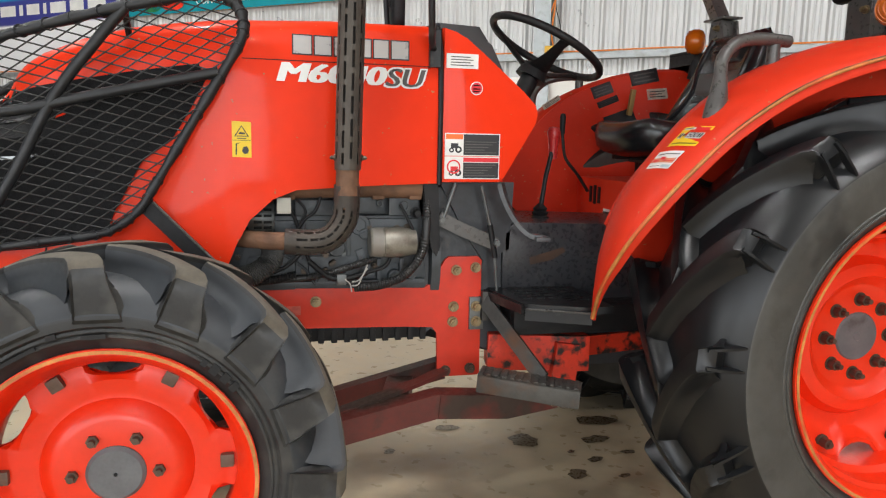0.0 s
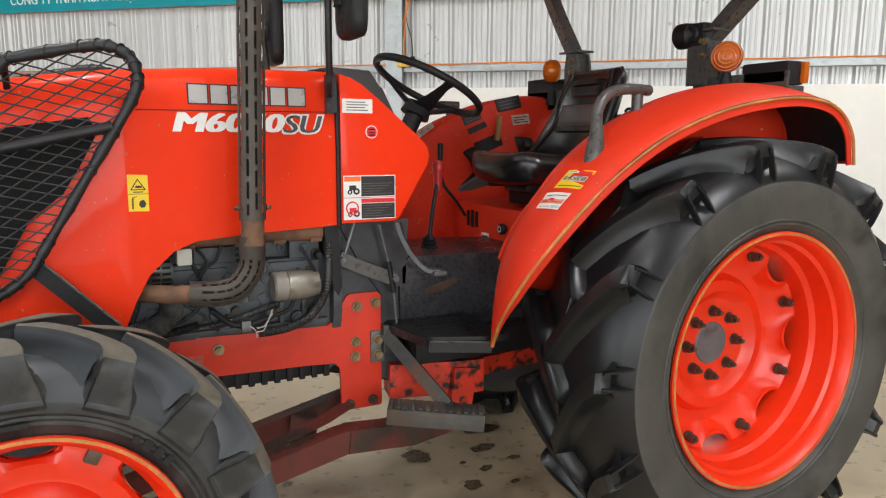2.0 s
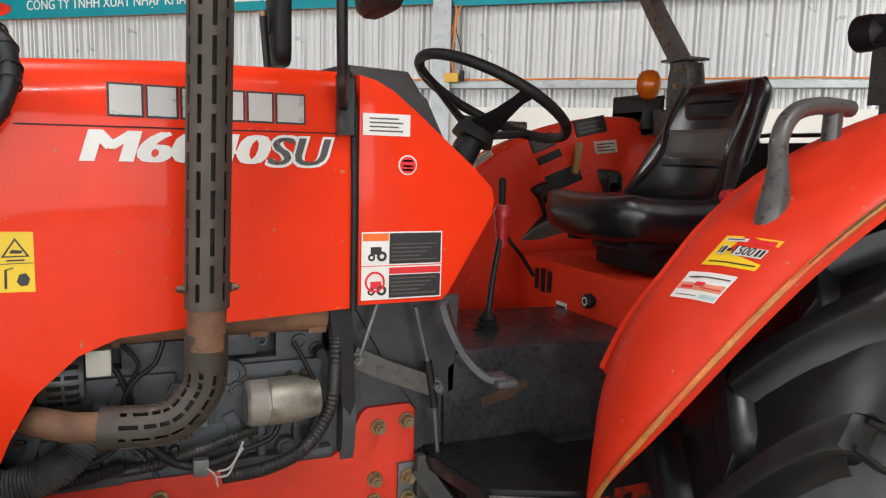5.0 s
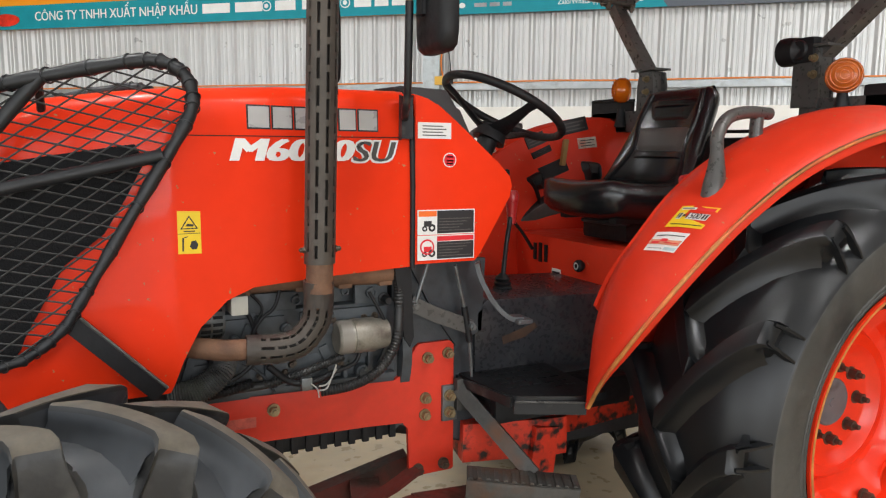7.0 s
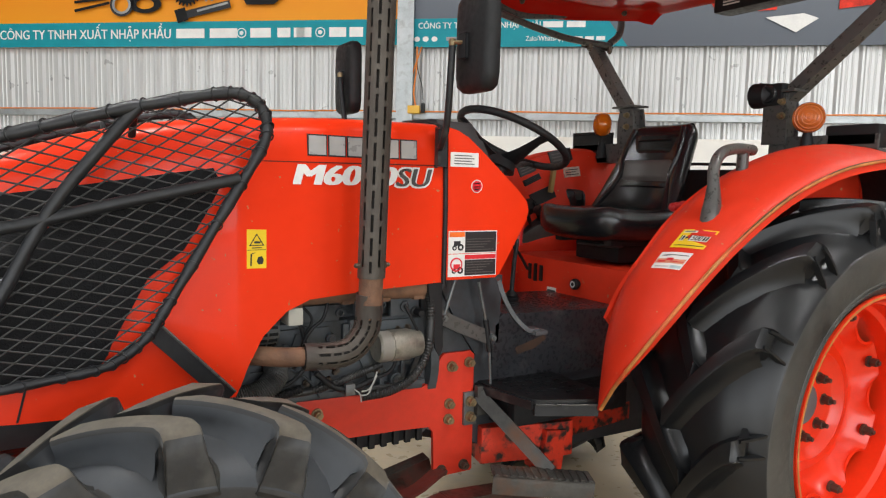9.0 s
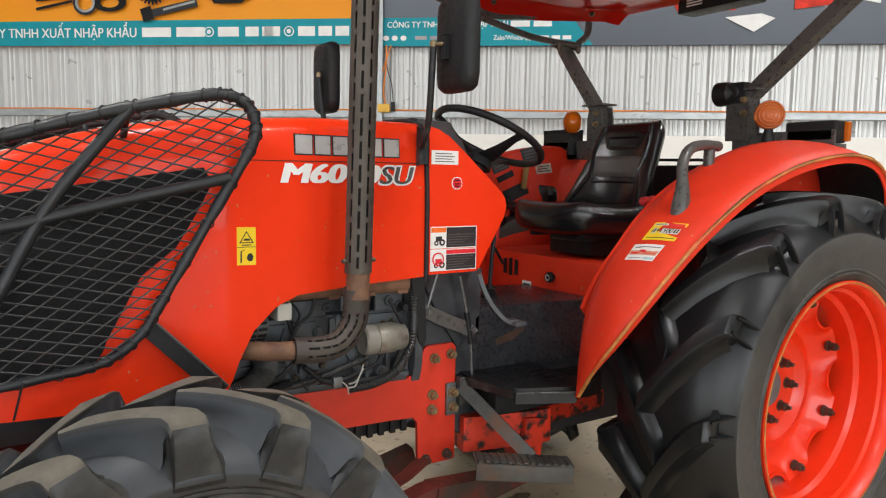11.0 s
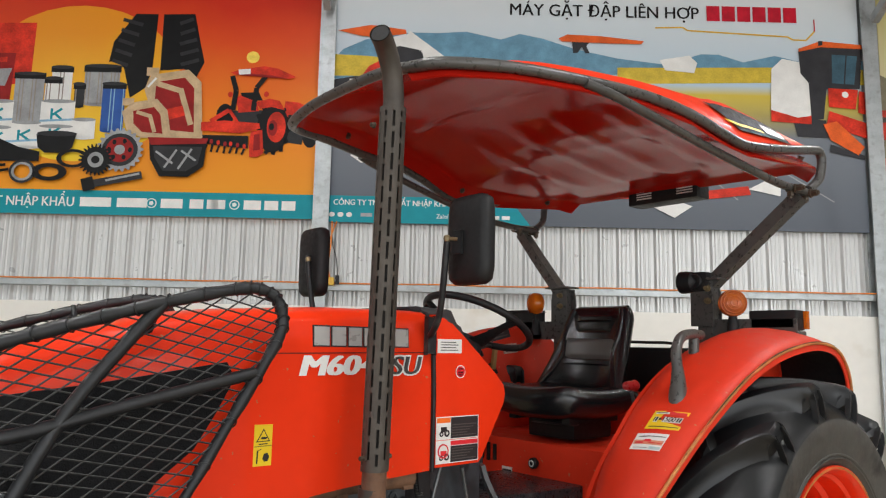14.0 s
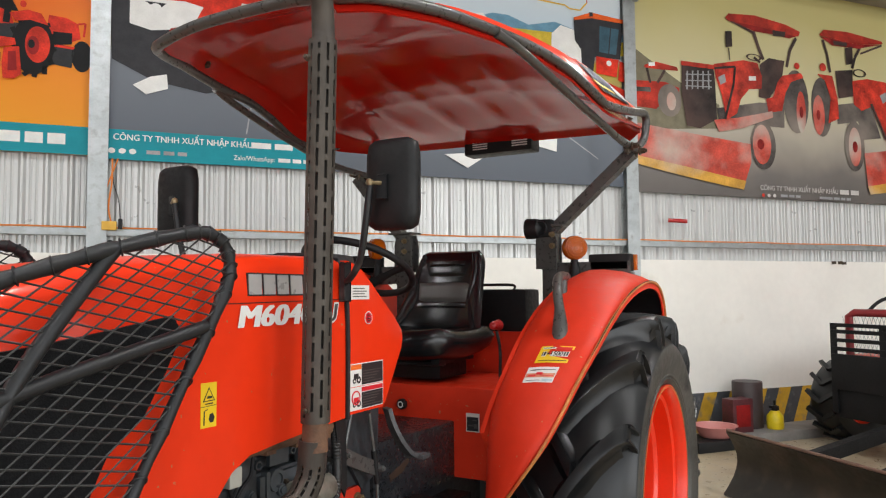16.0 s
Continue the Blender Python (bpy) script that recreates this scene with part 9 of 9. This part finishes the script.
for z in (0.98, 1.06, 1.14, 1.20):
    bm = BM()
    box(bm, (3.925, -2.35, z), (3.955, -1.28, z + 0.035), 0.004)
    nt_part("guard_slat", bm, NT_BLACK)
for v in (-1.30, -1.80, -2.33):
    bm = BM()
    box(bm, (3.93, v - 0.03, 0.4), (3.95, v + 0.03, 1.235), 0.003)
    nt_part("guard_post", bm, NT_BLACK)
bm = BM()
tube(bm, [(4.0, -1.42, 0.9), (4.0, -1.42, 1.30), (4.0, -1.48, 1.335), (4.0, -2.4, 1.335)], 0.035, 12)
nt_part("red_bar", bm, material("faded_red_bar", (0.28, 0.02, 0.025), 0.45, var=0.2), "faded red guard bar")
bm = BM()
tube(bm, smooth_path([(4.05, -1.55, 1.32), (4.2, -1.6, 1.45), (4.5, -1.7, 1.52), (5.0, -1.7, 1.55)], 4), 0.016, 10)
nt_part("guard_hoop", bm, NT_BLACK)
bm = BM()
for i in range(22):
    bar(bm, [(4.02, -1.45 - i * 0.04, 0.95), (4.02, -1.45 - i * 0.04 - 0.12, 1.30)], 0.003, 0.003)
    bar(bm, [(4.022, -1.57 - i * 0.04 + 0.12, 0.95 + 0.0), (4.022, -1.45 - i * 0.04 + 0.12, 1.30)], 0.003, 0.003)
tagged(nt_part("wire_mesh", bm, ZINC, "pale wire mesh"), kind="stuff")
bm = BM()
box(bm, (4.05, -2.15, 0.66), (5.8, -1.35, 0.95), 0.05)
nt_part("bonnet", bm, RED, "red bonnet in shade")
bm = BM()
box(bm, (4.1, -2.05, 0.40), (5.8, -1.45, 0.70), 0.02)
nt_part("chassis", bm, BLACK, "black chassis")
bm = BM()
box(bm, (3.95, -1.9, 0.36), (4.02, -1.28, 0.64), 0.01)
nt_part("front_plate", bm, NT_BLACK)
rows = []
for i in range(9):
    t = i / 8
    z = 0.02 + 0.48 * t
    xx = 2.06 + 0.12 * math.sin(math.pi * t) + 0.04 * t
    rows.append([(xx - 0.07 * (-1.98 - v), v, z) for v in (-1.98, -2.7, -3.6)])
bm = BM()
grid_surface(bm, rows)
solidify(bm, 0.02)
bl = nt_part("dozer_blade", bm, material("worn_blade_steel", (0.030, 0.024, 0.019), 0.45, metal=0.3, var=0.3, scale=3, stain=(0.09, 0.06, 0.045), stain_scale=2.5), "dark worn steel blade")
bm = BM()
tube(bm, [(2.095, -1.98, 0.503), (2.045, -2.7, 0.503), (1.98, -3.6, 0.503)], 0.011, 8)
nt_part("blade_edge", bm, material("pale_blade_edge", (0.22, 0.13, 0.10), 0.4, metal=0.4, var=0.3, scale=9), "paler reddish upper edge", parent=bl)
for v in (-2.3, -2.9):
    bm = BM()
    bar(bm, [(2.2, v, 0.25), (4.1, v + 0.25 * (1 if v < -2 else -0.1), 0.45)], 0.08, 0.1)
    nt_part("push_arm", bm, NT_BLACK)

# oil drips on the concrete under the tractor
random.seed(11)
bm = BM()
for cx, cy, r in ((1.30, 2.55, 0.05), (1.43, 2.66, 0.035), (1.52, 2.85, 0.06), (1.36, 2.75, 0.02), (1.6, 2.7, 0.03), (0.6, 2.9, 0.03), (1.48, 2.5, 0.025), (1.2, 2.9, 0.08), (1.62, 3.05, 0.09), (0.9, 3.1, 0.05)):
    ring = []
    for k in range(18):
        q = 2 * math.pi * k / 18
        rr = 0.72 * r * (1 + 0.22 * math.sin(2 * q + cx * 9) + 0.12 * math.sin(5 * q + cy * 7))
        ring.append(bm.verts.new((cx + rr * 1.3 * math.cos(q), cy + rr * math.sin(q), 0.004)))
    bm.faces.new(ring)
tagged(mesh_ob("oil_stain", bm, OIL), "dark oil drips on the concrete under the tractor", "stain", kind="stuff")


# ---- light of the hall ----
# fluorescent tubes under the roof: one in view, the others added for light
def tube_lamp(x, y, z, watts):
    bm = BM()
    box(bm, (-0.62, -0.035, 0.02), (0.62, 0.035, 0.06), 0.008)
    ob = mesh_ob("tube_lamp", bm, WHITE_STICK)
    ob.matrix_basis = HALL @ Matrix.Translation((x, y, z)) @ Matrix.Rotation(radians(90), 4, "Z")
    tagged(ob, "white fluorescent tube lamp hanging from the roof", "lamp", "tube lamps of the hall")
    bm = BM()
    tube(bm, [(-0.6, 0, 0), (0.6, 0, 0)], 0.016, 10)
    t = mesh_ob("tube", bm, TUBE_GLOW)
    t.parent = ob
    for sx in (-0.4, 0.4):
        bm = BM()
        tube(bm, [(sx, 0, 0.06), (sx, 0, roof_z(y) - z - 0.1 + 0.2 * sx)], 0.004, 6)
        t = mesh_ob("hanger", bm, STEEL)
        t.parent = ob
    area_lamp("tube_light", HALL @ Matrix.Translation((x, y, z - 0.03)) @ Matrix.Rotation(radians(90), 4, "Z"), 1.2, 0.1, watts, (0.98, 0.98, 0.98))


TUBE_GLOW = glow("lit_tube", (1, 0.98, 0.95), 12)
tube_lamp(2.25, -2.32, 4.14, 30)
# six unseen tubes, added and powered to light the hall from above
for lx, ly in ((-2.2, -4.6), (-6.5, -4.6), (2.0, -5.2), (-2.2, -9.0), (3.6, -9.0), (8.0, -4.6)):
    tube_lamp(lx, ly, roof_z(ly) - 0.32, 130)
# area lamps added in the three unseen gates; the right one lifts the wall
for gx in (-9.25, -0.75, 7.75):
    area_lamp("added_gate_light", HALL @ Matrix.Translation((gx, -14.05, 2.4)) @ Matrix.Rotation(radians(90), 4, "X"), 7.4, 4.3, 580 if gx > 5 else 320, (0.97, 0.985, 1.0))
